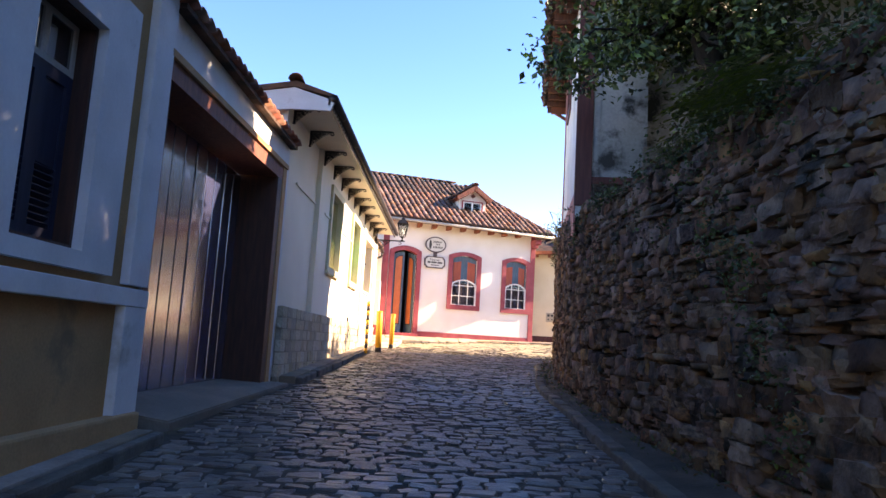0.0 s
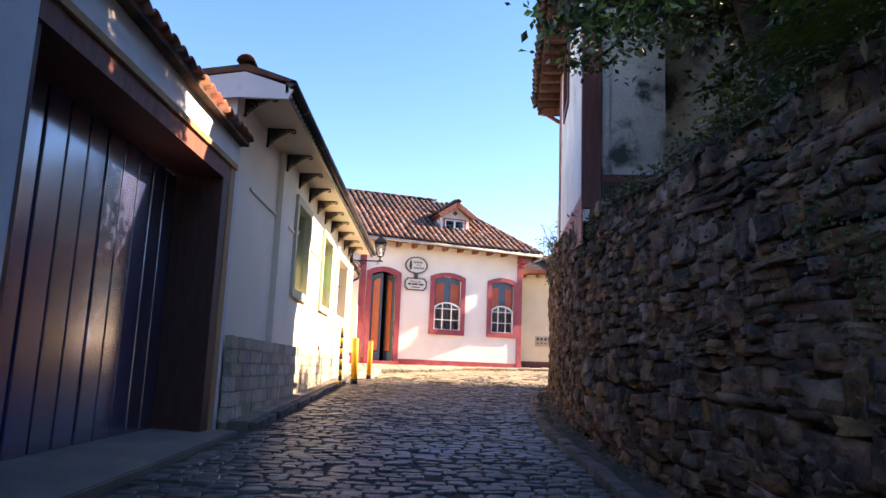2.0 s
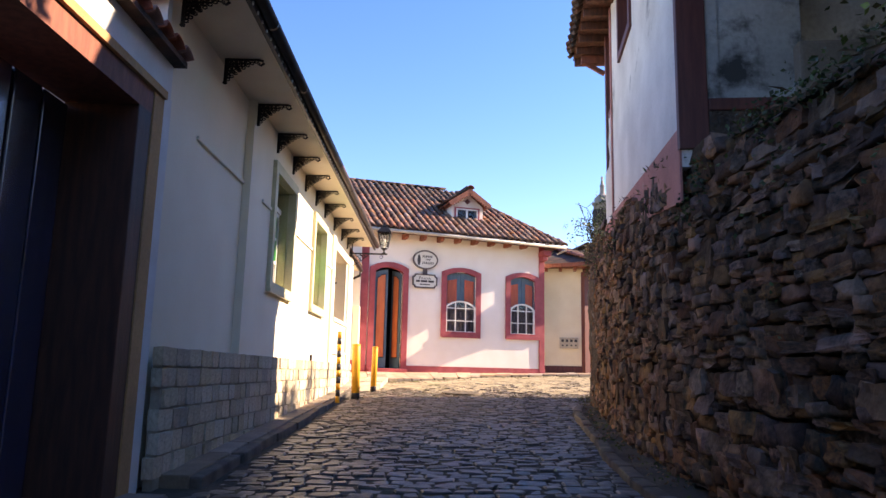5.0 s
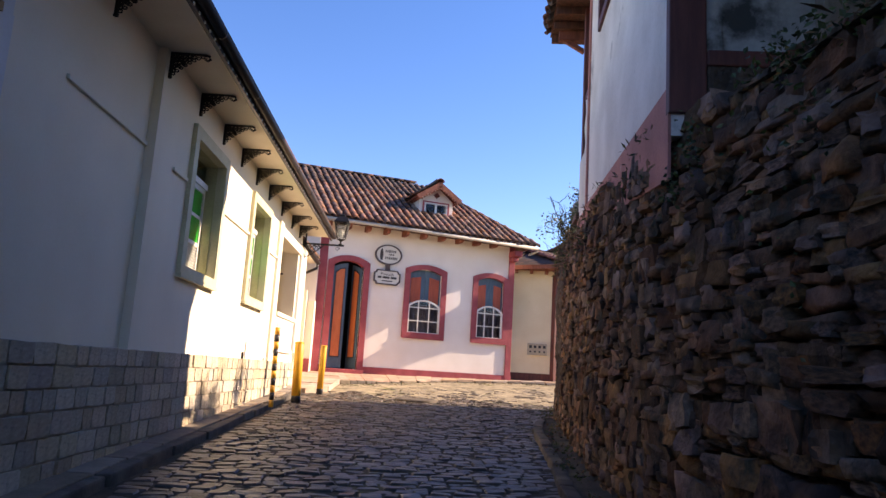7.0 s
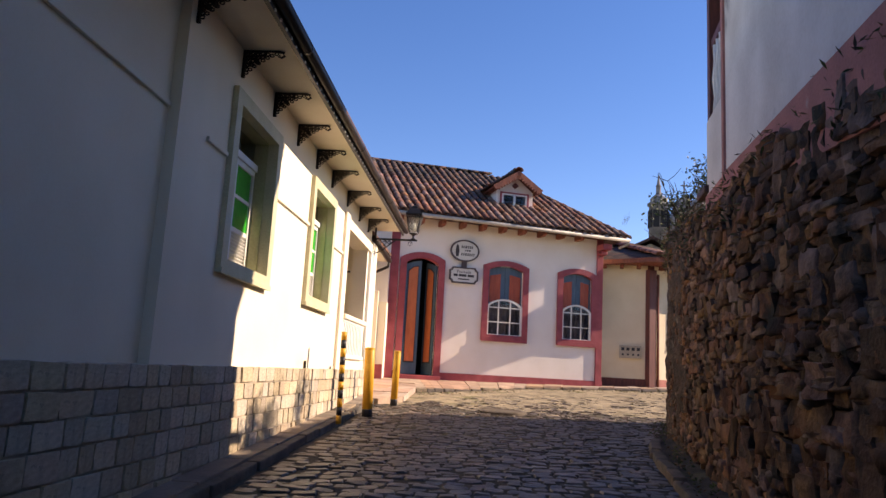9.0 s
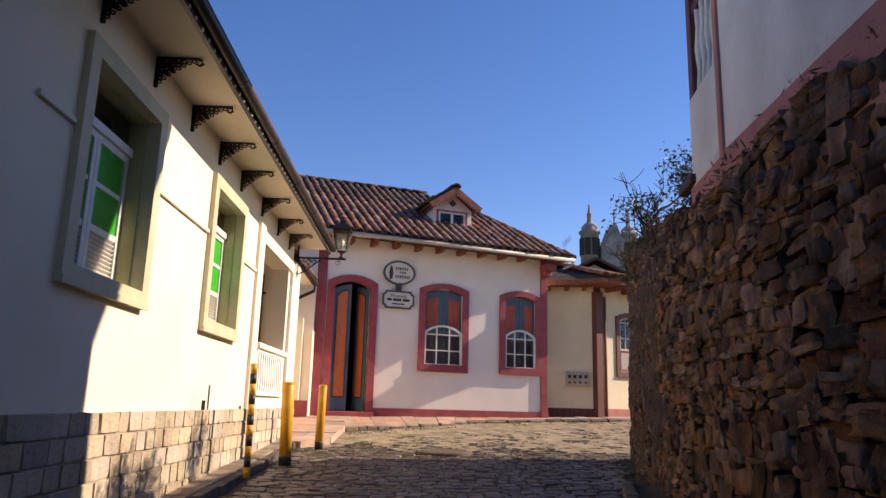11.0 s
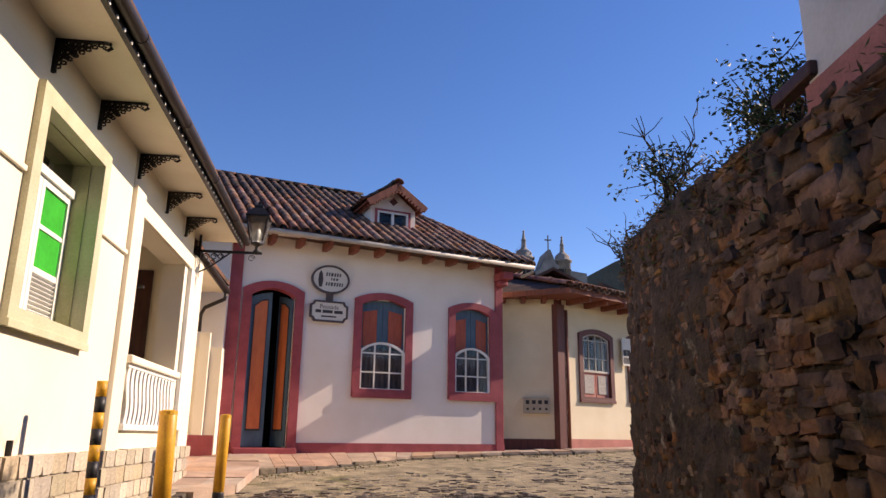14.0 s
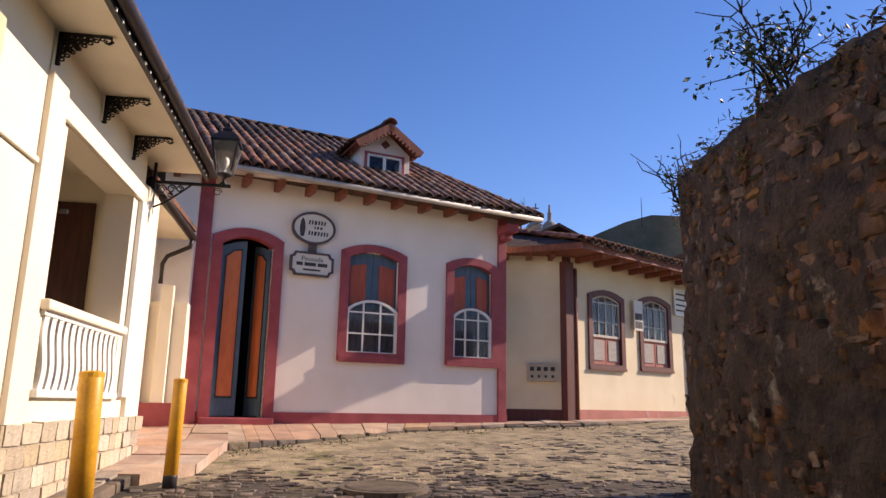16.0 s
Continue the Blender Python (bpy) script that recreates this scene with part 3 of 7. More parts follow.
part("spout", tube(bmesh.new(), [(4.76, EY - 0.04, EZ - 0.17), (4.83, EY - 0.08, EZ - 0.25), (4.62, EY + 0.1, EZ - 0.36)], 0.035, seg=8), "gutter_white", inn, smooth=True)

# hipped roof
HIP = (2.75, RY, RZ)
bm = bmesh.new()
v = [bm.verts.new(p) for p in ((-3.4, EY, EZ), (4.86, EY, EZ - 0.12), HIP, (-3.4, RY, RZ), (4.86, 8.6, EZ), (-3.4, 8.6, EZ))]
bm.faces.new((v[0], v[1], v[2], v[3])), bm.faces.new((v[1], v[4], v[2])), bm.faces.new((v[4], v[5], v[3], v[2])), bm.faces.new((v[0], v[5], v[4], v[1])), bm.faces.new((v[0], v[3], v[5]))
inn_roof = part("roof", bm, "tile_bed", inn, "weathered hipped clay tile roof")
up_len = math.hypot(RY - EY, RZ - EZ)
R3 = HM.to_3x3()


def front_inside(u, v):
    t = v / up_len
    if u > 8.26 - 2.11 * t - 0.05 or v > up_len - 0.15:
        return False
    du, y = u - 3.4, EY + (RY - EY) * t
    return not (1.55 < du < 2.70 and 0.75 < y < 2.3)


LATER.append(lambda: tile_field(inn_roof, HM @ Vector((-3.4, EY - 0.06, EZ + 0.0)), R3 @ Vector((1, 0, -0.0145)), R3 @ Vector((0, RY - EY, RZ - EZ)), front_inside, 8.5, up_len, 300, seed=3))
hv = (Vector(HIP) - Vector((4.86, EY, EZ - 0.12)))
ridge_shapes = []
for i in range(16):
    ridge_shapes.append((COVER, HM @ Matrix.Translation((-3.4 + 0.36 * i, RY, RZ + 0.02)) @ pose(0, 0, 0, 3, 0, -90) @ Matrix.Diagonal((1.35, 1, 1.3, 1))))
for i in range(int(hv.length / 0.36)):
    p = Vector((4.86, EY, EZ - 0.12)) + hv.normalized() * 0.36 * i
    ridge_shapes.append((COVER, HM @ Matrix.Translation(p + Vector((0, 0, 0.03))) @ hv.normalized().to_track_quat("Y", "Z").to_matrix().to_4x4() @ Matrix.Diagonal((1.3, 1, 1.2, 1))))
joined("ridge_tiles", ridge_shapes, "tile_bed", inn_roof)

# dormer
dormer = part("dormer", wall_cells(bmesh.new(), 1.60, 2.66, 5.98, 6.60, 0.86, 0.94, [(1.76, 2.48, 6.11, 6.50)]), "plaster_pink_white", inn, "small roof dormer with a pair of panes")
bm = extrude_outline(bmesh.new(), [(1.60, 6.6), (2.13, 7.02), (2.66, 6.6)], 0.86, 0.94)
part("gable", bm, "plaster_pink_white", dormer)
for u in (1.60, 2.60):
    part("cheek", B(u, u + 0.06, 0.94, 2.5, 6.0, 6.6), "plaster_pink_white", dormer)
bm = ring(bmesh.new(), [(1.70, 6.06), (1.70, 6.55), (2.54, 6.55), (2.54, 6.06)], [(1.75, 6.10), (1.75, 6.51), (2.49, 6.51), (2.49, 6.10)], 0.83, 0.90)
part("surround", bm, "paint_burgundy", dormer)
bm = ring(bmesh.new(), [(1.75, 6.10), (1.75, 6.51), (2.49, 6.51), (2.49, 6.10)], [(1.80, 6.15), (1.80, 6.47), (2.44, 6.47), (2.44, 6.15)], 0.84, 0.89)
box(bm, 2.09, 2.15, 0.84, 0.89, 6.15, 6.47)
part("casement", bm, "paint_white", dormer, "white double casement")
for a, b in ((1.80, 2.09), (2.15, 2.44)):
    part("pane", B(a, b, 0.862, 0.867, 6.15, 6.47), "glass", dormer)
part("room_back", B(1.66, 2.60, 1.5, 1.55, 5.98, 6.6), "dark_room", dormer)
bm = bmesh.new()
extrude_outline(bm, [(2.03, 6.75), (2.13, 6.84), (2.23, 6.75), (2.13, 6.66)], 0.835, 0.86)
part("diamond_vent", bm, "paint_oxide", dormer, "dark diamond shaped vent")
for s in (-1, 1):
    ang = math.degrees(math.atan2(0.46, 0.68))
    m = Matrix.Translation((2.13, 0.60, 7.10)) @ pose(0, 0, 0, 0, s * ang, 0)
    part("roof_slope", B(0 if s > 0 else -0.86, 0.86 if s > 0 else 0, 0, 2.6, -0.04, 0.0, m=m), "wood_red", dormer, "red painted dormer roof boards")
    bm = B(0 if s > 0 else -0.86, 0.86 if s > 0 else 0, -0.03, 0.0, -0.12, 0.02, m=m)
    for k in range(9):
        x = s * (0.06 + 0.088 * k)
        box(bm, x - 0.025, x + 0.025, -0.03, -0.005, -0.17, -0.12, m=m)
    part("bargeboard", bm, "wood_red", dormer, "red and white scalloped bargeboard")
    bm = bmesh.new()
    e = s * 0.80
    for k in range(14):
        y = 0.02 + 0.15 * k
        box(bm, e - 0.02, e + 0.02, y, y + 0.075, -0.14, -0.04, m=m)
    part("valance", bm, "wood_red", dormer, "cut-out wooden valance")
    shapes = []
    for i in range(7):
        for j in range(4):
            q = HM @ m @ Matrix.Translation((s * (0.88 - 0.22 * j), 0.02 + 0.2 + 0.22 * (i) + 0.0, 0.05)) @ pose(0, 0, 0, 0, 0, 90 if s > 0 else -90)
            shapes.append((COVER, q @ Matrix.Diagonal((1.1, 0.8, 0.9, 1))))
    joined("dormer_tiles", shapes, "tile_bed", dormer)
joined("dormer_ridge", [(COVER, HM @ Matrix.Translation((2.13, 0.55 + 0.36 * i, 7.12)) @ Matrix.Diagonal((1.3, 1, 1.3, 1))) for i in range(6)], "tile_bed", dormer)


# hanging signs of the inn
def text_bm(text, size, at_u, at_z, y, align="CENTER", shear=0.0, bold=0.0):
    cu = bpy.data.curves.new("words", "FONT")
    cu.body, cu.size, cu.align_x, cu.align_y, cu.extrude, cu.shear, cu.offset = text, size, align, "CENTER", 0.002, shear, bold
    cu.resolution_u = 3
    ob = bpy.data.objects.new("words", cu)
    scene.collection.objects.link(ob)
    me = bpy.data.meshes.new_from_object(ob.evaluated_get(bpy.context.evaluated_depsgraph_get()))
    bpy.data.objects.remove(ob)
    bm = bmesh.new()
    bm.from_mesh(me)
    bpy.data.meshes.remove(me)
    bm.transform(Matrix.Translation((at_u, y, at_z)) @ pose(0, 0, 0, 90))
    return bm


def oval(a, b, n=36):
    return [(a * math.cos(2 * math.pi * k / n), b * math.sin(2 * math.pi * k / n)) for k in range(n)]


SM = HM @ Matrix.Translation((0.505, -0.02, 4.0))
sign = thing("inn_sign", SM, "white oval inn sign above a notched name plate", "sign")
mv = lambda pts, dx, dz: [(x + dx, z + dz) for x, z in pts]
part("oval_board", extrude_outline(bmesh.new(), mv(oval(0.35, 0.25), 0, 0.63), -0.06, -0.03), "sign_face", sign, "white oval board")
part("oval_rim", ring(bmesh.new(), mv(oval(0.385, 0.285), 0, 0.63), mv(oval(0.345, 0.245), 0, 0.63), -0.075, -0.02), "sign_rim", sign, "dark moulded rim")
part("link", B(-0.07, 0.07, -0.05, -0.02, 0.2, 0.36), "sign_rim", sign)
notch = lambda a, b, c: [(-a, -b + c), (-a, b - c), (-a + c * 0.6, b - c * 0.8), (-a + c, b), (a - c, b), (a - c * 0.6, b - c * 0.8), (a, b - c), (a, -b + c), (a - c * 0.6, -b + c * 0.8), (a - c, -b), (-a + c, -b), (-a + c * 0.6, -b + c * 0.8)]
part("name_board", extrude_outline(bmesh.new(), notch(0.345, 0.175, 0.07), -0.06, -0.03), "sign_face", sign, "white notched board")
part("name_rim", ring(bmesh.new(), notch(0.38, 0.205, 0.08), notch(0.34, 0.17, 0.07), -0.075, -0.02), "sign_rim", sign, "dark moulded rim")
part("lettering", text_bm("Pousada", 0.115, 0.0, 0.085, -0.062), "ink", sign)
bars = bmesh.new()
for i, (a, b) in enumerate(((-0.27, -0.16), (-0.13, 0.07), (0.10, 0.27))):
    box(bars, a, b, -0.064, -0.0605, -0.035, 0.025)
box(bars, -0.15, 0.15, -0.064, -0.0605, -0.115, -0.085)
part("lettering_bars", bars, "ink", sign)
for a, b, z, h in ((-0.10, 0.24, 0.73, 0.075), (0.0, 0.16, 0.64, 0.05), (-0.10, 0.26, 0.54, 0.075)):
    k = a
    while k < b - 0.03:
        w = 0.035 + 0.02 * ((k * 37) % 1)
        part("script_bar", extrude_outline(bmesh.new(), [(k, z - h / 2), (k + 0.012, z + h / 2), (k + w, z + h / 2 - 0.01), (k + w - 0.014, z - h / 2)], -0.064, -0.0605), "ink", sign)
        k += w + 0.010
emblem = bmesh.new()
extrude_outline(emblem, [(-0.23, 0.47), (-0.25, 0.60), (-0.235, 0.74), (-0.20, 0.80), (-0.165, 0.74), (-0.15, 0.60), (-0.17, 0.47)], -0.066, -0.0605)
part("emblem", emblem, "ink", sign, "dark oval emblem")

# ---- second house round the bend ----
H2 = Vector((4.47, 27.01, 0))
A2 = math.degrees(math.atan(0.62))
M2 = pose(4.47, 27.01, 0, 0, 0, A2)
house2 = thing("house", M2, "low cream colonial house with oxide trim and tiled hip roof", "house")
h2w = [(0.62, 1.86, 2.48, 4.04, 0.13), (2.42, 3.69, 2.52, 4.10, 0.14)]
part("wall", wall_cells(bmesh.new(), 0.0, 9.0, 0.9, 4.75, 0, 0.35, [(a + 0.11, b - 0.11, c + 0.1, d + 0.0) for a, b, c, d, r in h2w]), "plaster_yellow", house2)
part("plinth", B(0.0, 9.0, -0.02, -0.001, 1.0, 1.67), "paint_rose", house2, "oxide plinth band")
part("corner_post", B(-0.12, 0.14, -0.05, 0.12, 0.9, 4.62, bevel=0.01), "paint_oxide", house2, "oxide painted corner post")
part("downpipe", tube(bmesh.new(), [(0.19, -0.05, 1.3), (0.19, -0.05, 4.5)], 0.035, seg=8), "wood_red", house2, smooth=True)
part("end_post", B(4.30, 4.42, -0.05, 0.0, 1.2, 4.5), "paint_oxide", house2)
SIDE = math.degrees(math.atan2(27.25 - 27.01, 3.0 - 4.47)) - A2
bm = B(0, 1.55, -0.3, 0.0, 0.9, 4.75)
bm.transform(pose(0, 0, 0, 0, 0, SIDE))
part("side_wall", bm, "plaster_yellow", house2)
bm = B(0.1, 1.55, 0.001, 0.02, 1.0, 1.66)
bm.transform(pose(0, 0, 0, 0, 0, SIDE))
part("side_plinth", bm, "paint_oxide", house2, "oxide plinth band")
# near-black sheet behind the windows paints the shade indoors
part("dark_interior", B(0.1, 8.9, 0.40, 0.45, 0.9, 4.7), "dark_room", house2)
for a, b, c, d, r in h2w:
    fr = part("window", ring(bmesh.new(), arch(a, b, c, d, r), arch(a + 0.13, b - 0.13, c + 0.12, d - 0.10, r * 0.9), -0.04, 0.15), "paint_oxide", house2, "oxide window surround with low arch")
    s0, s1, zb, zsh = a + 0.14, b - 0.14, c + 0.68, d - 0.10
    bm = ring(bmesh.new(), arch(s0, s1, zb, zsh, r * 0.9), arch(s0 + 0.05, s1 - 0.05, zb + 0.05, zsh - 0.02, r * 0.8), 0.0, 0.05)
    for k in (1, 2, 3):
        x = s0 + (s1 - s0) * k / 4
        box(bm, x - 0.012, x + 0.012, 0.005, 0.045, zb + 0.04, zsh + r * 0.7)
    for z in (zb + 0.32, zsh - 0.05):
        box(bm, s0 + 0.03, s1 - 0.03, 0.006, 0.044, z - 0.012, z + 0.012)
    part("sash", bm, "sash_cream", fr, "cream arched sash with glazing bars")
    part("pane", B(s0 + 0.05, s1 - 0.05, 0.022, 0.027, zb + 0.05, zsh), "glass", fr)
    for s in (0, 1):
        x0, x1 = (a + 0.14, (a + b) / 2 - 0.01) if s == 0 else ((a + b) / 2 + 0.01, b - 0.14)
        part("lower_panel", B(x0, x1, 0.03, 0.06, c + 0.12, zb), "paint_rose", fr, "rose painted lower shutter")
        part("panel_inset", B(x0 + 0.07, x1 - 0.07, 0.015, 0.0295, c + 0.2, zb - 0.06), "lace", fr, "carved pale panel")
    part("window_sill", B(a - 0.006, b + 0.006, -0.056, -0.04, c - 0.006, c + 0.06, bevel=0.004), "paint_oxide", fr)
# eaves
part("soffit", B(-0.10, 9.2, -0.75, 0.4, 4.74, 4.78), "wood_red", house2, "red boarded soffit")
r3 = pose(0, 0, 0, 0, 0, SIDE)
e0 = Vector((-0.50, -0.79, 4.85))
sideE = r3 @ Vector((1.75, 0.10, 4.80))
along = sideE - e0
bm = bmesh.new()
low = [bm.verts.new((p.x, p.y, 4.735)) for p in (e0, sideE, r3 @ Vector((1.75, -0.2, 0)), Vector((0.3, 0.2, 0)), Vector((0.1, -0.7, 0)))]
high = [bm.verts.new((q.co.x, q.co.y, 4.737 + 0.03)) for q in low]
bm.faces.new(list(reversed(low))), bm.faces.new(high)
for k in range(5):
    bm.faces.new((low[k], low[(k + 1) % 5], high[(k + 1) % 5], high[k]))
bmesh.ops.recalc_face_normals(bm, faces=bm.faces)
part("side_soffit", bm, "wood_red", house2)
bm = B(0, along.xy.length, -0.015, 0.015, 4.71, 4.83)
bm.transform(Matrix.Translation((e0.x, e0.y, 0)) @ pose(0, 0, 0, 0, 0, math.degrees(math.atan2(along.y, along.x))))
part("side_fascia", bm, "wood_red", house2)
for i in range(14):
    part("rafter_end", B(0.25 + 0.62 * i, 0.35 + 0.62 * i, -0.68, 0.0, 4.63, 4.738, bevel=0.01), "wood_red", house2)
for i in range(3):
    bm = B(0.30 + 0.45 * i, 0.40 + 0.45 * i, 0.0, 0.46 - 0.13 * i, 4.63, 4.733, bevel=0.01)
    bm.transform(pose(0, 0, 0, 0, 0, SIDE))
    part("rafter_end", bm, "wood_red", house2)
bm = B(-0.08, 0.10, -0.55, 0.0, 4.52, 4.73, bevel=0.01)
bm.transform(pose(0, 0, 0, 0, 0, SIDE / 2 + 90))
part("corner_beam", bm, "paint_oxide", house2)
part("fascia", B(-0.52, 9.2, -0.78, -0.75, 4.72, 4.84), "wood_red", house2)
bm = bmesh.new()
top0 = Vector((0.55, 2.4, 5.75))
v = [bm.verts.new(p) for p in (e0, Vector((9.2, -0.79, 4.85)), Vector((9.2, 2.4, 5.75)), top0, sideE, Vector((-0.6, 4.5, 5.75)))]
bm.faces.new((v[0], v[1], v[2], v[3])), bm.faces.new((v[0], v[3], v[5], v[4]))
house2_roof = part("roof", bm, "tile_bed", house2, "weathered low clay tile roof")
R2 = M2.to_3x3()
upv = Vector((0, 3.19, 0.90))
LATER.append(lambda: tile_field(house2_roof, M2 @ Vector((-0.50, -0.85, 4.85)), R2 @ Vector((1, 0, 0)), R2 @ upv, lambda u, v: u > 0.31 * v, 9.4, upv.length - 0.1, 120, seed=5))
sv = (sideE - e0)
su = (top0 - e0) - (top0 - e0).project(sv)
LATER.append(lambda: tile_field(house2_roof, M2 @ (e0), R2 @ (-sv), R2 @ su, lambda u, v: u < -0.30 * v, 0.1, su.length, 0, seed=6, x_from=-sv.length))
hp = top0 - e0
joined("hip_tiles", [(COVER, M2 @ Matrix.Translation(e0 + hp.normalized() * (0.36 * i) + Vector((0, 0, 0.04))) @ hp.to_track_quat("Y", "Z").to_matrix().to_4x4() @ Matrix.Diagonal((1.3, 1, 1.2, 1))) for i in range(9)], "tile_fresh", house2_roof)
joined("ridge_tiles", [(COVER, M2 @ Matrix.Translation((0.5 + 0.36 * i, 2.4, 5.77)) @ pose(0, 0, 0, 2, 0, -90) @ Matrix.Diagonal((1.3, 1, 1.2, 1))) for i in range(24)], "tile_fresh", house2_roof)
# small gabled wing behind the corner
wing = thing("house", pose(4.9, 29.3, 4.0), "small white gabled house behind with old tile verges", "house")
part("gable_wall", extrude_outline(bmesh.new(), [(3.3, 4.0), (3.3, 5.0), (4.96, 5.80), (6.4, 5.10), (6.4, 4.0)], 29.3, 29.6), "plaster_yellow", wing, world=True)
for name, a, b in (("roof_slope", (2.9, 4.86), (4.96, 5.90)), ("roof_slope", (4.96, 5.90), (6.9, 4.96))):
    part(name, extrude_outline(bmesh.new(), [a, (a[0], a[1] + 0.08), (b[0], b[1] + 0.08), b], 29.0, 32.5), "tile_bed", wing, "weathered tile slope", True)
# meter box, signs
MBm = M2 @ pose(0, 0, 0, 0, 0, SIDE) @ Matrix.Translation((0.55, 0.02, 2.37))
meter = thing("meter_box", MBm, "four small meters in a pale box on the wall", "meter box")
part("case", B(-0.29, 0.29, 0.0, 0.07, -0.17, 0.17, bevel=0.01), "meter", meter)
for i in range(4):
    part("dial", B(-0.25 + 0.135 * i, -0.17 + 0.135 * i, 0.07, 0.078, 0.03, 0.11), "paint_black", meter, "small dark meter window")
    part("slot", B(-0.235 + 0.135 * i, -0.185 + 0.135 * i, 0.07, 0.078, -0.10, -0.05), "paint_black", meter)
plate = thing("wall_sign", M2 @ Matrix.Translation((4.05, -0.02, 4.2)), "white rectangular sign with grey lines of text", "sign")
part("board", B(-0.22, 0.30, -0.04, -0.005, -0.32, 0.32), "paint_white", plate)
for k in range(4):
    part("text_bar", B(-0.16, 0.24, -0.044, -0.0405, 0.18 - 0.13 * k, 0.22 - 0.13 * k), "ink", plate)
hang = thing("hanging_sign", M2 @ Matrix.Translation((2.22, -0.06, 3.75)), "small square hanging sign with dark squares", "sign")
part("board", B(-0.10, 0.22, -0.05, -0.02, -0.36, 0.30), "sign_face", hang)
part("dark_squares", wall_cells(bmesh.new(), -0.07, 0.19, -0.31, 0.02, -0.056, -0.0505, [(0.05, 0.07, -0.31, 0.02), (-0.07, 0.19, -0.16, -0.13)]), "ink", hang)

# ---- long cream house with bracketed eave ----
XA = -2.31
GA = pose(XA, 9.9, gz(XA, 9.9))
long_house = thing("house", GA, "long cream house with bracketed eave and stone base", "house")
wins = [(13.19, 14.60), (16.12, 17.53)]
PORCH = (18.87, 20.83)
# turned so that local x runs along the street: world = (XA - y, x, z)
TURN_A = Matrix(((0, -1, 0, XA), (1, 0, 0, 0), (0, 0, 1, 0), (0, 0, 0, 1)))


def aside(bm):
    bm.transform(TURN_A)
    return bm


def part_a(name, bm, material, parent, label="", smooth=False):
    return part(name, aside(bm), material, parent, label, True, smooth)


part_a("wall", wall_cells(bmesh.new(), 12.2, 18.33, 0.4, 4.45, 0.0, 0.35, [(a + 0.12, b - 0.12, 2.43, 3.85) for a, b in wins]), "plaster_cream", long_house)
part_a("wall", wall_cells(bmesh.new(), 9.86, 12.2, 0.4, 4.45, 0.085, 0.35, []), "plaster_cream", long_house)
part_a("gable_wall", B(9.8, 9.86, 0.085, 3.2, 0.4, 4.3), "plaster_cream", long_house)
part_a("porch_wall", wall_cells(bmesh.new(), 18.64, 21.2, 0.4, 4.45, 0.02, 0.30, [(PORCH[0], PORCH[1], 1.72, 3.80)]), "plaster_cream", long_house)
part_a("pilaster", B(18.33, 18.64, -0.045, 0.30, 0.5, 4.02, bevel=0.008), "plaster_cream", long_house)
part_a("pilaster_cap", B(18.36, 18.62, 0.0, 0.30, 4.02, 4.45), "plaster_cream", long_house)
part_a("porch_lintel", B(18.645, 21.2, -0.02, 0.015, 3.80, 3.97, bevel=0.006), "plaster_cream", long_house)
part_a("corner_column", B(21.2, 21.72, -0.03, 0.32, 0.5, 4.02, bevel=0.01), "plaster_cream", long_house)
part_a("column_strip", B(21.0, 21.19, -0.035, 0.015, 1.72, 3.79, bevel=0.008), "plaster_trim", long_house)
part_a("end_wall", B(21.2, 21.5, 0.33, 3.2, 0.4, 4.45), "plaster_cream", long_house)
part_a("back_wall", B(9.86, 21.5, 3.2, 3.5, 0.4, 4.45), "plaster_cream", long_house)
part_a("porch_inner_wall", wall_cells(bmesh.new(), 18.4, 21.2, 0.4, 4.4, 1.5, 1.65, [(19.05, 19.75, 1.7, 3.55)]), "plaster_cream", long_house)
part_a("porch_side", B(18.3, 18.42, 0.30, 1.5, 0.4, 4.4), "plaster_cream", long_house)
part_a("porch_floor", B(18.42, 21.2, 0.30, 1.5, 0.9, 1.66), "slab", long_house)
part_a("porch_ceiling", B(18.42, 21.2, 0.30, 1.5, 4.1, 4.16), "plaster_soffit", long_house)
# added near-black sheet: shade of the hall beyond the porch door
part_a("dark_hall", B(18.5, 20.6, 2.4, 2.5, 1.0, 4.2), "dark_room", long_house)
bm = ring(bmesh.new(), [(19.0, 1.66), (19.0, 3.62), (19.8, 3.62), (19.8, 1.66)], [(19.08, 1.66), (19.08, 3.54), (19.72, 3.54), (19.72, 1.66)], 1.44, 1.52)
part_a("porch_door_frame", bm, "wood_dark", long_house)
part_a("porch_end_door", wall_cells(bmesh.new(), 21.17, 21.198, 1.66, 3.78, 0.50, 1.02, []), "wood_dark", long_house, "dark timber door at the porch end")
# added near-black sheet: shade behind the two deep windows
part_a("hall_box", B(12.4, 18.2, 0.75, 0.8, 0.6, 4.3), "dark_room", long_house)
# mouldings at half height
for a, b, y in ((10.64, 12.18, 0.085), (12.72, 13.16, 0.0), (14.56, 16.11, 0.0), (17.54, 18.32, 0.0)):
    z = 3.40 if a < 12 else 3.325
    part_a("string_moulding", B(a, b, y - 0.028, y, z - 0.02, z + 0.02, bevel=0.006), "plaster_cream", long_house)


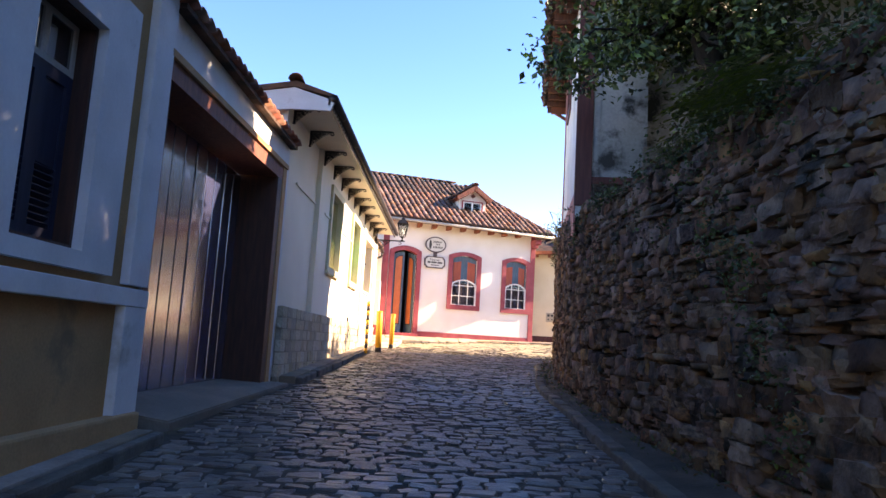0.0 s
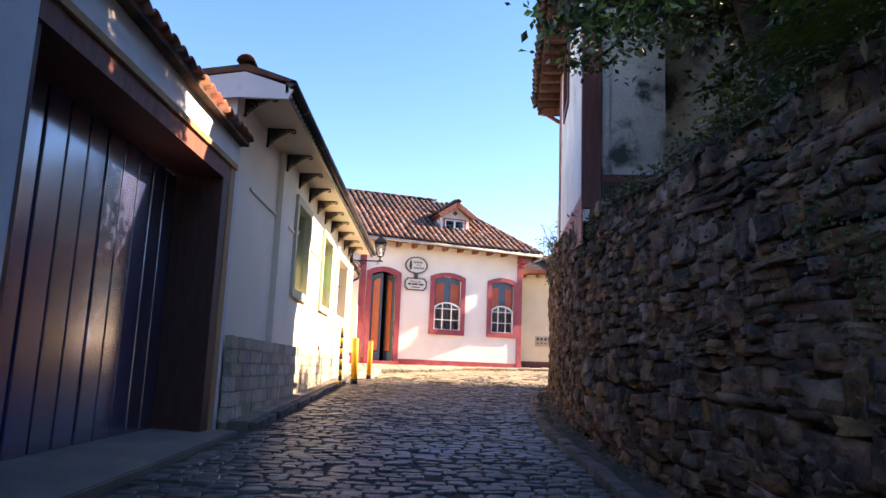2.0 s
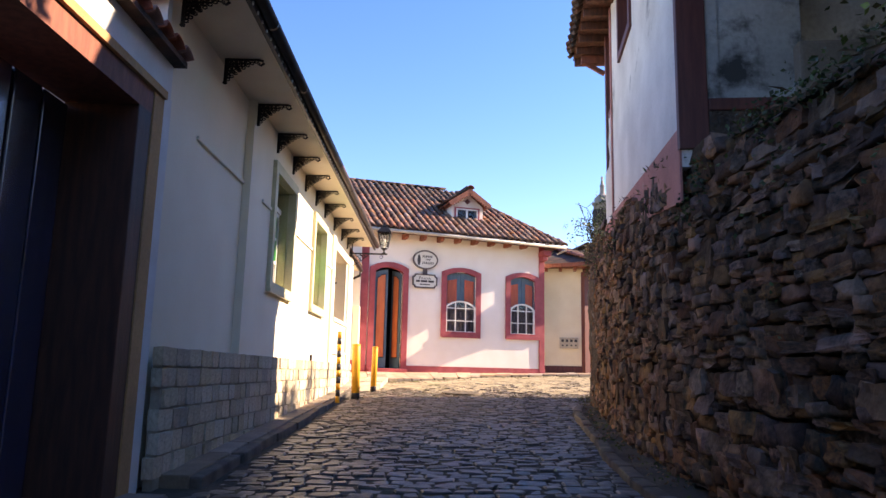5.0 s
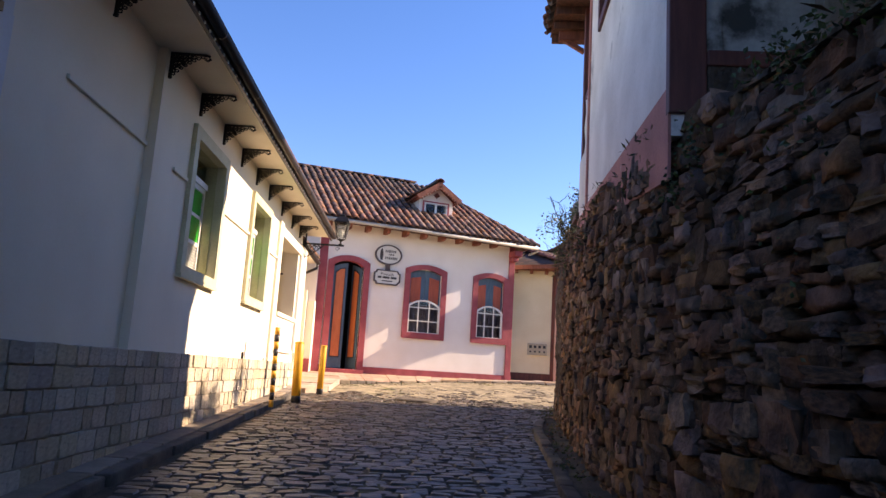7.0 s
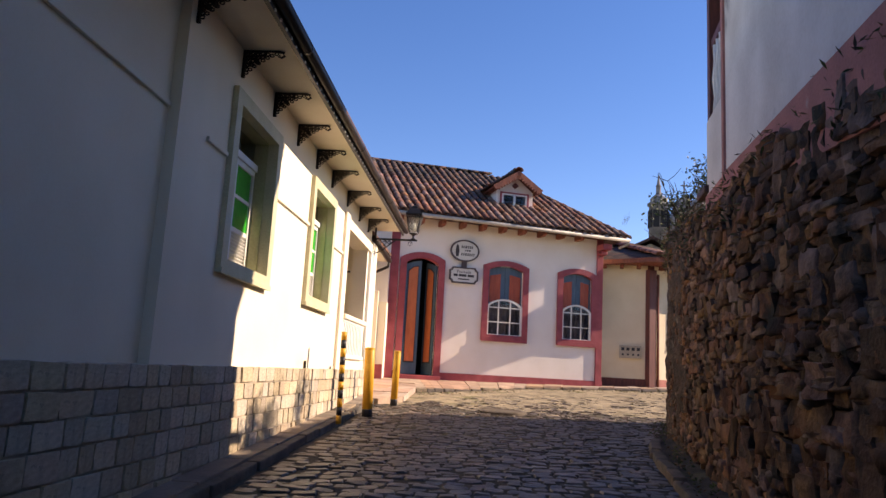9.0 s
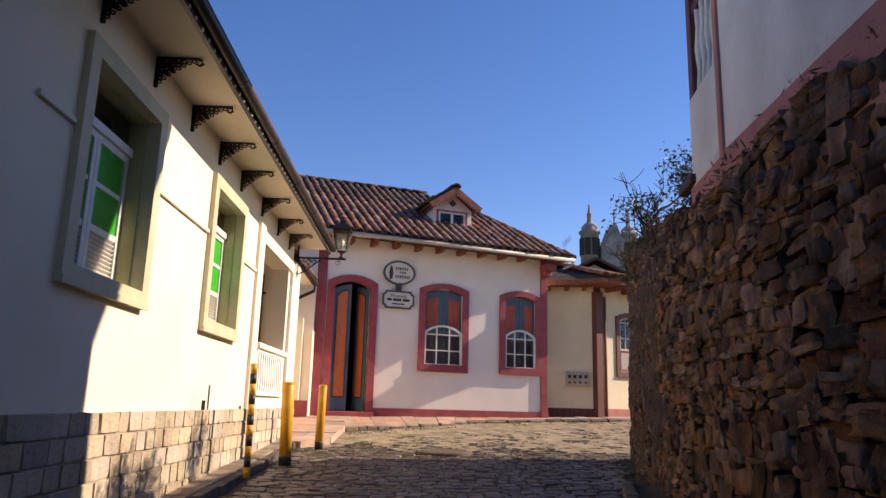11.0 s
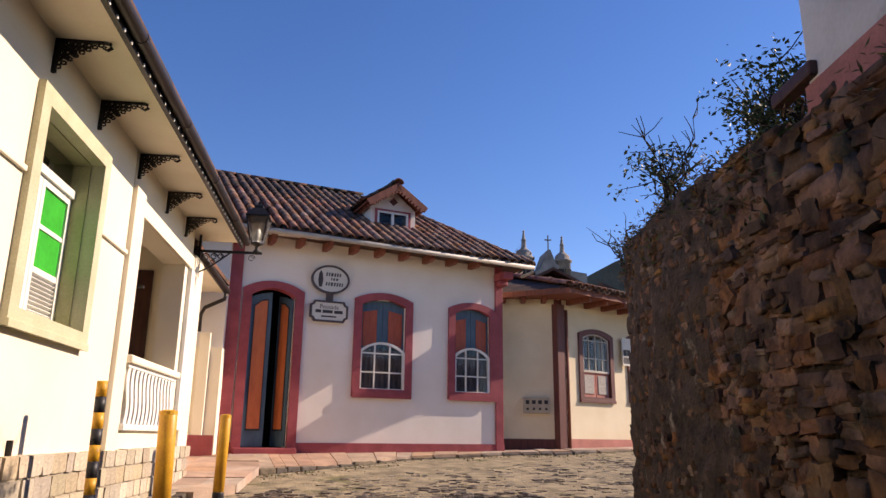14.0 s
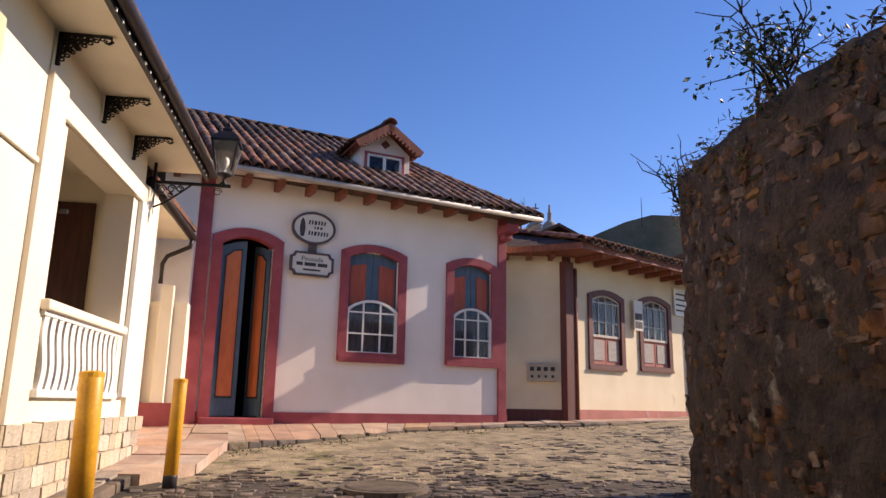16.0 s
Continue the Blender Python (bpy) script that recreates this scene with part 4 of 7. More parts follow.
def deep_window(a, b):
    z0, z1, w = 2.31, 3.97, 0.13
    o = [(a, z0), (a, z1), (b, z1), (b, z0)]
    i = [(a + w, z0 + w), (a + w, z1 - w), (b - w, z1 - w), (b - w, z0 + w)]
    fr = part_a("window", ring(bmesh.new(), o, i, -0.05, 0.06), "paint_sage_pale", long_house, "pale sage surround of a deep window")
    part_a("reveal", ring(bmesh.new(), [(x + (0.008 if x > a + 0.5 else -0.008), z) for x, z in i], [(x + (-0.01 if x > a + 0.5 else 0.01), z + (-0.01 if z > 3 else 0.01)) for x, z in i], 0.06, 0.36), "paint_sage", fr, "sage painted reveal")
    part_a("window_sill", B(a - 0.004, b + 0.004, -0.064, -0.05, z0 - 0.008, z0 + 0.045, bevel=0.004), "paint_sage_pale", fr)
    x0, x1, za, zb, y = a + w + 0.01, b - w - 0.01, z0 + w + 0.01, z1 - w - 0.01, 0.20
    tr = zb - 0.27
    part_a("transom", B(x0, x1, y - 0.05, y + 0.02, tr - 0.035, tr + 0.035, bevel=0.006), "paint_white", fr, "white moulded transom")
    part_a("transom_pane", B(x0, x1, y, y + 0.006, tr + 0.035, zb), "glass", fr)
    n = 2
    for k in range(n):
        l0, l1 = x0 + (x1 - x0) * k / n + 0.003, x0 + (x1 - x0) * (k + 1) / n - 0.003
        t = 0.055
        bm = ring(bmesh.new(), [(l0, za), (l0, tr - 0.036), (l1, tr - 0.036), (l1, za)], [(l0 + t, za + t), (l0 + t, tr - 0.036 - t), (l1 - t, tr - 0.036 - t), (l1 - t, za + t)], y - 0.025, y + 0.015)
        zm = za + 0.36
        box(bm, l0 + t, l1 - t, y - 0.02, y + 0.012, zm, zm + 0.045)
        zq = (zm + 0.045 + tr - 0.036 - t) / 2
        box(bm, l0 + t, l1 - t, y - 0.018, y + 0.012, zq - 0.018, zq + 0.018)
        part_a("casement", bm, "paint_white", fr, "white casement with louvred foot")
        for c, d in ((zm + 0.045, zq - 0.018), (zq + 0.018, tr - 0.036 - t)):
            part_a("green_pane", B(l0 + t, l1 - t, y - 0.008, y, c, d), "pane_green", fr, "bright green glass pane")
        for j in range(9):
            z = za + t + 0.012 + j * (zm - za - t) / 9
            bm = B(l0 + t, l1 - t, -0.016, 0.016, -0.004, 0.004)
            bm.transform(Matrix.Translation((0, y - 0.003, z + 0.012)) @ pose(0, 0, 0, -40))
            part_a("louvre", bm, "paint_white", fr)
    return fr


for a, b in wins:
    deep_window(a, b)

# balustrade of the porch
part_a("balustrade_rail", B(18.80, 20.9, -0.05, 0.18, 2.34, 2.42, bevel=0.02), "plaster_cream", long_house, "cream moulded balustrade rail")
part_a("balustrade_foot", B(18.84, 20.86, -0.03, 0.16, 1.70, 1.76, bevel=0.01), "paint_white", long_house)
for k in range(13):
    x = PORCH[0] + 0.08 + 0.148 * k
    bm = bmesh.new()
    left = [(x - 0.046 + 0.040 * math.sin(2 * math.pi * t / 12), 1.76 + 0.58 * t / 12) for t in range(13)]
    right = [(x + 0.046 + 0.040 * math.sin(2 * math.pi * t / 12), 1.76 + 0.58 * t / 12) for t in range(12, -1, -1)]
    extrude_outline(bm, left + right, 0.0, 0.05)
    lathe_at = [(0.012, 2.255), (0.030, 2.265), (0.036, 2.285), (0.030, 2.305), (0.012, 2.315)]
    lathe(bm, lathe_at, 8, x, 0.025)
    part_a("baluster", bm, "paint_white", long_house, "white flat wavy baluster")
part_a("top_strip", B(18.84, 20.86, -0.01, 0.07, 2.30, 2.34), "paint_white", long_house)

# eave
part_a("soffit", B(9.62, 21.75, -0.505, 0.1, 4.365, 4.39), "plaster_soffit", long_house, "cream plastered soffit")
bm = bmesh.new()
box(bm, 9.60, 21.8, -0.54, -0.505, 4.295, 4.42)
part_a("fascia", bm, "gutter_brown", long_house, "dark brown fascia")
# added row of small white blocks giving the bright sun dots along the eave
k = 9.75
while k < 21.7:
    part_a("fascia_stud", B(k - 0.012, k + 0.012, -0.551, -0.539, 4.300, 4.322), "paint_white", long_house, "small white dot added on the fascia")
    k += 0.16
part_a("gutter", tube(bmesh.new(), [(9.58, -0.585, 4.39), (21.82, -0.585, 4.39)], 0.052, seg=10), "gutter_brown", long_house, "dark brown half-round gutter", smooth=True)
k = 10.4
while k < 21.6:
    part_a("gutter_strap", tube(bmesh.new(), [(k, -0.585, 4.39), (k + 0.03, -0.585, 4.39)], 0.057, seg=10), "gutter_brown", long_house)
    k += 1.45
# shallow gabled roof
bm = extrude_outline(bmesh.new(), [(-0.63, 4.435), (-0.05, 4.62), (3.7, 3.98), (3.7, 3.88), (-0.02, 4.54), (-0.63, 4.40)], 0, 12.3)
bm.transform(Matrix(((0, 1, 0, 9.58), (1, 0, 0, 0), (0, 0, 1, 0), (0, 0, 0, 1))))
long_roof = part_a("roof", bm, "tile_bed", long_house, "low tiled roof over the eave")
bm = extrude_outline(bmesh.new(), [(-0.60, 4.36), (-0.03, 4.53), (1.2, 4.32), (1.2, 4.10), (0.0, 4.22), (-0.54, 4.22)], 0, 0.05)
bm.transform(Matrix(((0, 1, 0, 9.60), (1, 0, 0, 0), (0, 0, 1, 0), (0, 0, 0, 1))))
part_a("gable_board", bm, "plaster_trim", long_house, "white painted gable board")
part_a("gable_shutter", B(9.75, 9.80, 0.22, 1.0, 3.55, 4.12), "paint_green", long_house, "dull green louvred gable shutter")
part_a("gable_post", B(9.72, 9.80, 0.06, 0.2, 3.4, 4.30), "plaster_trim", long_house)
joined("ridge_tiles", [(COVER, Matrix.Translation((XA + 0.05, 9.50 + 0.36 * i, 4.615)) @ Matrix.Diagonal((1.1, 1, 1.1, 1))) for i in range(34)], "tile_bed", long_roof)


# cast brackets under the eave
def bracket_shape():
    bm = bmesh.new()
    box(bm, -0.014, 0.014, -0.40, 0.0, 0.05, 0.075)
    box(bm, -0.014, 0.014, -0.03, 0.0, -0.36, 0.075)
    tube(bm, [(0, -0.38 + 0.0, 0.06), (0, -0.425, 0.05), (0, -0.44, 0.0), (0, -0.41, -0.03), (0, -0.38, -0.01), (0, -0.395, 0.015)], 0.020, 0.013, 6)
    n = 9
    for k in range(n):
        t = k / (n - 1)
        y, z = -0.34 * (1 - t) ** 1.15 - 0.015, 0.03 - 0.37 * t ** 1.25
        lathe_pts = [(0, y + 0.022 * math.cos(a), z + 0.022 * math.sin(a)) for a in [math.pi * 2 * i / 7 for i in range(8)]]
        tube(bm, lathe_pts, 0.0095, 0.0095, 5)
    for k in range(1, 6):
        t = k / 6
        tube(bm, [(0, -0.02, 0.05 - 0.36 * t), (0, -0.34 * (1 - t) ** 1.15 - 0.0, 0.03 - 0.30 * t ** 1.25)], 0.010, 0.008, 5)
    for k in range(1, 5):
        t = k / 5
        tube(bm, [(0, -0.30 * t, 0.055), (0, -0.30 * t * 0.55, -0.10 - 0.12 * (1 - t))], 0.010, 0.008, 5)
    for i in range(6):
        for j in range(6):
            a, b = 0.05 + 0.052 * i, 0.02 - 0.062 * j + 0.012 * (i % 2)
            if a / 0.36 + (0.05 - b) / 0.42 < 0.86:
                ring_pts = [(0, -a + 0.021 * math.cos(t), b + 0.025 * math.sin(t)) for t in [math.pi * 2 * q / 7 for q in range(8)]]
                tube(bm, ring_pts, 0.0115, 0.0115, 5)
    return bm


BR = bracket_shape()
bmesh.ops.recalc_face_normals(BR, faces=BR.faces)
BR_ME = bpy.data.meshes.new("eave_bracket")
BR.to_mesh(BR_ME)
BR.free()
BR_ME.materials.append(M["iron"])
for k, y in enumerate((9.92, 11.1, 12.3, 13.33, 14.33, 15.30, 16.27, 17.24, 18.42, 19.56, 20.55)):
    x_off = 0.03 if y < 12.2 else 0.0
    ob = piece("eave_bracket", BR_ME, TURN_A @ Matrix.Translation((y, x_off, 4.318)) @ Matrix.Diagonal((1, 0.86, 0.60, 1)), long_house)
tagged(ob, "black cast iron scroll bracket")
part_a("wall_fixture", B(18.9, 18.94, -0.04, 0.02, 3.1, 3.13), "iron", long_house)
part_a("downpipe_stub", B(16.50, 16.53, -0.03, 0.0, 1.45, 1.62), "iron", long_house)

# wall lantern on an iron arm
LM = pose(-2.31, 21.42, 4.10)
lantern = thing("street_lantern", LM, "black iron wall lantern with clear glass on a scrolled arm", "lantern")
bm = bmesh.new()
box(bm, 0.0, 0.86, -0.014, 0.014, 0.02, 0.055)
box(bm, 0.0, 0.03, -0.02, 0.02, -0.34, 0.30)
part("arm", bm, "iron", lantern)
part("brace", tube(bmesh.new(), [(0.03, 0, -0.26), (0.15, 0, -0.20), (0.30, 0, -0.08), (0.42, 0, 0.02)], 0.011, 0.011, 6), "iron", lantern)
for c, z, r, w in ((0.10, -0.05, 0.060, 0.010), (0.21, -0.035, 0.050, 0.010), (0.30, -0.03, 0.042, 0.009), (0.12, -0.15, 0.045, 0.009), (0.20, -0.11, 0.032, 0.008), (0.72, -0.04, 0.050, 0.006)):
    turns = [math.pi * 2 * i / 9 for i in range(13)]
    part("scroll", tube(bmesh.new(), [(c + r * (1 - 0.05 * i) * math.cos(a), 0, z + r * (1 - 0.05 * i) * math.sin(a)) for i, a in enumerate(turns)], w, w * 0.8, 5), "iron", lantern)
LX = 0.78


def big(bm):
    bm.transform(Matrix.Translation((LX, 0, 0.03)) @ Matrix.Scale(1.2, 4) @ Matrix.Translation((-LX, 0, -0.03)))
    return bm


part("stem", lathe(bmesh.new(), [(0.03, 0.03), (0.05, 0.06), (0.02, 0.09), (0.02, 0.13), (0.05, 0.15), (0.085, 0.165), (0.085, 0.18)], 12, LX, 0), "iron", lantern, smooth=True)
bm = bmesh.new()
for k in range(4):
    a = math.pi / 4 + math.pi / 2 * k
    c, s = math.cos(a), math.sin(a)
    tube(bm, [(LX + 0.10 * c, 0.10 * s, 0.17), (LX + 0.175 * c, 0.175 * s, 0.46)], 0.010, 0.010, 5)
part("cage", big(bm), "iron", lantern)
for k in range(4):
    a = math.pi / 4 + math.pi / 2 * k
    b = a + math.pi / 2
    bm = bmesh.new()
    q = [bm.verts.new((LX + r * math.cos(t), r * math.sin(t), z)) for r, t, z in ((0.10, a, 0.175), (0.10, b, 0.175), (0.172, b, 0.455), (0.172, a, 0.455))]
    bm.faces.new(q)
    ext = bmesh.ops.solidify(bm, geom=bm.faces[:], thickness=0.004)
    pn = part("pane", big(bm), "lamp_glass", lantern)
    pn.visible_shadow = False
bm = lathe(bmesh.new(), [(0.19, 0.455), (0.195, 0.475), (0.14, 0.53), (0.09, 0.575), (0.06, 0.58), (0.065, 0.61), (0.03, 0.635), (0.02, 0.66), (0.005, 0.69)], 4, 0, 0)
bm.transform(Matrix.Translation((LX, 0, 0)) @ pose(0, 0, 0, 0, 0, 45))
part("cap", big(bm), "iron", lantern, "dark pyramid cap with finial")
part("bulb", lathe(bmesh.new(), [(0.012, 0.18), (0.014, 0.26), (0.035, 0.31), (0.04, 0.35), (0.02, 0.39), (0.003, 0.40)], 10, LX, 0), "paint_white", lantern, smooth=True)

# ---- annex between the cream house and the inn ----
annex = thing("annex", pose(-2.9, 23.2, 1.3), "narrow cream annex wall beside the inn door", "house")
part("wall", B(-3.25, -2.95, 21.5, 24.75, 0.8, 4.3), "plaster_cream", annex, world=True)
part("front_wall", B(-2.95, -2.40, 24.45, 24.75, 0.8, 3.15), "plaster_cream", annex, world=True)
part("front_pier", B(-2.78, -2.60, 24.35, 24.449, 0.9, 3.4, bevel=0.01), "plaster_cream", annex, world=True)
part("upper_wall", B(-2.95, -2.42, 24.60, 24.80, 3.15, 5.4), "plaster_pink_white", annex, world=True)
part("plinth", B(-3.0, -2.40, 24.33, 24.349, 1.0, 1.66), "paint_burgundy", annex, "worn burgundy plinth band", True)
part("eave_soffit", B(-3.0, -2.42, 21.56, 24.4, 4.12, 4.15), "plaster_soffit", annex, world=True)
part("gutter", tube(bmesh.new(), [(-2.38, 21.6, 4.2), (-2.38, 24.3, 4.13)], 0.06, seg=10), "gutter_brown", annex, world=True, smooth=True)
part("downpipe", tube(bmesh.new(), [(-2.38, 24.25, 4.1), (-2.40, 24.25, 3.98), (-2.72, 24.25, 3.82), (-2.78, 24.25, 3.7), (-2.78, 24.25, 3.4)], 0.035, seg=8), "gutter_brown", annex, world=True, smooth=True)
part("roof", B(-3.2, -2.36, 21.55, 24.4, 4.25, 4.32), "tile_bed", annex, world=True)

# ---- gatehouse with the plank gate ----
XB = -2.32
gate_house = thing("gatehouse", pose(XB, 7.6, 0.6), "ochre gatehouse with white trim and tiled coping", "house")
TURN_B = Matrix(((0, -1, 0, XB), (1, 0, 0, 0), (0, 0, 1, 0), (0, 0, 0, 1)))


def part_b(name, bm, material, parent, label="", smooth=False):
    bm.transform(TURN_B)
    return part(name, bm, material, parent, label, True, smooth)


zl = lambda y: 3.335 + 0.020 * (y - 5.6)
part_b("upper_wall", extrude_outline(bmesh.new(), [(5.53, zl(5.53)), (5.53, zl(5.53) + 0.36), (9.80, zl(9.8) + 0.28), (9.80, zl(9.8))], 0.0, 0.5), "plaster_trim", gate_house, "white plaster band above the gate")
part_b("yellow_moulding", extrude_outline(bmesh.new(), [(5.50, zl(5.5) - 0.06), (5.50, zl(5.5)), (9.62, zl(9.62)), (9.62, zl(9.62) - 0.06)], -0.05, 0.3), "plaster_ochre", gate_house)
part_b("lintel", extrude_outline(bmesh.new(), [(5.56, zl(5.56) - 0.23), (5.56, zl(5.56) - 0.06), (9.44, zl(9.44) - 0.06), (9.44, zl(9.44) - 0.24)], -0.02, 0.5), "wood_red", gate_house, "heavy oxide red timber lintel")
part_b("jamb", B(9.22, 9.44, -0.02, 0.50, 0.35, zl(9.3) - 0.225, bevel=0.01), "wood_dark", gate_house, "dark red timber jamb")
part_b("jamb_trim", B(9.44, 9.62, -0.03, 0.50, 0.35, zl(9.5) - 0.06, bevel=0.008), "plaster_ochre", gate_house)
part_b("end_wall", B(9.62, 9.80, -0.01, 0.50, 0.3, zl(9.7) + 0.0), "plaster_trim", gate_house)
part_b("jamb", B(5.54, 5.66, 0.0, 0.50, 0.35, zl(5.6) - 0.225, bevel=0.01), "wood_dark", gate_house, "dark red timber jamb")
gate = thing("plank_gate", pose(XB - 0.47, 7.45, 0.53), "tall closed gate of dark blue vertical planks", "gate")
n = 11
for k in range(n):
    a, b = 5.66 + 3.56 * k / n, 5.66 + 3.56 * (k + 1) / n
    bm = B(a + 0.014, b - 0.014, 0.46 + 0.003 * (k % 3), 0.50, 0.53, 3.14, bevel=0.010)
    bm.transform(TURN_B)
    part("plank", bm, "planks_blue", gate, world=True)
bm = B(5.67, 9.21, 0.50, 0.54, 0.55, 3.14)
bm.transform(TURN_B)
part("backing", bm, "wood_dark", gate, world=True)
# coping tiles
coping = part_b("coping", extrude_outline(bmesh.new(), [(5.55, zl(5.55) + 0.355), (5.55, zl(5.55) + 0.40), (9.82, zl(9.82) + 0.32), (9.82, zl(9.82) + 0.275)], -0.10, 0.9), "tile_bed", gate_house, "coping of curved clay tiles")
y = 5.40
while y < 9.85:
    for row, lift in ((0, 0.0), (1, 0.09)):
        m = Matrix.Translation((XB + 0.16 - 0.34 * row, y + rng.uniform(-0.01, 0.01), zl(y) + 0.41 - 0.019 * (y - 5.55) + lift)) @ pose(0, 0, 0, 0, -13, 0) @ pose(0, 0, 0, 0, 0, 90) @ pose(0, 0, 0, 0, rng.uniform(-4, 4), rng.uniform(-3, 3))
        LATER.append(lambda m=m: piece("tile", TILE_FRESH, m, coping))
    y += 0.205
# ochre house beside the gate
part_b("ochre_wall", wall_cells(bmesh.new(), -2.0, 5.53, 0.0, 4.2, 0.02, 0.40, [(3.75, 4.51, 1.56, 3.04)]), "plaster_ochre", gate_house, "ochre plaster wall")
part_b("pilaster", B(5.20, 5.53, -0.05, 0.02, 1.42, 4.2, bevel=0.008), "plaster_trim", gate_house, "white pilaster")
part_b("pilaster_back", B(5.532, 5.54, 0.0, 0.50, 0.2, 4.2), "plaster_trim", gate_house)
part_b("sill_band", B(-2.0, 5.54, -0.06, 0.02, 1.265, 1.395, bevel=0.008), "plaster_trim", gate_house, "white sill band")
part_b("panel_leg", B(5.18, 5.54, -0.055, 0.02, 0.47, 1.265, bevel=0.008), "plaster_trim", gate_house, "white panel strip")
part_b("base_ledge", B(-2.0, 5.54, -0.09, 0.02, 0.0, 0.50, bevel=0.02), "plaster_ochre", gate_house)
wf = part_b("window", ring(bmesh.new(), [(3.33, 1.455), (3.33, 3.33), (4.93, 3.33), (4.93, 1.455)], [(3.75, 1.57), (3.75, 3.02), (4.50, 3.02), (4.50, 1.57)], -0.05, 0.06), "plaster_trim", gate_house, "white plastered window surround")
part_b("reveal", ring(bmesh.new(), [(3.755, 1.565), (3.755, 3.035), (4.505, 3.035), (4.505, 1.565)], [(3.78, 1.60), (3.78, 3.00), (4.47, 3.00), (4.47, 1.60)], 0.02, 0.30), "wood_dark", wf, "dark red timber lining")
for s in (0, 1):
    x0, x1 = 3.78 + 0.345 * s, 4.125 + 0.345 * s
    part_b("shutter", ring(bmesh.new(), [(x0, 1.60), (x0, 2.66), (x1, 2.66), (x1, 1.60)], [(x0 + 0.06, 1.68), (x0 + 0.06, 2.58), (x1 - 0.06, 2.58), (x1 - 0.06, 1.68)], 0.13, 0.17), "paint_navy", wf, "dark blue shutter louvred at the foot")
    part_b("shutter_panel", B(x0 + 0.06, x1 - 0.06, 0.145, 0.165, 2.06, 2.58, bevel=0.004), "paint_navy", wf)
    for k in range(9):
        bm = B(x0 + 0.06, x1 - 0.06, -0.02, 0.02, -0.004, 0.004)
        bm.transform(Matrix.Translation((0, 0.15, 1.70 + 0.042 * k)) @ pose(0, 0, 0, -38))
        part_b("louvre", bm, "paint_navy", wf)
    part_b("top_light", ring(bmesh.new(), [(x0, 2.66), (x0, 3.00), (x1, 3.00), (x1, 2.66)], [(x0 + 0.035, 2.70), (x0 + 0.035, 2.97), (x1 - 0.035, 2.97), (x1 - 0.035, 2.70)], 0.13, 0.17), "sash_cream", wf, "cream framed top light")
    part_b("pane", B(x0 + 0.035, x1 - 0.035, 0.145, 0.15, 2.70, 2.97), "pane_dim", wf, "dim pane mirroring the sky")
# added near-black sheet painting the shade behind the shutters
part_b("dark_room", B(3.4, 5.2, 0.8, 0.85, 1.2, 3.6), "dark_room", gate_house)
part_b("back_wall", B(-2.0, 10.0, 4.0, 4.3, 0.2, 4.2), "plaster_ochre", gate_house)
bm = extrude_outline(bmesh.new(), [(-0.35, 4.25), (1.6, 5.1), (4.4, 4.3), (4.4, 4.2), (-0.35, 4.15)], -2.0, 5.6)
bm.transform(Matrix(((0, 1, 0, 0), (1, 0, 0, 0), (0, 0, 1, 0), (0, 0, 0, 1))))
part_b("roof", bm, "tile_bed", gate_house, "tiled roof")

# ---- bollards ----
def bollard(x, y, h, r, lean):
    b = thing("bollard", pose(x, y, gz(x, y) + 0.07, lean[0], lean[1]), "yellow painted steel bollard on the kerb, shade painted at the foot", "bollard", "yellow kerb bollards")
    part("pipe", lathe(bmesh.new(), [(r, -0.1), (r, h - 0.01), (r * 0.9, h)], 16), "paint_yellow", b, smooth=True)
    # thin black ring stands in for the shadow where pipe meets ground
    part("foot_band", lathe(bmesh.new(), [(r * 1.02, -0.08), (r * 1.02, h * 0.035), (r * 1.01, h * 0.05)], 16), "paint_black", b, "black band painting the shade at the foot", smooth=True)
    part("cap", lathe(bmesh.new(), [(r * 1.03, h - 0.03), (r * 1.03, h), (r * 0.6, h + 0.01)], 16), "paint_yellow", b)


bollard(-1.72, 18.25, 0.955, 0.078, (0, -1.2))
bollard(-1.55, 20.1, 0.88, 0.062, (0, 0.8))
striped = thing("striped_post", pose(-1.86, 16.81, gz(-1.86, 16.81) + 0.05, 0, -0.6), "thin steel post striped yellow and black", "post")
for k in range(11):
    part("stripe", lathe(bmesh.new(), [(0.037, 0.1085 * k), (0.037, 0.1085 * (k + 1))], 12), "paint_yellow" if k % 2 == 0 else "paint_black", striped, "yellow band" if k % 2 == 0 else "black band", smooth=True)

# ---- rubble retaining wall ----
WALL_LINE = [(2.20, -4), (2.10, 0), (1.97, 4.8), (1.88, 6.6), (1.80, 8.5), (1.77, 10.4), (1.94, 12.5), (2.26, 15.1), (2.38, 16.0), (2.60, 17.5), (3.0, 19.25), (3.35, 19.75), (4.1, 20.05), (8.7, 20.5)]
cum = [0.0]
for (xa, ya), (xb, yb) in zip(WALL_LINE, WALL_LINE[1:]):
    cum.append(cum[-1] + math.hypot(xb - xa, yb - ya))
WX, WY = [p[0] for p in WALL_LINE], [p[1] for p in WALL_LINE]


def wall_at(s):
    x, y = float(np.interp(s, cum, WX)), float(np.interp(s, cum, WY))
    x2, y2 = float(np.interp(s + 0.25, cum, WX)), float(np.interp(s + 0.25, cum, WY))
    x1, y1 = float(np.interp(s - 0.25, cum, WX)), float(np.interp(s - 0.25, cum, WY))
    d = Vector((x2 - x1, y2 - y1, 0)).normalized()
    return Vector((x, y, 0)), d, Vector((-d.y, d.x, 0))


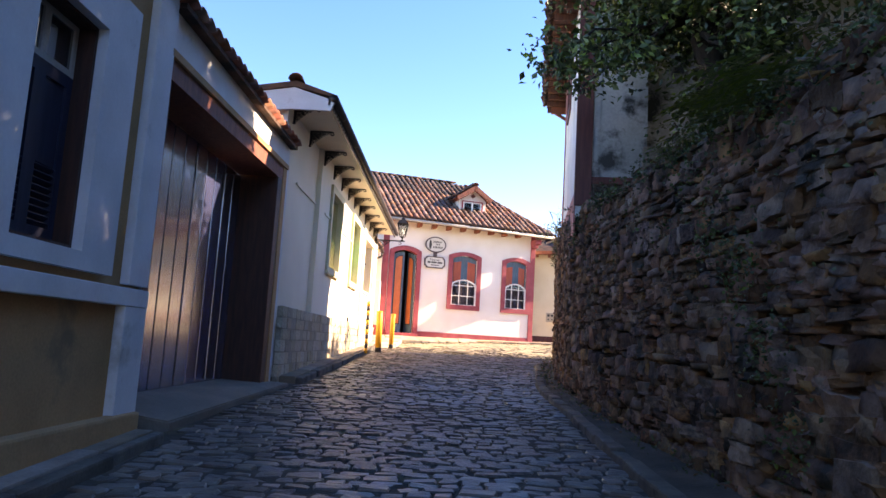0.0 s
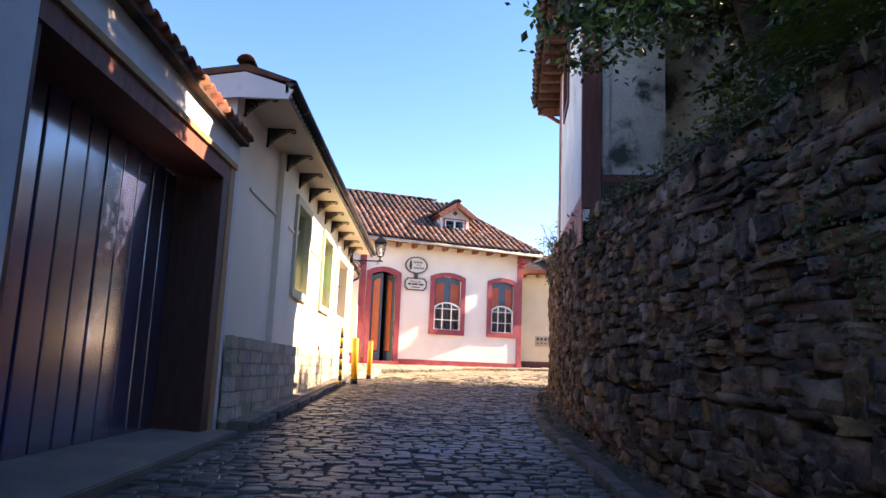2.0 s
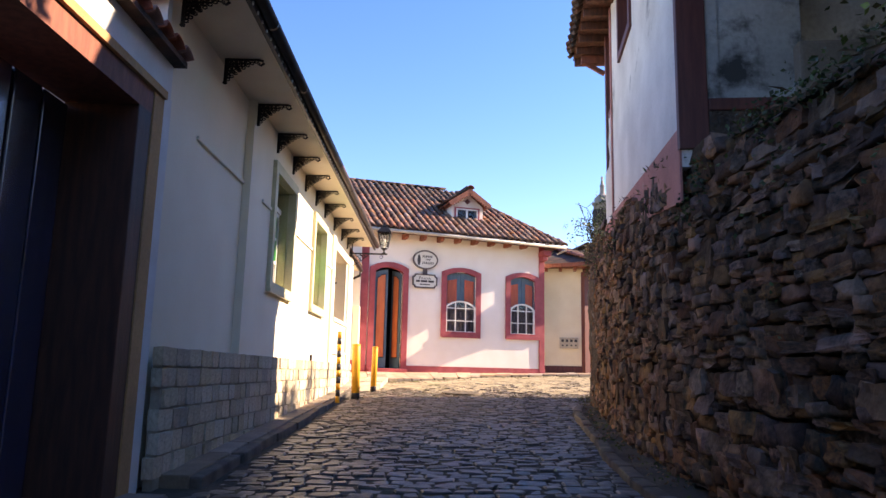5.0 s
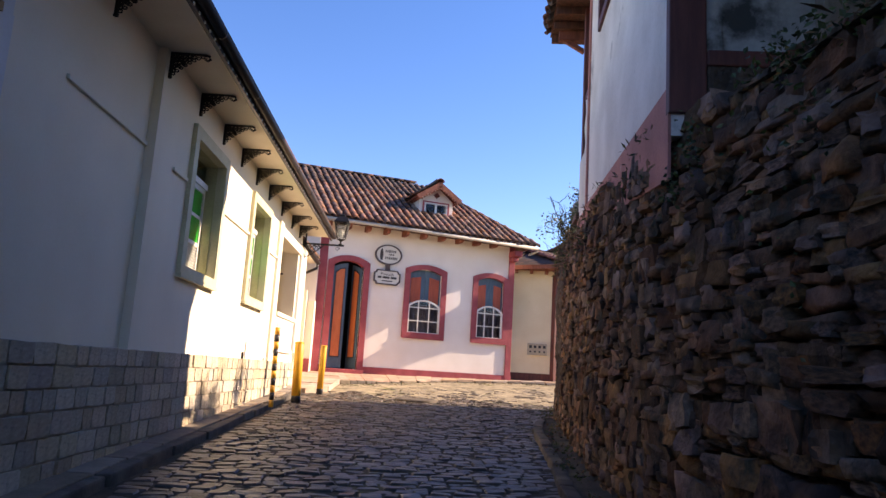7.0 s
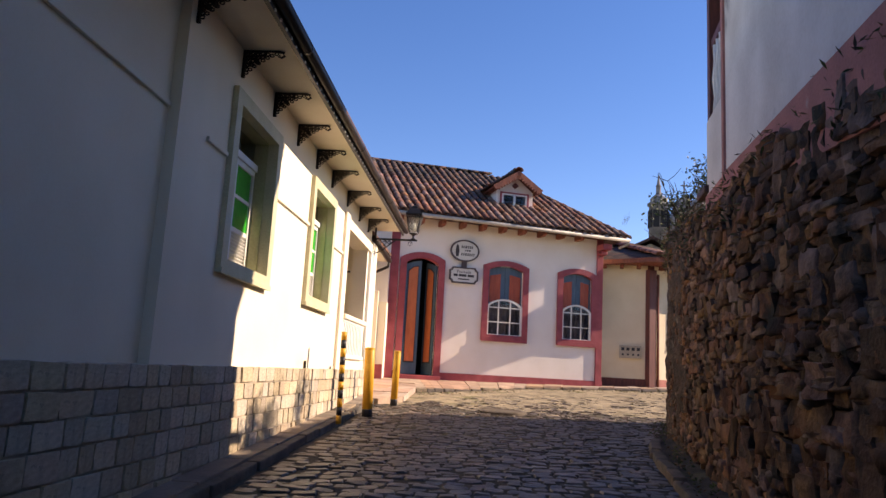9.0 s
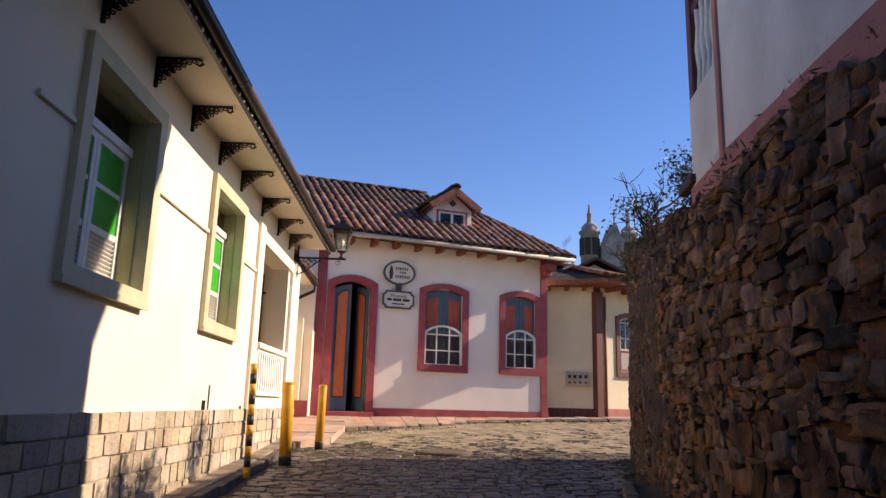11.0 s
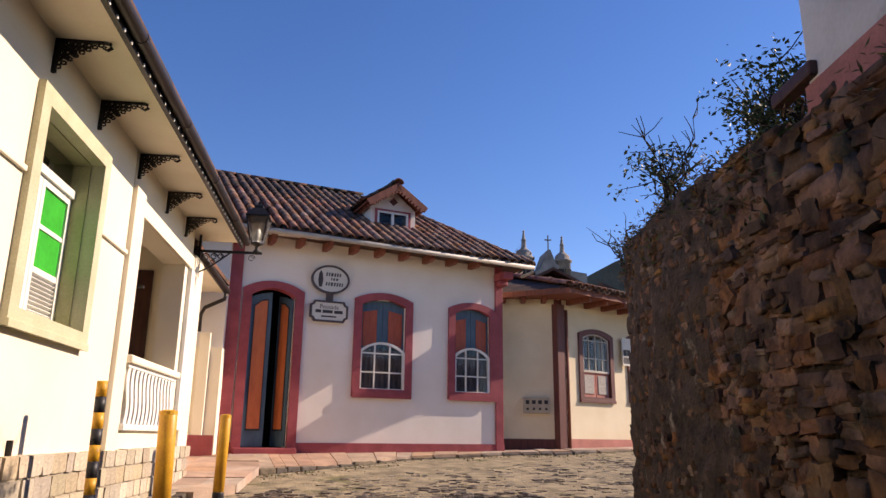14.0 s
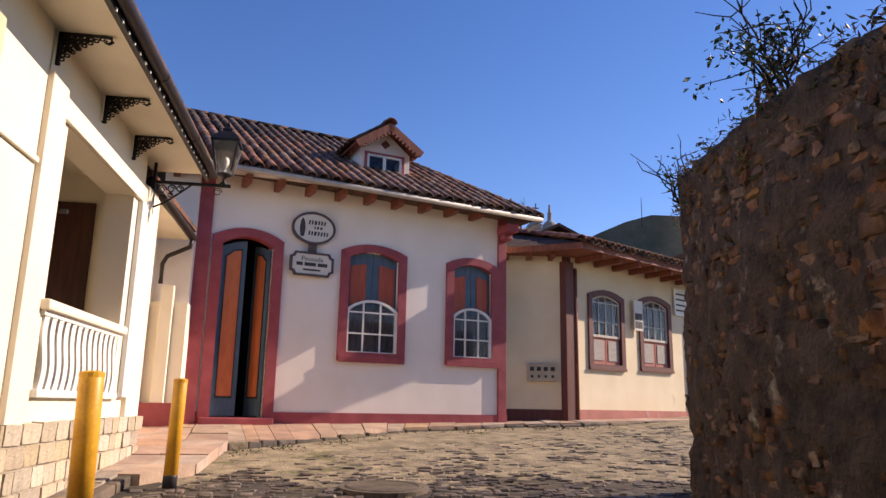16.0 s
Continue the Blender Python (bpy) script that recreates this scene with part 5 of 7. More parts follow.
def wall_top(s):
    y = float(np.interp(s, cum, WY)) + max(0, s - cum[10]) * 0.2
    return float(np.interp(y, [-4, 0, 4, 6, 8.5, 9.6, 10.2, 13.8, 15.2, 16, 18.7, 20.5], [2.6, 2.7, 2.78, 2.88, 3.0, 3.12, 3.17, 3.33, 3.42, 3.55, 3.80, 3.92]))


def batter(z, s):
    lean = 0.045 * min(1.0, max(0.0, (10.2 - float(np.interp(s, cum, WY))) / 2.0))
    return -lean * (z - 1.8) + 0.03 * noise.noise((s * 0.7, z * 0.9, 3.1))


def coated(y, z):
    return min(1.0, max(0.0, (y - 14.6 - 0.7 * noise.noise((y * 0.8, z * 1.1, 4))) / 1.8))


vs, fs, ns, nz = [], [], 460, 46
S_END = cum[-1]
for i in range(ns + 1):
    s = S_END * i / ns
    p, d, o = wall_at(s)
    g, t = gz(p.x, p.y) - 0.25, wall_top(s)
    for j in range(nz + 1):
        z = g + (t - g) * j / nz
        coat = coated(p.y, z)
        q = p + o * (batter(z, s) - 0.052 + 0.082 * coat + (0.02 + 0.035 * coat) * noise.noise((s * 2.3, z * 2.3, 1)) + (0.012 + 0.03 * coat) * noise.noise((s * 5, z * 8, 2)) + (0.006 + 0.018 * coat) * noise.noise((s * 12, z * 17, 6)))
        vs.append((q.x, q.y, z))
    for back, z in ((0.45, t + 0.02), (0.45, g)):
        q = p - o * back
        vs.append((q.x, q.y, z))
nn = nz + 3
for i in range(ns):
    for j in range(nn):
        k = (j + 1) % nn
        fs.append((i * nn + j, (i + 1) * nn + j, (i + 1) * nn + k, i * nn + k))
rubble_wall = new("wall_east", from_arrays("wall_east", vs, fs, "render_coat", True))
WORLD[rubble_wall] = Matrix.Identity(4)
tagged(rubble_wall, "tall dry rubble retaining wall of brown and grey stone", "wall", "", "structure")


def lump(seed, squareness=0.72, rough=0.10):
    """A worn stone about one unit across, as verts and faces."""
    r = random.Random(seed)
    bm = bmesh.new()
    bmesh.ops.create_cube(bm, size=1.0)
    bmesh.ops.subdivide_edges(bm, edges=bm.edges[:], cuts=2 if rough > 0.05 else 1, use_grid_fill=True)
    off = Vector((r.uniform(-50, 50), r.uniform(-50, 50), r.uniform(-50, 50)))
    for v in bm.verts:
        c = v.co.copy()
        round_ = c.normalized() * 0.56
        c = c.lerp(round_, 1 - squareness) if c.length > 0.6 else c
        c += noise.noise_vector(c * 1.5 + off) * rough + noise.noise_vector(c * 4.0 + off) * rough * 0.35
        v.co = c
    bmesh.ops.recalc_face_normals(bm, faces=bm.faces)
    out = ([tuple(v.co) for v in bm.verts], [tuple(v.index for v in f.verts) for f in bm.faces])
    bm.free()
    return out


LUMPS = [lump(i, 0.72 + 0.02 * (i % 8) if i % 2 else 0.86 + 0.02 * (i % 8), 0.13 + 0.024 * (i % 6)) for i in range(24)]


def wall_stones():
    r = random.Random(11)
    placed = []
    z0 = 0.10

    def put(s, w, z, h, out, depth=0.20):
        p, d, o = wall_at(s + w / 2)
        c = p + o * (batter(z, s) - 0.06 + out)
        m = Matrix((d, o, Vector((0, 0, 1)))).transposed().to_4x4()
        lean = 5 * noise.noise((s * 0.8, z * 0.8, 31))
        m = Matrix.Translation((c.x, c.y, z)) @ m @ pose(0, 0, 0, r.uniform(-5, 5), lean + r.uniform(-6, 6), r.uniform(-5, 5))
        placed.append((p.y, m @ Matrix.Diagonal((w, depth, h, 1)), r.randrange(24), r.random()))

    while z0 < 3.9:
        h = r.choice((0.05, 0.06, 0.07, 0.08, 0.09, 0.11, 0.13))
        s = r.uniform(0.5, 0.9)
        while s < S_END - 3.0:
            p, d, o = wall_at(s)
            w = r.uniform(0.09, 0.18) + r.random() ** 2 * 0.24
            z = z0 + 0.16 * noise.noise((s * 0.45, z0 * 0.6, 5)) + 0.05 * noise.noise((s * 1.9, z0 * 2.2, 8)) + 0.032 * p.y
            hh = h * (1 + 0.5 * noise.noise((s * 1.3, z0 * 3, 12))) * r.uniform(0.85, 1.2)
            if p.y > 9.2 + z0 * 0.3:
                z += r.uniform(-0.02, 0.02)
                hh *= r.uniform(0.85, 1.5)
            if z - hh / 2 > gz(p.x, p.y) - 0.12 and z + hh * 0.4 < wall_top(s) + 0.03 and p.y < 16.4 + 0.5 * noise.noise((z0 * 2, 0, 0)):
                put(s, w * r.uniform(0.94, 1.06), z + r.uniform(-0.018, 0.018), hh * 1.12, r.uniform(-0.03, 0.014) - 0.03 * coated(p.y, z))
            s += w
        z0 += h * 0.95
    z0 = 0.9
    while z0 < 3.7:
        s = cum[7] - 0.6
        while s < S_END - 3.0:
            w = r.uniform(0.05, 0.20)
            h = r.uniform(0.03, 0.10)
            z = z0 + r.uniform(-0.03, 0.03)
            p, d, o = wall_at(s)
            if coated(p.y, z) > 0.3 and r.random() < 0.70 and gz(p.x, p.y) - 0.05 < z < wall_top(s) - 0.05:
                put(s, w, z, h, r.uniform(-0.025, 0.028), 0.16)
            s += w * 1.05
        z0 += 0.055
    for _ in range(210):
        s = r.uniform(cum[1], cum[8])
        p, d, o = wall_at(s)
        z = r.uniform(gz(p.x, p.y) + 0.1, wall_top(s) - 0.15)
        w = r.uniform(0.12, 0.20) + r.random() ** 3 * 0.14
        put(s, w, z, w * r.uniform(0.35, 0.75), r.uniform(-0.02, 0.015), 0.22)
    return placed


def build_wall_stones():
    placed = wall_stones()
    near = [k for k, q in enumerate(placed) if 5.0 < q[0] < 9.5]
    step = max(1, len(near) // 295)
    chosen = set(near[::step][:298])
    meshes = [from_arrays("stone", *l, "rubble", i % 2 == 1) for i, l in enumerate(LUMPS)]
    ochre = [from_arrays("stone", *l, "rubble_ochre", i % 2 == 1) for i, l in enumerate(LUMPS[:10])]
    rest, warm = [], []
    for k, (y, m, i, q) in enumerate(placed):
        o = q < 0.16 + (0.22 if y > 12 else 0)
        if k in chosen:
            piece("stone", ochre[i % 10] if o else meshes[i], m, rubble_wall)
        else:
            (warm if i % 2 else rest).append((LUMPS[i], m))
    joined("rubble_stones", rest, "rubble_rest", rubble_wall, smooth=False)
    joined("rounded_stones", warm, "rubble_rest", rubble_wall, smooth=True)


LATER.append(build_wall_stones)

# ---- bank behind the wall ----
def wall_x(y):
    return float(np.interp(y, WY[:11], WX[:11]))


def bank_z(x, y):
    s = float(np.interp(y, WY[:11], cum[:11]))
    e = max(0.0, x - wall_x(y) - 0.2)
    return wall_top(s) - 0.06 + 0.75 * min(e, 10.0) + 0.10 * noise.noise((x, y, 7)) * min(1, e * 3)


vs, fs = [], []
bes = [0.0, 0.15, 0.3, 0.5, 0.8, 1.2, 1.8, 2.6, 3.6, 5.0, 7.0, 10.0, 16.0, 30.0]
bys = [-12 + 0.3 * i for i in range(73)]
for y in bys:
    vs += [(wall_x(y) + e, y, bank_z(wall_x(y) + e, y)) for e in bes]
nb = len(bes)
for j in range(len(bys) - 1):
    for i in range(nb - 1):
        fs.append((j * nb + i, j * nb + i + 1, (j + 1) * nb + i + 1, (j + 1) * nb + i))
bank = new("bank", from_arrays("bank", vs, fs, "earth", True))
WORLD[bank] = Matrix.Identity(4)
tagged(bank, "overgrown earth bank above the retaining wall", "bank", "", "structure")

# ---- old house on the wall ----
ex = Vector((0.60, 5.40, 0)).normalized()
ey = Vector((-ex.y, ex.x, 0))
M4 = Matrix((ex, ey, Vector((0, 0, 1)))).transposed().to_4x4()
M4.translation = Vector((1.68, 9.86, 0))
old_house = thing("house", M4, "old white house with oxide posts standing on the rubble wall", "house")
part("wall", wall_cells(bmesh.new(), 0.0, 3.92, 3.0, 6.48, -0.3, 0.0, [(2.25, 3.12, 5.36, 6.25)]), "plaster_old", old_house)
part("band", extrude_outline(bmesh.new(), [(0.0, 2.72), (0.0, 3.32), (3.90, 3.51), (3.90, 3.22)], 0.0, 0.018), "paint_rose", old_house, "peeling rose band along the foot")
part("corner_post", B(-0.03, 0.06, -0.21, 0.02, 3.14, 6.45, bevel=0.01), "paint_oxide", old_house, "oxide painted timber corner post")
part("end_wall", B(0.0, 0.25, -0.95, -0.305, 3.46, 6.48), "plaster_mould", old_house, "mould-stained end wall")
part("end_wall", B(-0.012, 0.25, -0.305, -0.21, 3.5, 6.48), "plaster_mould", old_house)
part("footing", B(-0.03, 0.25, -1.4, -0.21, 2.7, 3.46, bevel=0.02), "render_coat", old_house, "earthy rubble footing under the end wall")
bm = B(0.0, 1.15, -0.05, 0.07, -0.05, 0.05, bevel=0.012)
bm.transform(Matrix.Translation((0, -0.21, 3.50)) @ pose(0, 0, 0, 0, -6, 0) @ pose(0, 0, 0, 0, 0, -90))
part("end_beam", bm, "paint_oxide", old_house, "dark oxide sill beam")
part("rear_end_wall", B(0.4, 0.65, -5.5, -0.95, 2.8, 6.4), "plaster_mould", old_house, "dark stained rear wall")
part("buttress", B(-0.12, 0.4, -1.45, -0.88, 3.0, 3.98, bevel=0.03), "concrete", old_house, "grey cement buttress")
part("far_wall", B(3.80, 3.95, -5.5, -0.05, 3.0, 6.48), "plaster_old", old_house)
part("post", B(3.90, 3.98, -0.06, 0.022, 3.28, 6.45), "paint_rose", old_house, "rose painted post")
part("parapet", B(3.98, 4.80, -0.16, 0.0, 3.40, 4.30, bevel=0.01), "plaster_old", old_house, "stained porch parapet")
part("parapet_band", B(3.98, 4.82, -0.17, 0.012, 3.25, 3.50), "paint_rose", old_house)
part("porch_back_wall", B(3.96, 5.2, -1.35, -1.2, 3.3, 6.48), "plaster_old", old_house)
part("porch_post", B(4.74, 4.86, -0.14, -0.02, 4.25, 6.45, bevel=0.008), "paint_oxide", old_house, "dark oxide porch post")
part("porch_rail", B(3.98, 4.76, -0.10, -0.04, 5.10, 5.20, bevel=0.008), "paint_oxide", old_house)
for k in range(5):
    x = 4.08 + 0.145 * k
    part("baluster", lathe(bmesh.new(), [(0.03, 4.30), (0.035, 4.37), (0.022, 4.52), (0.04, 4.72), (0.022, 4.92), (0.03, 5.10)], 8, x, -0.07), "plaster_old", old_house, "pale turned baluster", smooth=True)
win = part("window", ring(bmesh.new(), [(2.20, 5.30), (2.20, 6.30), (3.18, 6.30), (3.18, 5.30)], [(2.30, 5.40), (2.30, 6.24), (3.08, 6.24), (3.08, 5.40)], -0.2, 0.03), "paint_oxide", old_house, "oxide window frame")
part("pane", B(2.30, 3.08, -0.12, -0.11, 5.40, 6.24), "glass", win)
# added near-black sheet, shade painted behind the upper window
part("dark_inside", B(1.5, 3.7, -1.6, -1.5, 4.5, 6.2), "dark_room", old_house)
# roof with hipped far end, boarded eave
EAVE = 0.38
sl = 0.70
bm = bmesh.new()
zE = 6.52
pts = [(-0.12, EAVE, zE), (5.75, EAVE, zE), (3.0, -3.4, zE + sl * 3.88), (2.6, -3.4, zE + sl * 3.88), (-0.12, -7.3, zE), (5.75, -7.3, zE)]
v = [bm.verts.new(p) for p in pts]
bm.faces.new((v[0], v[1], v[2], v[3])), bm.faces.new((v[1], v[5], v[2])), bm.faces.new((v[3], v[2], v[5], v[4])), bm.faces.new((v[0], v[3], v[4])), bm.faces.new((v[0], v[4], v[5], v[1]))
old_roof = part("roof", bm, "tile_bed", old_house, "old clay tile roof with deep eave")
R4 = M4.to_3x3()
uv = Vector((0, -3.88, 3.88 * sl))
LATER.append(lambda: tile_field(old_roof, M4 @ Vector((5.75, EAVE + 0.07, zE + 0.02)), R4 @ Vector((-1, 0, 0)), R4 @ uv, lambda u, v: 0.66 * v < u < 5.8 - 0.62 * v, 5.8, 1.2, 60, seed=9))
for k in range(15):
    part("rafter", B(-0.10 + 0.41 * k, -0.02 + 0.41 * k, -0.3, EAVE - 0.02, zE - 0.13, zE - 0.02), "wood_eave", old_house, "exposed eave rafter")
part("eave_board", B(-0.12, 5.75, -0.3, EAVE, zE - 0.018, zE - 0.004), "wood_eave", old_house)
part("eave_beam", B(5.30, 5.42, -0.3, EAVE - 0.1, zE - 0.26, zE - 0.13), "wood_red", old_house)
bm = B(5.33, 5.39, 0.0, 0.42, -0.03, 0.03)
bm.transform(Matrix.Translation((0, -0.08, zE - 0.42)) @ pose(0, 0, 0, 32))
part("eave_brace", bm, "wood_red", old_house)
beam = thing("timber_beam", M4 @ pose(4.70, 0.0, 3.57), "dark weathered beam end jutting over the wall", "beam")
part("beam", B(0.0, 0.44, -0.045, 0.045, -0.045, 0.04, bevel=0.018), "wood_dark", beam)

# ---- pavements and kerbs ----
pave = thing("pavement", pose(-2.1, 12, gz(-2.1, 12)), "narrow slab footway along the houses", "pavement", "", "structure")
y = -2.0
while y < 20.3:
    L = rng.uniform(0.55, 1.1)
    if y + L < 5.85 or y > 9.55:
        zt = gz(-2, y + L / 2) + 0.085
        bm = B(-2.40, (-2.045 if y > 9 else -2.10) + rng.uniform(-0.01, 0.01), y + 0.006, y + L - 0.006, zt - 0.2, zt + rng.uniform(-0.004, 0.006), bevel=0.012)
        tilt = pose(0, y + L / 2, zt, math.degrees(math.atan((gz(-2, y + L) - gz(-2, y)) / L))) @ Matrix.Translation((0, -y - L / 2, -zt))
        bm.transform(tilt)
        part("slab", bm, "slab", pave, world=True)
        bm = B(-2.04 if y > 9 else -2.095, (-1.93 if y > 9 else -2.0) + rng.uniform(-0.015, 0.02), y + 0.01, y + L - 0.01, zt - 0.2, zt - 0.004 + rng.uniform(-0.012, 0.006), bevel=0.02)
        bm.transform(tilt)
        part("kerbstone", bm, "kerb", pave, world=True)
    y += L
ramp = thing("ramp", pose(-2.1, 7.6, 0.4), "smooth concrete wedge ramp before the gate", "ramp")
bm = bmesh.new()
g1, g2 = gz(-1.8, 5.57) - 0.15, gz(-1.8, 9.2) - 0.15
v = [bm.verts.new(p) for p in ((-2.82, 5.60, 0.53), (-2.17, 5.98, 0.385), (-2.03, 9.66, 0.51), (-2.82, 9.50, 0.545), (-2.82, 5.60, g1), (-2.17, 5.98, g1), (-2.03, 9.66, g2), (-2.82, 9.50, g2))]
for f in ((0, 1, 2, 3), (4, 7, 6, 5), (0, 4, 5, 1), (1, 5, 6, 2), (2, 6, 7, 3), (3, 7, 4, 0)):
    bm.faces.new([v[k] for k in f])
bmesh.ops.bevel(bm, geom=bm.edges[:], offset=0.012, segments=2, affect="EDGES")
part("slab", bm, "concrete", ramp, world=True)

# right kerb and gutter strip
kr = [(1.42, -3), (1.42, 5.0), (1.45, 7.5), (1.45, 10.4), (1.52, 11.7), (1.66, 12.7), (2.02, 16.0), (2.28, 17.1)]
strip = thing("kerb", pose(1.4, 8, gz(1.4, 8)), "low worn stone kerb along the rubble wall", "kerb", "", "structure")
kc = [0.0]
for (xa, ya), (xb, yb) in zip(kr, kr[1:]):
    kc.append(kc[-1] + math.hypot(xb - xa, yb - ya))
s = 0.0
while s < kc[-1] - 0.1:
    L = rng.uniform(0.28, 0.62)
    sm = s + L / 2
    x, y = float(np.interp(sm, kc, [p[0] for p in kr])), float(np.interp(sm, kc, [p[1] for p in kr]))
    x2, y2 = float(np.interp(sm + 0.1, kc, [p[0] for p in kr])), float(np.interp(sm + 0.1, kc, [p[1] for p in kr]))
    a = math.degrees(math.atan2(y2 - y, x2 - x))
    bm = B(-L / 2 + 0.008, L / 2 - 0.008, -0.065, 0.065, -0.15, 0.075 + rng.uniform(-0.015, 0.012), bevel=0.022)
    bm.transform(pose(x, y, gz(x, y), rng.uniform(-3, 3), rng.uniform(-1.5, 1.5) - 2.1, a + rng.uniform(-3, 3)))
    part("kerbstone", bm, "kerb", strip, world=True)
    s += L
vs, fs = [], []
for i in range(60):
    y = -3 + 20.2 * i / 59
    xa, xb = float(np.interp(y, [p[1] for p in kr], [p[0] for p in kr])), float(np.interp(y, WY[:11], WX[:11])) + 0.02
    vs += [(xa, y, gz(xa, y) + 0.045), ((xa + xb) / 2, y, gz(xa, y) + 0.055 + 0.02 * noise.noise((y * 2, 0, 0))), (xb, y, gz(xa, y) + 0.085)]
for i in range(59):
    fs += [(3 * i, 3 * i + 1, 3 * i + 4, 3 * i + 3), (3 * i + 1, 3 * i + 2, 3 * i + 5, 3 * i + 4)]
verge = new("verge", from_arrays("verge", vs, fs, "earth", True))
WORLD[verge] = Matrix.Identity(4)
tagged(verge, "trodden earth strip between kerb and wall", "verge", "", "structure")

# pavement before the inn: slabs between the houses and a kerb
edge = [(-1.45, 22.7), (-0.55, 23.6), (0.9, 25.28), (2.9, 26.12), (4.75, 26.55), (8.2, 28.6), (12.0, 31.0)]
inner = [(-1.85, 25.15), (-0.8, 25.45), (1.0, 26.0), (3.1, 26.75), (4.60, 27.25), (8.0, 29.3), (12.0, 31.8)]
ez = [1.215, 1.235, 1.325, 1.395, 1.445, 1.51, 1.60]
iz = [1.375, 1.38, 1.40, 1.43, 1.48, 1.55, 1.64]
terrace = thing("pavement", pose(0.5, 25, 1.3), "raised slab pavement before the inn", "pavement", "", "structure")
n = 26
cuts = [0.0] + [6.0 * k / n + rng.uniform(-0.06, 0.06) for k in range(1, n)] + [6.0]
for i in range(n):
    ta, tb = cuts[i], cuts[i + 1] - 0.008
    ip = lambda lst, t: Vector((float(np.interp(t, range(7), [q[0] for q in lst])), float(np.interp(t, range(7), [q[1] for q in lst])), 0))
    zz = lambda lst, t: float(np.interp(t, range(7), lst))
    lift = rng.uniform(-0.008, 0.008)
    bm = bmesh.new()
    top = []
    for lst, zl_, t in ((edge, ez, ta), (edge, ez, tb), (inner, iz, tb), (inner, iz, ta)):
        p = ip(lst, t)
        top.append(bm.verts.new((p.x, p.y, zz(zl_, t) + lift)))
    low = [bm.verts.new((q.co.x, q.co.y, q.co.z - 0.3)) for q in top]
    bm.faces.new(top), bm.faces.new(list(reversed(low)))
    for a in range(4):
        bm.faces.new((top[a], low[a], low[(a + 1) % 4], top[(a + 1) % 4]))
    part("slab", bm, "slab_rose", terrace, world=True)
    p, q = ip(edge, ta), ip(edge, tb)
    d = (q - p)
    bm = B(0.005, d.length - 0.005, -0.055, 0.012, -0.30, 0.0, bevel=0.025)
    bmesh.ops.subdivide_edges(bm, edges=[e for e in bm.edges if e.calc_length() > 0.2], cuts=3, use_grid_fill=True)
    for v in bm.verts:
        v.co += noise.noise_vector((v.co.x * 7 + i * 3.1, v.co.y * 7, v.co.z * 7)) * 0.022
    bm.transform(Matrix.Translation((p.x, p.y, zz(ez, ta) + rng.uniform(-0.035, -0.008))) @ pose(0, 0, 0, rng.uniform(-3, 3), 0, math.degrees(math.atan2(d.y, d.x)) + rng.uniform(-2, 2)))
    part("kerbstone", bm, "kerb", terrace, world=True)
# sloping fan of slabs beside the last bollard
fan = thing("pavement", pose(-2.2, 22.5, 1.2), "sloping rose slab forecourt between porch and inn door", "pavement", "", "structure")
rows_y = [20.3, 20.9, 21.5, 22.1, 22.7, 23.4, 24.2, 25.2]
for j in range(7):
    ya, yb = rows_y[j], rows_y[j + 1] - 0.012
    right = lambda y: float(np.interp(y, [20.3, 20.9, 22.7, 23.4, 25.2], [-1.85, -1.46, -1.40, -1.5, -1.86]))
    left = -2.34 if yb < 21.6 else -2.98
    cols = 2 if left > -2.5 else 3
    for c in range(cols):
        bm = bmesh.new()
        lift = rng.uniform(-0.006, 0.012)
        f0, f1 = c / cols, (c + 1) / cols - 0.008
        zs = lambda y: float(np.interp(y, [20.3, 21.5, 23, 25.2], [gz(-2, 20.3) + 0.09, 1.13, 1.25, 1.375])) + lift
        top = [bm.verts.new((left + (right(y) - left) * f, y, zs(y))) for y, f in ((ya, f0), (ya, f1), (yb, f1), (yb, f0))]
        low = [bm.verts.new((q.co.x, q.co.y, q.co.z - 0.25)) for q in top]
        bm.faces.new(list(reversed(top))), bm.faces.new(low)
        for a in range(4):
            bm.faces.new((top[a], low[a], low[(a + 1) % 4], top[(a + 1) % 4]))
        part("slab", bm, "slab_rose", fan, world=True)

manhole = thing("manhole_cover", pose(0.35, 20.1, gz(0.35, 20.1) + 0.012, 2), "round worn iron manhole cover in the cobbles", "manhole cover")
part("cover", lathe(bmesh.new(), [(0.36, -0.05), (0.36, 0.015), (0.33, 0.02), (0.31, 0.012), (0.0001, 0.014)], 28), "kerb", manhole)
part("rim", lathe(bmesh.new(), [(0.42, -0.05), (0.42, 0.012), (0.365, 0.012), (0.365, -0.05)], 28), "kerb", manhole)

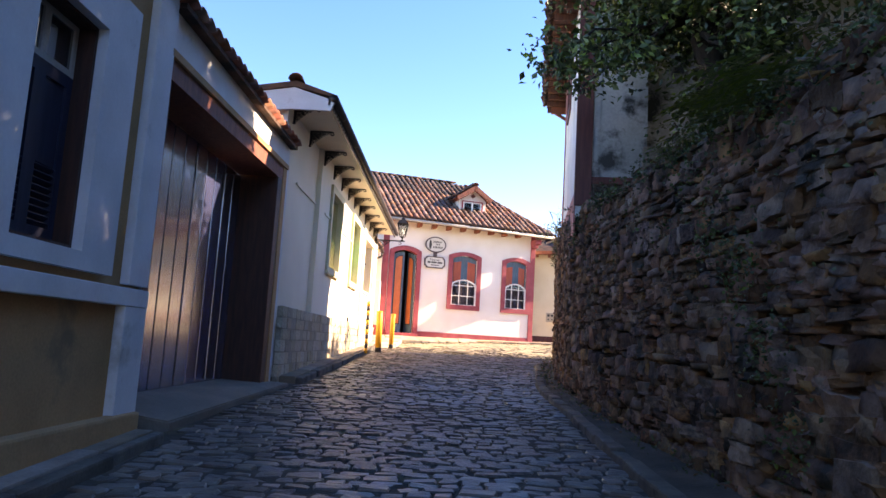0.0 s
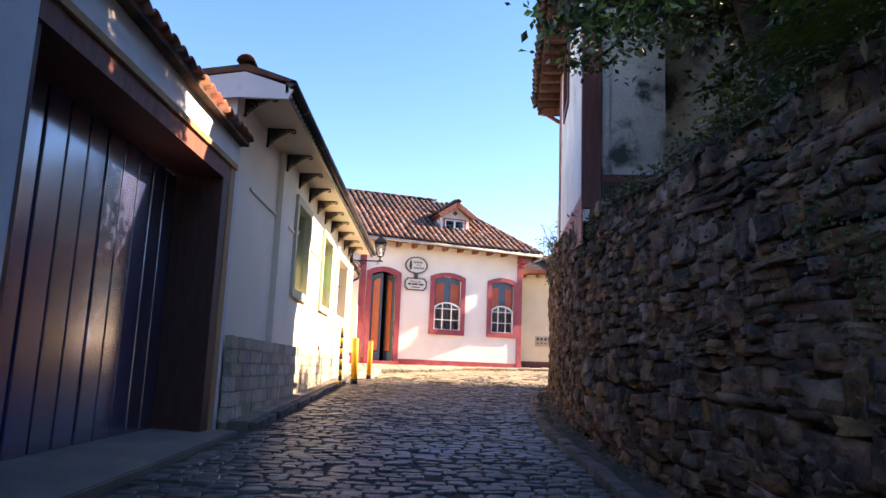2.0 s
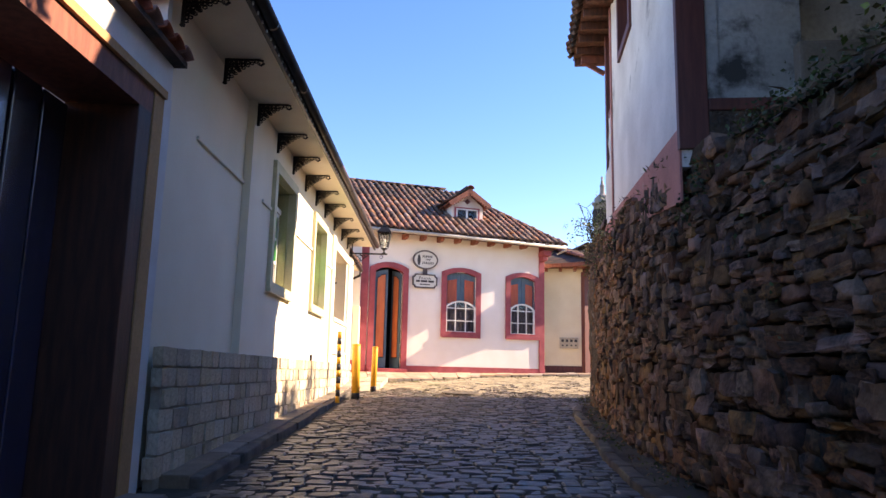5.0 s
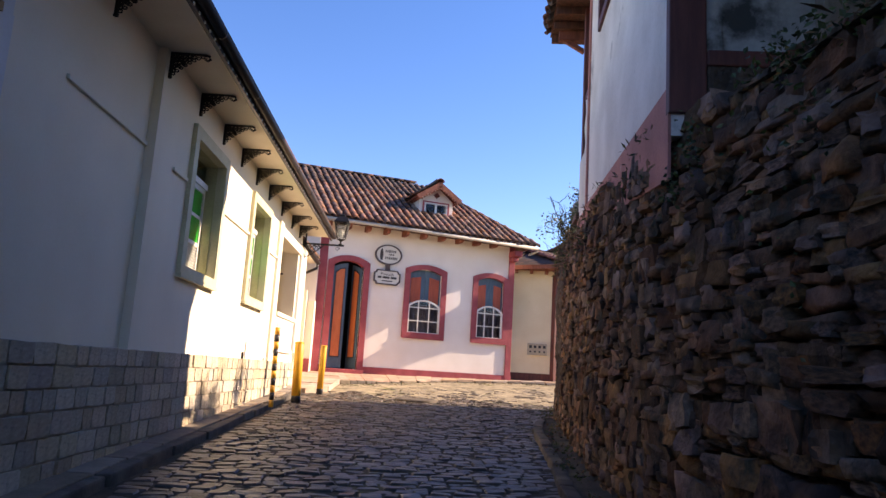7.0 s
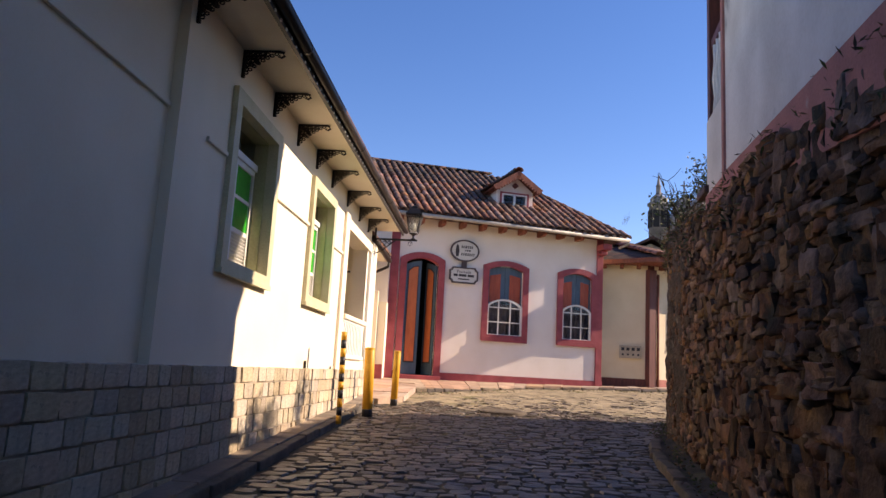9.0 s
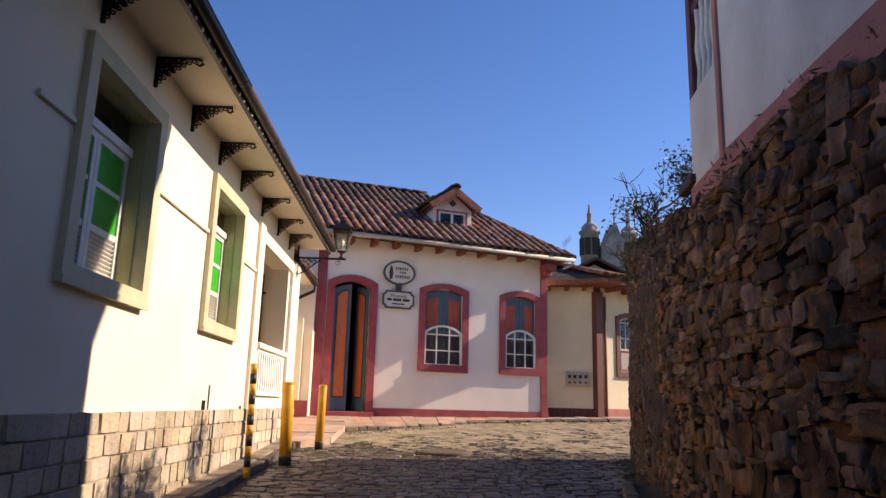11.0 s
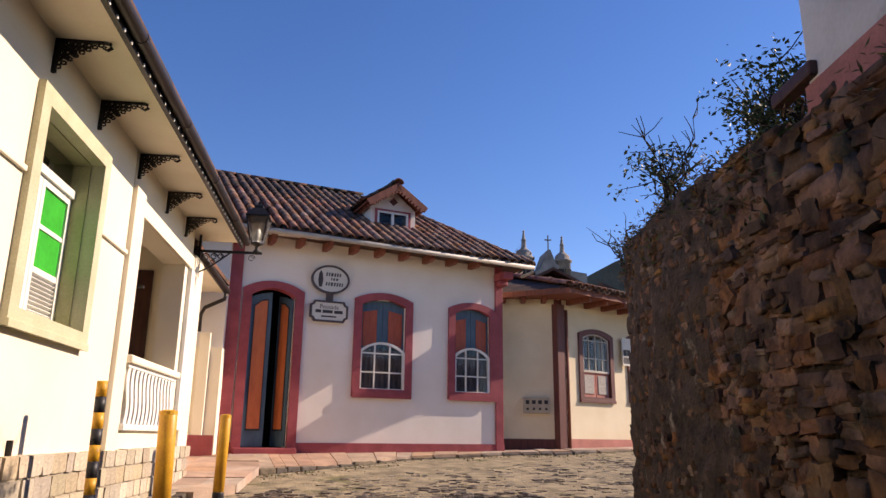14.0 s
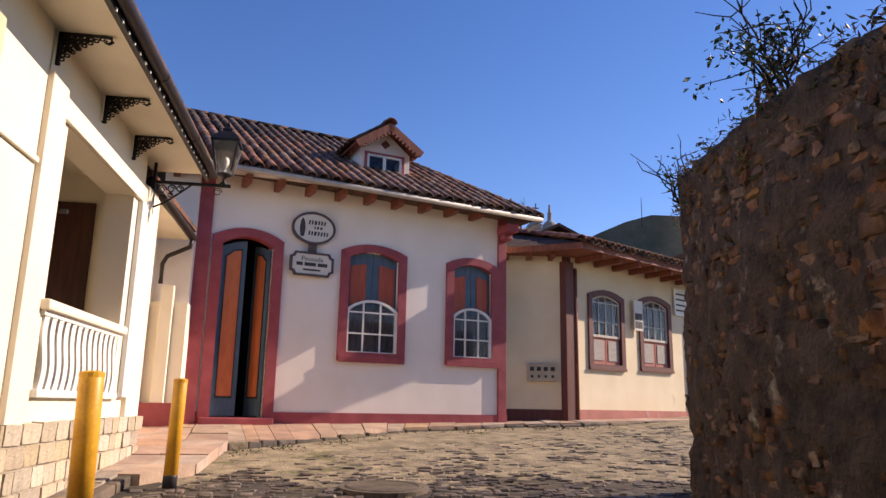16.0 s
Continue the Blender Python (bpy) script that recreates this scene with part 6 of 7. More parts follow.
# ---- stone base of the cream house ----
def base_stones():
    r = random.Random(4)
    base = new("base_backing", mesh_of("base_backing", B(XA - 0.02, XA + 0.050, 9.95, 18.33, 0.2, 1.50), "joint_light"))
    base.data.transform(GA.inverted())
    base.parent = long_house
    WORLD[base] = GA
    b2 = part("base_backing", B(XA - 0.02, XA + 0.050, 18.33, 21.58, 0.4, 1.50), "joint_light", long_house, world=True)
    lum = [from_arrays("stone", *lump(100 + i, 0.90, 0.05), "ashlar", False) for i in range(10)]
    z = 1.53
    row = 0
    while z > 0.5:
        h = r.choice((0.155, 0.17, 0.18))
        y = 9.98 + r.uniform(-0.1, 0.0)
        while y < 21.55:
            w = r.uniform(0.16, 0.34)
            if z - h / 2 > gz(XA, y) + 0.03:
                m = Matrix.Translation((XA + 0.022 + r.uniform(-0.005, 0.008), y + w / 2, z - h / 2)) @ pose(0, 0, 0, r.uniform(-2, 2), r.uniform(-2, 2), r.uniform(-2, 2)) @ Matrix.Diagonal((0.085, w - 0.016, h - 0.014, 1))
                piece("stone", r.choice(lum), m, base if y < 18.33 else b2)
            y += w
        z -= h


LATER.append(base_stones)

# ---- cobbles ----
def cobble_shape(seed):
    r = random.Random(seed)
    n = 8
    ang = [2 * math.pi * (k + r.uniform(-0.20, 0.20)) / n for k in range(n)]
    rad = [0.50 * r.uniform(0.90, 1.05) for _ in range(n)]
    sq = lambda a: 1 / max(abs(math.cos(a)), abs(math.sin(a))) ** 0.9
    vs, fs = [], []
    for k, z in ((1.0, -0.5), (0.97, 0.34), (0.86, 0.47)):
        for a, q in zip(ang, rad):
            vs.append((q * sq(a) * k * math.cos(a), q * sq(a) * k * math.sin(a), z + r.uniform(-0.05, 0.05) * (z > 0)))
    vs.append((0, 0, 0.5))
    for j in range(2):
        for k in range(n):
            q = (k + 1) % n
            fs.append((j * n + k, j * n + q, (j + 1) * n + q, (j + 1) * n + k))
    for k in range(n):
        fs.append((2 * n + k, 2 * n + (k + 1) % n, 3 * n))
    return vs, fs


def cobbles():
    r = random.Random(21)
    shapes = [cobble_shape(i) for i in range(16)]
    meshes = [from_arrays("cobble", *s, "cobble") for s in shapes]
    placed = []
    y = -1.5
    lim_l = lambda y: float(np.interp(y, [0, 5.5, 6.0, 9.6, 9.9, 20, 20.4, 22.5, 23.6, 25.3, 26.1, 26.6, 28.6, 31], [-2.0, -2.0, -2.16, -2.02, -1.93, -1.86, -1.50, -1.45, -0.50, 0.95, 2.9, 4.7, 8.2, 12]))
    lim_r = lambda y: float(np.interp(y, [0, 5, 7.5, 10.4, 11.7, 12.7, 16.0, 17.0, 18.5, 19.25, 19.9, 20.3, 21], [1.36, 1.36, 1.39, 1.39, 1.46, 1.60, 1.96, 2.27, 2.65, 2.9, 3.4, 8.0, 11.0]))
    while y < 31:
        broken = y > 19.3
        h = r.uniform(0.07, 0.12) if broken else r.uniform(0.105, 0.175)
        x = lim_l(y) + r.uniform(0, 0.1)
        x1 = lim_r(y)
        while x < x1 - 0.05:
            w = r.uniform(0.06, 0.19) if broken else r.uniform(0.11, 0.27)
            yy = y + h / 2 + 0.10 * noise.noise((x * 0.55, y * 0.35, 9)) + 0.05 * math.sin(x * 1.3)
            m = Matrix.Translation((x + w / 2, yy, gz(x, yy) - 0.037 + (r.uniform(-0.024, 0.010) if broken else r.uniform(-0.010, 0.008)) + 0.012 * noise.noise((x * 1.7, yy * 1.7, 0)))) @ pose(0, 0, 0, r.uniform(-4, 4) + 2.1, r.uniform(-4, 4), r.uniform(-9, 9))
            placed.append((y, x, m @ Matrix.Diagonal((w * 0.98, h * r.uniform(0.93, 1.05), 0.075, 1)), r.randrange(16)))
            x += w
        y += h * 0.98
    near = [k for k, p in enumerate(placed) if 5.0 < p[0] < 8.6 and -1.2 < p[1] < 1.1]
    chosen = set(near[:300])
    rest = []
    for k, (y, x, m, i) in enumerate(placed):
        if k in chosen:
            piece("cobble", meshes[i], m, ground)
        else:
            rest.append((shapes[i], m))
    joined("street_cobbles", rest, "cobble_rest", ground, smooth=False)


LATER.append(cobbles)

# ---- plants ----
def leaves(name, spots, size, material, parent, seed=1, long=1.7, droop=0.5):
    """Many small folded leaves at the given spots, as one mesh."""
    r = np.random.RandomState(seed)
    n = len(spots)
    P = np.array(spots)
    L = size * r.uniform(0.6, 1.3, (n, 1))
    d = r.normal(size=(n, 3))
    d[:, 2] = d[:, 2] * 0.5 - droop
    d /= np.linalg.norm(d, axis=1, keepdims=True)
    u = np.cross(d, r.normal(size=(n, 3)))
    u /= np.linalg.norm(u, axis=1, keepdims=True)
    w = np.cross(d, u)
    W = L / long * 0.5
    a, b, c, e = P, P + d * L * 0.5 + u * W + w * W * 0.4, P + d * L, P + d * L * 0.5 - u * W + w * W * 0.4
    vs = np.stack([a, b, c, e], 1).reshape(-1, 3)
    fs = [(4 * i, 4 * i + 1, 4 * i + 2, 4 * i + 3) for i in range(n)]
    inv = np.array(WORLD[parent].inverted())
    ob = new(name, from_arrays(name, (vs @ inv[:3, :3].T + inv[:3, 3]).tolist(), fs, material, False))
    ob.parent = parent
    ob["kind"] = "stuff"
    WORLD[ob] = WORLD[parent]
    return ob


def limb(bm, p, q, r0, r1, seed, n=5, wob=0.12):
    r = random.Random(seed)
    p, q = Vector(p), Vector(q)
    pts = [p.lerp(q, k / n) + Vector((r.uniform(-wob, wob), r.uniform(-wob, wob), r.uniform(-wob, wob) * 0.6)) * (1 if 0 < k < n else 0) for k in range(n + 1)]
    tube(bm, pts, r0, r1, 8)
    return pts


def sun_gap(p):
    """A break in the crowns through which the low sun reaches the cornice over the gate."""
    if p.x < 0.4:
        return False
    a, b = p.y - 0.185 * p.x, p.z - 0.601 * p.x
    wob = 0.14 * noise.noise((a * 5, b * 5, 3.0))
    return 8.42 + wob < a < 9.42 and 4.30 + wob < b < 5.42 + wob


def bare_corner(p):
    """The clear space between the crowns and the end wall of the old house."""
    return (3.0 < p.y < 6.3 and p.x < 2.6 and p.z < 3.7) or p.y > 6.0 and p.x < 2.5 and p.z < 4.45 - 0.25 * noise.noise((p.y * 3, p.x * 3, 1.0))


def tree(x, y, height, spread, trunk_r, count, size, seed, label, clumps=38, low=0.45, lean=(0, 0), light=0.15, centre=None):
    r = random.Random(seed)
    z0 = bank_z(x, y) - 0.1
    t = thing("tree", pose(x, y, z0), label, "tree")
    bm = bmesh.new()
    top = (x + lean[0], y + lean[1], z0 + height * 0.8)
    main = limb(bm, (x, y, z0), top, trunk_r, trunk_r * 0.35, seed, 6, 0.10)
    part("trunk", bm, "bark", t, world=True, smooth=True)
    bm = bmesh.new()
    spots, bright = [], []
    cx, cy = (x + lean[0] * 0.7, y + lean[1] * 0.7) if centre is None else centre
    for k in range(clumps):
        a, rr = r.uniform(0, 2 * math.pi), math.sqrt(r.random())
        zc = z0 + height * (low + (1 - low) * r.random())
        k2 = 1 - 0.35 * abs((zc - z0) / height - 0.7)
        c = Vector((cx + spread[0] * rr * k2 * math.cos(a), cy + spread[1] * rr * k2 * math.sin(a), zc))
        start = main[min(6, 2 + int(4 * (zc - z0) / height))]
        if sun_gap(c) or sun_gap((c + start) / 2) or bare_corner(c):
            continue
        limb(bm, start, c, trunk_r * 0.28, 0.012, seed + k, 4, 0.10)
        rad = r.uniform(0.28, 0.6)
        m = count // clumps
        for _ in range(m):
            v = Vector((r.gauss(0, 1), r.gauss(0, 1), r.gauss(0, 0.7)))
            s = c + v * rad * 0.55
            if sun_gap(s) or bare_corner(s):
                continue
            (bright if r.random() < light else spots).append(tuple(s))
    if centre:
        for q in ((0.95, 7.1, 4.1), (1.1, 7.0, 4.15), (1.25, 7.3, 4.2), (1.75, 7.0, 4.15), (1.6, 7.4, 4.35)):
            limb(bm, main[3], q, 0.03, 0.01, seed + int(q[0] * 100), 5, 0.12)
            for _ in range(150):
                s = Vector(q) + Vector((r.gauss(0, 0.16), r.gauss(0, 0.2), r.gauss(0, 0.12)))
                if not sun_gap(s):
                    (bright if r.random() < 0.4 else spots).append(tuple(s))
    part("branchwork", bm, "bark", t, world=True, smooth=True)["kind"] = "stuff"
    leaves("crown", spots, size, "leaf", t, seed)
    # a random share of leaves in lighter green: sunlight painted into the crown
    if bright:
        leaves("sunlit_leaves", bright, size, "leaf_light", t, seed + 1)
    return t


tree(2.75, 7.4, 4.6, (1.5, 2.0), 0.17, 32000, 0.088, 5, "leafy dark green tree with thick trunk on the bank", 84, 0.20, (-0.1, 0.5), 0.14, (2.55, 7.9))
tree(3.6, 4.6, 5.0, (1.9, 2.0), 0.15, 34000, 0.095, 15, "dense dark tree on the overgrown bank", 92, 0.16)
tree(6.3, 7.3, 5.0, (1.6, 1.5), 0.16, 4500, 0.15, 25, "broad tree behind the old house", 36, 0.30)
tree(5.0, 1.5, 5.2, (2.2, 2.6), 0.18, 5000, 0.15, 35, "tall shady tree above the wall", 36, 0.30)
tree(5.2, -3.0, 5.2, (2.2, 2.6), 0.18, 4000, 0.16, 45, "tall shady tree above the wall", 34, 0.30)

tree(6.8, 6.2, 5.4, (2.1, 2.4), 0.20, 9000, 0.21, 55, "dense dark tree higher on the bank", 60, 0.08)
tree(7.0, 3.0, 5.4, (2.1, 2.4), 0.20, 9000, 0.21, 65, "dense dark tree higher on the bank", 60, 0.08)
tree(7.0, 0.0, 5.4, (2.1, 2.4), 0.20, 7000, 0.21, 75, "dense dark tree higher on the bank", 50, 0.08)


def fern(x, y, z, scale, seed, label="bright green fern with arching fronds"):
    r = random.Random(seed)
    f = thing("fern", pose(x, y, z), label, "fern", "ferns on the bank")
    vs, fs = [], []
    for k in range(9):
        a = r.uniform(0, 2 * math.pi) if k > 3 else math.pi + r.uniform(-0.9, 0.9)
        L, lift = scale * r.uniform(0.7, 1.15), r.uniform(0.5, 0.95)
        side = Vector((-math.sin(a), math.cos(a), 0))
        n = 14
        for i in range(n):
            t = (i + 0.5) / n
            c = Vector((math.cos(a) * L * t, math.sin(a) * L * t, L * lift * t - L * 0.9 * t * t))
            w = L * 0.17 * math.sin(math.pi * min(1, 0.15 + t * 0.85)) + 0.012
            for s in (-1, 1):
                b = len(vs)
                fw = Vector((math.cos(a), math.sin(a), 0)) * L * 0.032
                tip = c + side * s * w + fw * 1.2 - Vector((0, 0, w * 0.25))
                vs += [tuple(c - fw * 0.55), tuple((c + tip) / 2 - fw * 0.6), tuple(tip), tuple((c + tip) / 2 + fw * 0.6)]
                fs.append((b, b + 1, b + 2, b + 3))
    ob = new("fronds", from_arrays("fronds", vs, fs, "leaf_light"))
    ob.parent = f
    WORLD[ob] = WORLD[f]


r9 = random.Random(77)
for k, (x, y, s) in enumerate(((2.02, 5.3, 0.62), (2.0, 4.75, 0.55), (2.1, 4.3, 0.62), (2.05, 5.9, 0.42), (2.1, 3.8, 0.55), (2.45, 5.0, 0.8), (1.95, 6.3, 0.36), (2.4, 4.4, 0.75))):
    x = wall_x(y) + 0.12 + 0.25 * (x - 1.95)
    fern(x, y, bank_z(x, y) + 0.06, s, 60 + k)
fern(2.55, 5.75, bank_z(2.55, 5.75) + 0.12, 1.05, 72, "large fern with long arching light green fronds")
fern(2.35, 4.9, bank_z(2.35, 4.9) + 0.12, 0.95, 73, "large fern with long arching light green fronds")


# undergrowth along the top, creepers down the face, tufts at the foot
def scrub():
    r = random.Random(8)
    g = thing("undergrowth", pose(2.0, 6.0, 2.9), "dark tangled undergrowth along the wall top", "undergrowth", "", "stuff")
    sp, dry = [], []
    for _ in range(560):
        y = r.uniform(-1.0, 8.9)
        e = r.uniform(-0.05, 1.5)
        x = float(np.interp(y, WY[:11], WX[:11])) + e
        z = bank_z(x, y)
        h = r.uniform(0.05, 0.42) * (1 if y < 7.5 else 0.35)
        for _ in range(38):
            q = (x + r.gauss(0, 0.09), y + r.gauss(0, 0.10), z + r.uniform(-0.05, h))
            (dry if r.random() < 0.10 else sp).append(q)
    leaves("leaf_mass", sp, 0.045, "leaf", g, 3)
    leaves("dry_leaves", dry, 0.14, "leaf_dry", g, 4, 4.0)
    c = thing("creeper", pose(1.8, 7.0, 2.4), "green creeper hanging down the rubble wall", "creeper", "", "stuff")
    sp = []
    for _ in range(100):
        s = r.uniform(cum[1] + 2.0, cum[1] + 9.0)
        p, d, o = wall_at(s)
        top = wall_top(s)
        L = r.uniform(0.1, 1.0) ** 1.5
        if r.random() < 0.25:
            L += 0.6
        zc = top + 0.05 - L
        for _ in range(14):
            t = r.random()
            sp.append(tuple(p + d * r.gauss(0, 0.10) + o * (0.07 + r.uniform(0, 0.07) + batter(zc, s)) + Vector((0, 0, top + 0.05 - L * t + r.gauss(0, 0.05)))))
    for y, z, n, sd in ((4.7, 1.75, 240, 0.16), (4.3, 1.25, 200, 0.16), (5.2, 2.0, 140, 0.12), (9.8, 2.66, 60, 0.07), (9.5, 2.82, 80, 0.08), (4.0, 0.75, 160, 0.15)):
        s = float(np.interp(y, WY, cum))
        p, d, o = wall_at(s)
        for _ in range(n):
            sp.append(tuple(p + d * r.gauss(0, sd) + o * (0.08 + r.uniform(0, 0.08)) + Vector((0, 0, z + r.gauss(0, sd)))))
    leaves("leaf_mass", sp, 0.034, "leaf", c, 6, 1.5)
    t = thing("weeds", pose(1.5, 6.0, 0.6), "low weeds and litter along the wall foot", "weeds", "", "stuff")
    sp, dr = [], []
    for _ in range(120):
        y = r.uniform(3, 19)
        x = float(np.interp(y, WY[:11], WX[:11])) - r.uniform(0.05, 0.28)
        for _ in range(r.randrange(3, 12)):
            (sp if r.random() < 0.6 else dr).append((x + r.gauss(0, 0.04), y + r.gauss(0, 0.06), gz(x, y) + 0.08 + r.uniform(0, 0.06)))
    for _ in range(260):
        t_ = r.uniform(0, 4.2)
        ex_, ey_ = float(np.interp(t_, range(7), [q[0] for q in edge])), float(np.interp(t_, range(7), [q[1] for q in edge]))
        x, y = ex_ + r.uniform(-0.1, 0.3), ey_ - abs(r.gauss(0.15, 0.25))
        for _ in range(5):
            (sp if r.random() < 0.5 else dr).append((x + r.gauss(0, 0.05), y + r.gauss(0, 0.05), gz(x, y) + r.uniform(0.0, 0.03)))
    leaves("green_tufts", sp, 0.045, "moss", t, 8, 2.5, -0.3)
    leaves("dry_tufts", dr, 0.045, "leaf_dry", t, 9, 2.5, -0.1)
    tp = thing("wall_tufts", pose(1.7, 13, 3.3), "dry grass and moss clinging to the wall top", "grass", "", "stuff")
    sp, dr = [], []
    for _ in range(230):
        s = r.uniform(cum[5], cum[7]) if r.random() < 0.25 else r.uniform(cum[7], cum[12])
        p, d, o = wall_at(s)
        z = wall_top(s) + r.uniform(-0.5, 0.06) if r.random() < 0.4 else wall_top(s) + r.uniform(-0.06, 0.06)
        for _ in range(8):
            (sp if r.random() < 0.35 else dr).append(tuple(p + d * r.gauss(0, 0.05) + o * (0.06 + batter(z, s) + r.uniform(-0.15 if z > wall_top(s) - 0.05 else 0, 0.05)) + Vector((0, 0, z + r.gauss(0, 0.03)))))
    leaves("green_blades", sp, 0.07, "moss", tp, 12, 4, -0.2)
    leaves("dry_blades", dr, 0.07, "leaf_dry", tp, 13, 5, -0.2)


scrub()


def shrub(x, y, z, h, spread, seed, n, size, label, bare=0.4, lean=(0, 0)):
    r = random.Random(seed)
    t = thing("shrub", pose(x, y, z), label, "shrub")
    bm, sp = bmesh.new(), []
    for k in range(n):
        a = r.uniform(0, 2 * math.pi)
        q = Vector((x + lean[0] + spread * math.cos(a) * r.uniform(0.3, 1), y + lean[1] + spread * math.sin(a) * r.uniform(0.3, 1), z + h * r.uniform(0.35, 1)))
        pts = limb(bm, (x + r.uniform(-0.05, 0.05), y + r.uniform(-0.05, 0.05), z), q, 0.011, 0.004, seed * 31 + k, 5, 0.05)
        for j in range(3):
            s = pts[r.randrange(2, 6)]
            e = s + Vector((r.gauss(0, 0.14), r.gauss(0, 0.14), r.uniform(0.02, 0.25)))
            tube(bm, [s, (s + e) / 2 + Vector((0.02, 0.01, 0)), e], 0.006, 0.003, 5)
            if r.random() > bare and e.z < z + h * (0.62 if bare > 0.3 else 2):
                sp += [tuple(e + Vector((r.gauss(0, 0.06), r.gauss(0, 0.06), r.gauss(0, 0.06)))) for _ in range(16)]
        if r.random() > bare and pts[-1].z < z + h * (0.62 if bare > 0.3 else 2):
            sp += [tuple(pts[-1] + Vector((r.gauss(0, 0.08), r.gauss(0, 0.08), r.gauss(0, 0.07)))) for _ in range(18)]
    part("twiggery", bm, "bark", t, world=True)["kind"] = "stuff"
    leaves("leaf_mass", sp, size, "leaf", t, seed, 2.0)


shrub(2.62, 17.1, 3.62, 0.92, 0.36, 91, 15, 0.056, "sparse half-bare shrub growing on the wall top", 0.31, (-0.1, 0.0))
shrub(2.68, 15.30, 3.45, 0.58, 0.30, 92, 30, 0.046, "leafy olive-like shrub behind the wall top", 0.12, (0.04, 0.05))
shrub(2.84, 15.85, 3.50, 0.60, 0.32, 93, 28, 0.046, "leafy olive-like shrub beside the old porch", 0.12, (0.05, 0.0))
shrub(3.1, 19.4, 3.65, 0.55, 0.3, 94, 7, 0.05, "dry twiggy tuft at the wall corner", 0.75, (-0.1, 0.15))

# fallen branch on the wall top, and the dark lean-to roof behind it
branch = thing("dead_branch", pose(2.9, 17.7, 3.75), "crooked dead branch leaning over the wall top", "branch")
bm = bmesh.new()
limb(bm, (2.78, 17.6, 3.98), (3.34, 17.91, 4.46), 0.018, 0.012, 411, 5, 0.05)
limb(bm, (2.70, 17.5, 3.62), (2.78, 17.6, 3.98), 0.018, 0.018, 412, 3, 0.02)
part("stem", bm, "bark", branch, world=True, smooth=True)
rb = random.Random(5)
leaves("withered_leaves", [(2.80 + rb.gauss(0, 0.07), 17.6 + rb.gauss(0, 0.07), 3.97 + rb.gauss(0, 0.06)) for _ in range(60)], 0.06, "leaf", branch, 17, 3.0, 0.6)

# low grass along the kerb before the inn
verge_grass = thing("kerb_grass", pose(0.2, 24.0, gz(0.2, 24.0)), "short dry grass tufts along the foot of the kerb", "grass", "", "stuff")
vs, fs = [], []
for _ in range(110):
    t = rb.uniform(0.3, 5.0)
    off = abs(rb.gauss(0, 0.45)) + 0.08
    x, y = float(np.interp(t, range(7), [q[0] for q in edge])) + off * 0.55, float(np.interp(t, range(7), [q[1] for q in edge])) - off * 0.83
    for _ in range(14):
        px_, py_ = x + rb.gauss(0, 0.07), y + rb.gauss(0, 0.07)
        z, h, w, a = gz(px_, py_) - 0.01, rb.uniform(0.025, 0.075), rb.uniform(0.004, 0.008), rb.uniform(0, math.pi)
        b = len(vs)
        vs += [(px_ - w * math.cos(a), py_ - w * math.sin(a), z), (px_ + w * math.cos(a), py_ + w * math.sin(a), z), (px_ + rb.gauss(0, 0.03), py_ + rb.gauss(0, 0.03), z + h)]
        fs.append((b, b + 1, b + 2))
blades = new("blades", from_arrays("blades", vs, fs, "leaf_dry"))
blades.parent = verge_grass
WORLD[blades] = Matrix.Identity(4)

# grass standing along the crest of the wall
crest = thing("crest_grass", pose(2.2, 15.8, 3.5), "stiff grass blades along the crest of the wall", "grass", "", "stuff")
vs, fs = [], []
for _ in range(210):
    s = rb.uniform(cum[6] + 2.3, cum[9])
    p, d, o = wall_at(s)
    z = wall_top(s) - 0.03
    q = p + o * rb.uniform(-0.16, 0.0)
    h, lx = rb.uniform(0.06, 0.24), rb.gauss(0, 0.05)
    b = len(vs)
    w = rb.uniform(0.008, 0.016)
    vs += [(q.x - d.x * w, q.y - d.y * w, z), (q.x + d.x * w, q.y + d.y * w, z), (q.x + d.x * lx, q.y + d.y * lx, z + h)]
    fs.append((b, b + 1, b + 2))
blades = new("blades", from_arrays("blades", vs, fs, "leaf_dry"))
blades.parent = crest
WORLD[blades] = Matrix.Identity(4)

# ---- distance ----
def ray_point(ax, ay, at):
    return Vector((-0.3 + ax * (at - 11), at, 1.7 + ay * (at - 11)))


church = thing("church", pose(28.0, 120, 1.6), "dark baroque church towers far beyond the roofs", "church")
for px_, pz, sc in ((26.6, 33.6, 1.0), (32.9, 32.97, 0.9)):
    prof = [(1.5, -33 / sc if sc < 1 else -32.2), (1.5, -4.4), (1.75, -4.3), (1.75, -4.0), (1.3, -3.8), (1.35, -3.3), (0.9, -2.8), (0.5, -2.5), (0.42, -2.2), (0.36, -1.2), (0.46, -1.1), (0.30, -0.9), (0.14, 0.2), (0.22, 0.35), (0.02, 0.66)]
    part("tower", lathe(bmesh.new(), [(r * sc, pz + z * sc) for r, z in prof], 12, px_, 120), "church_stone", church, "round stone tower with lantern and finial", True, True)
    # belfry openings: near-black blocks through the tower, their shade painted, no holes cut
    bm = bmesh.new()
    for a in range(4):
        bm2 = B(-0.45, 0.45, -1.56 * sc, 1.56 * sc, pz - 8.0, pz - 5.2, m=Matrix.Translation((px_, 120, 0)) @ pose(0, 0, 0, 0, 0, 45 * a + 20))
        me = bpy.data.meshes.new("t")
        bm2.to_mesh(me)
        bm.from_mesh(me)
        bpy.data.meshes.remove(me)
        bm2.free()
    part("belfry_opening", bm, "dark_room", church, world=True)
bm = bmesh.new()
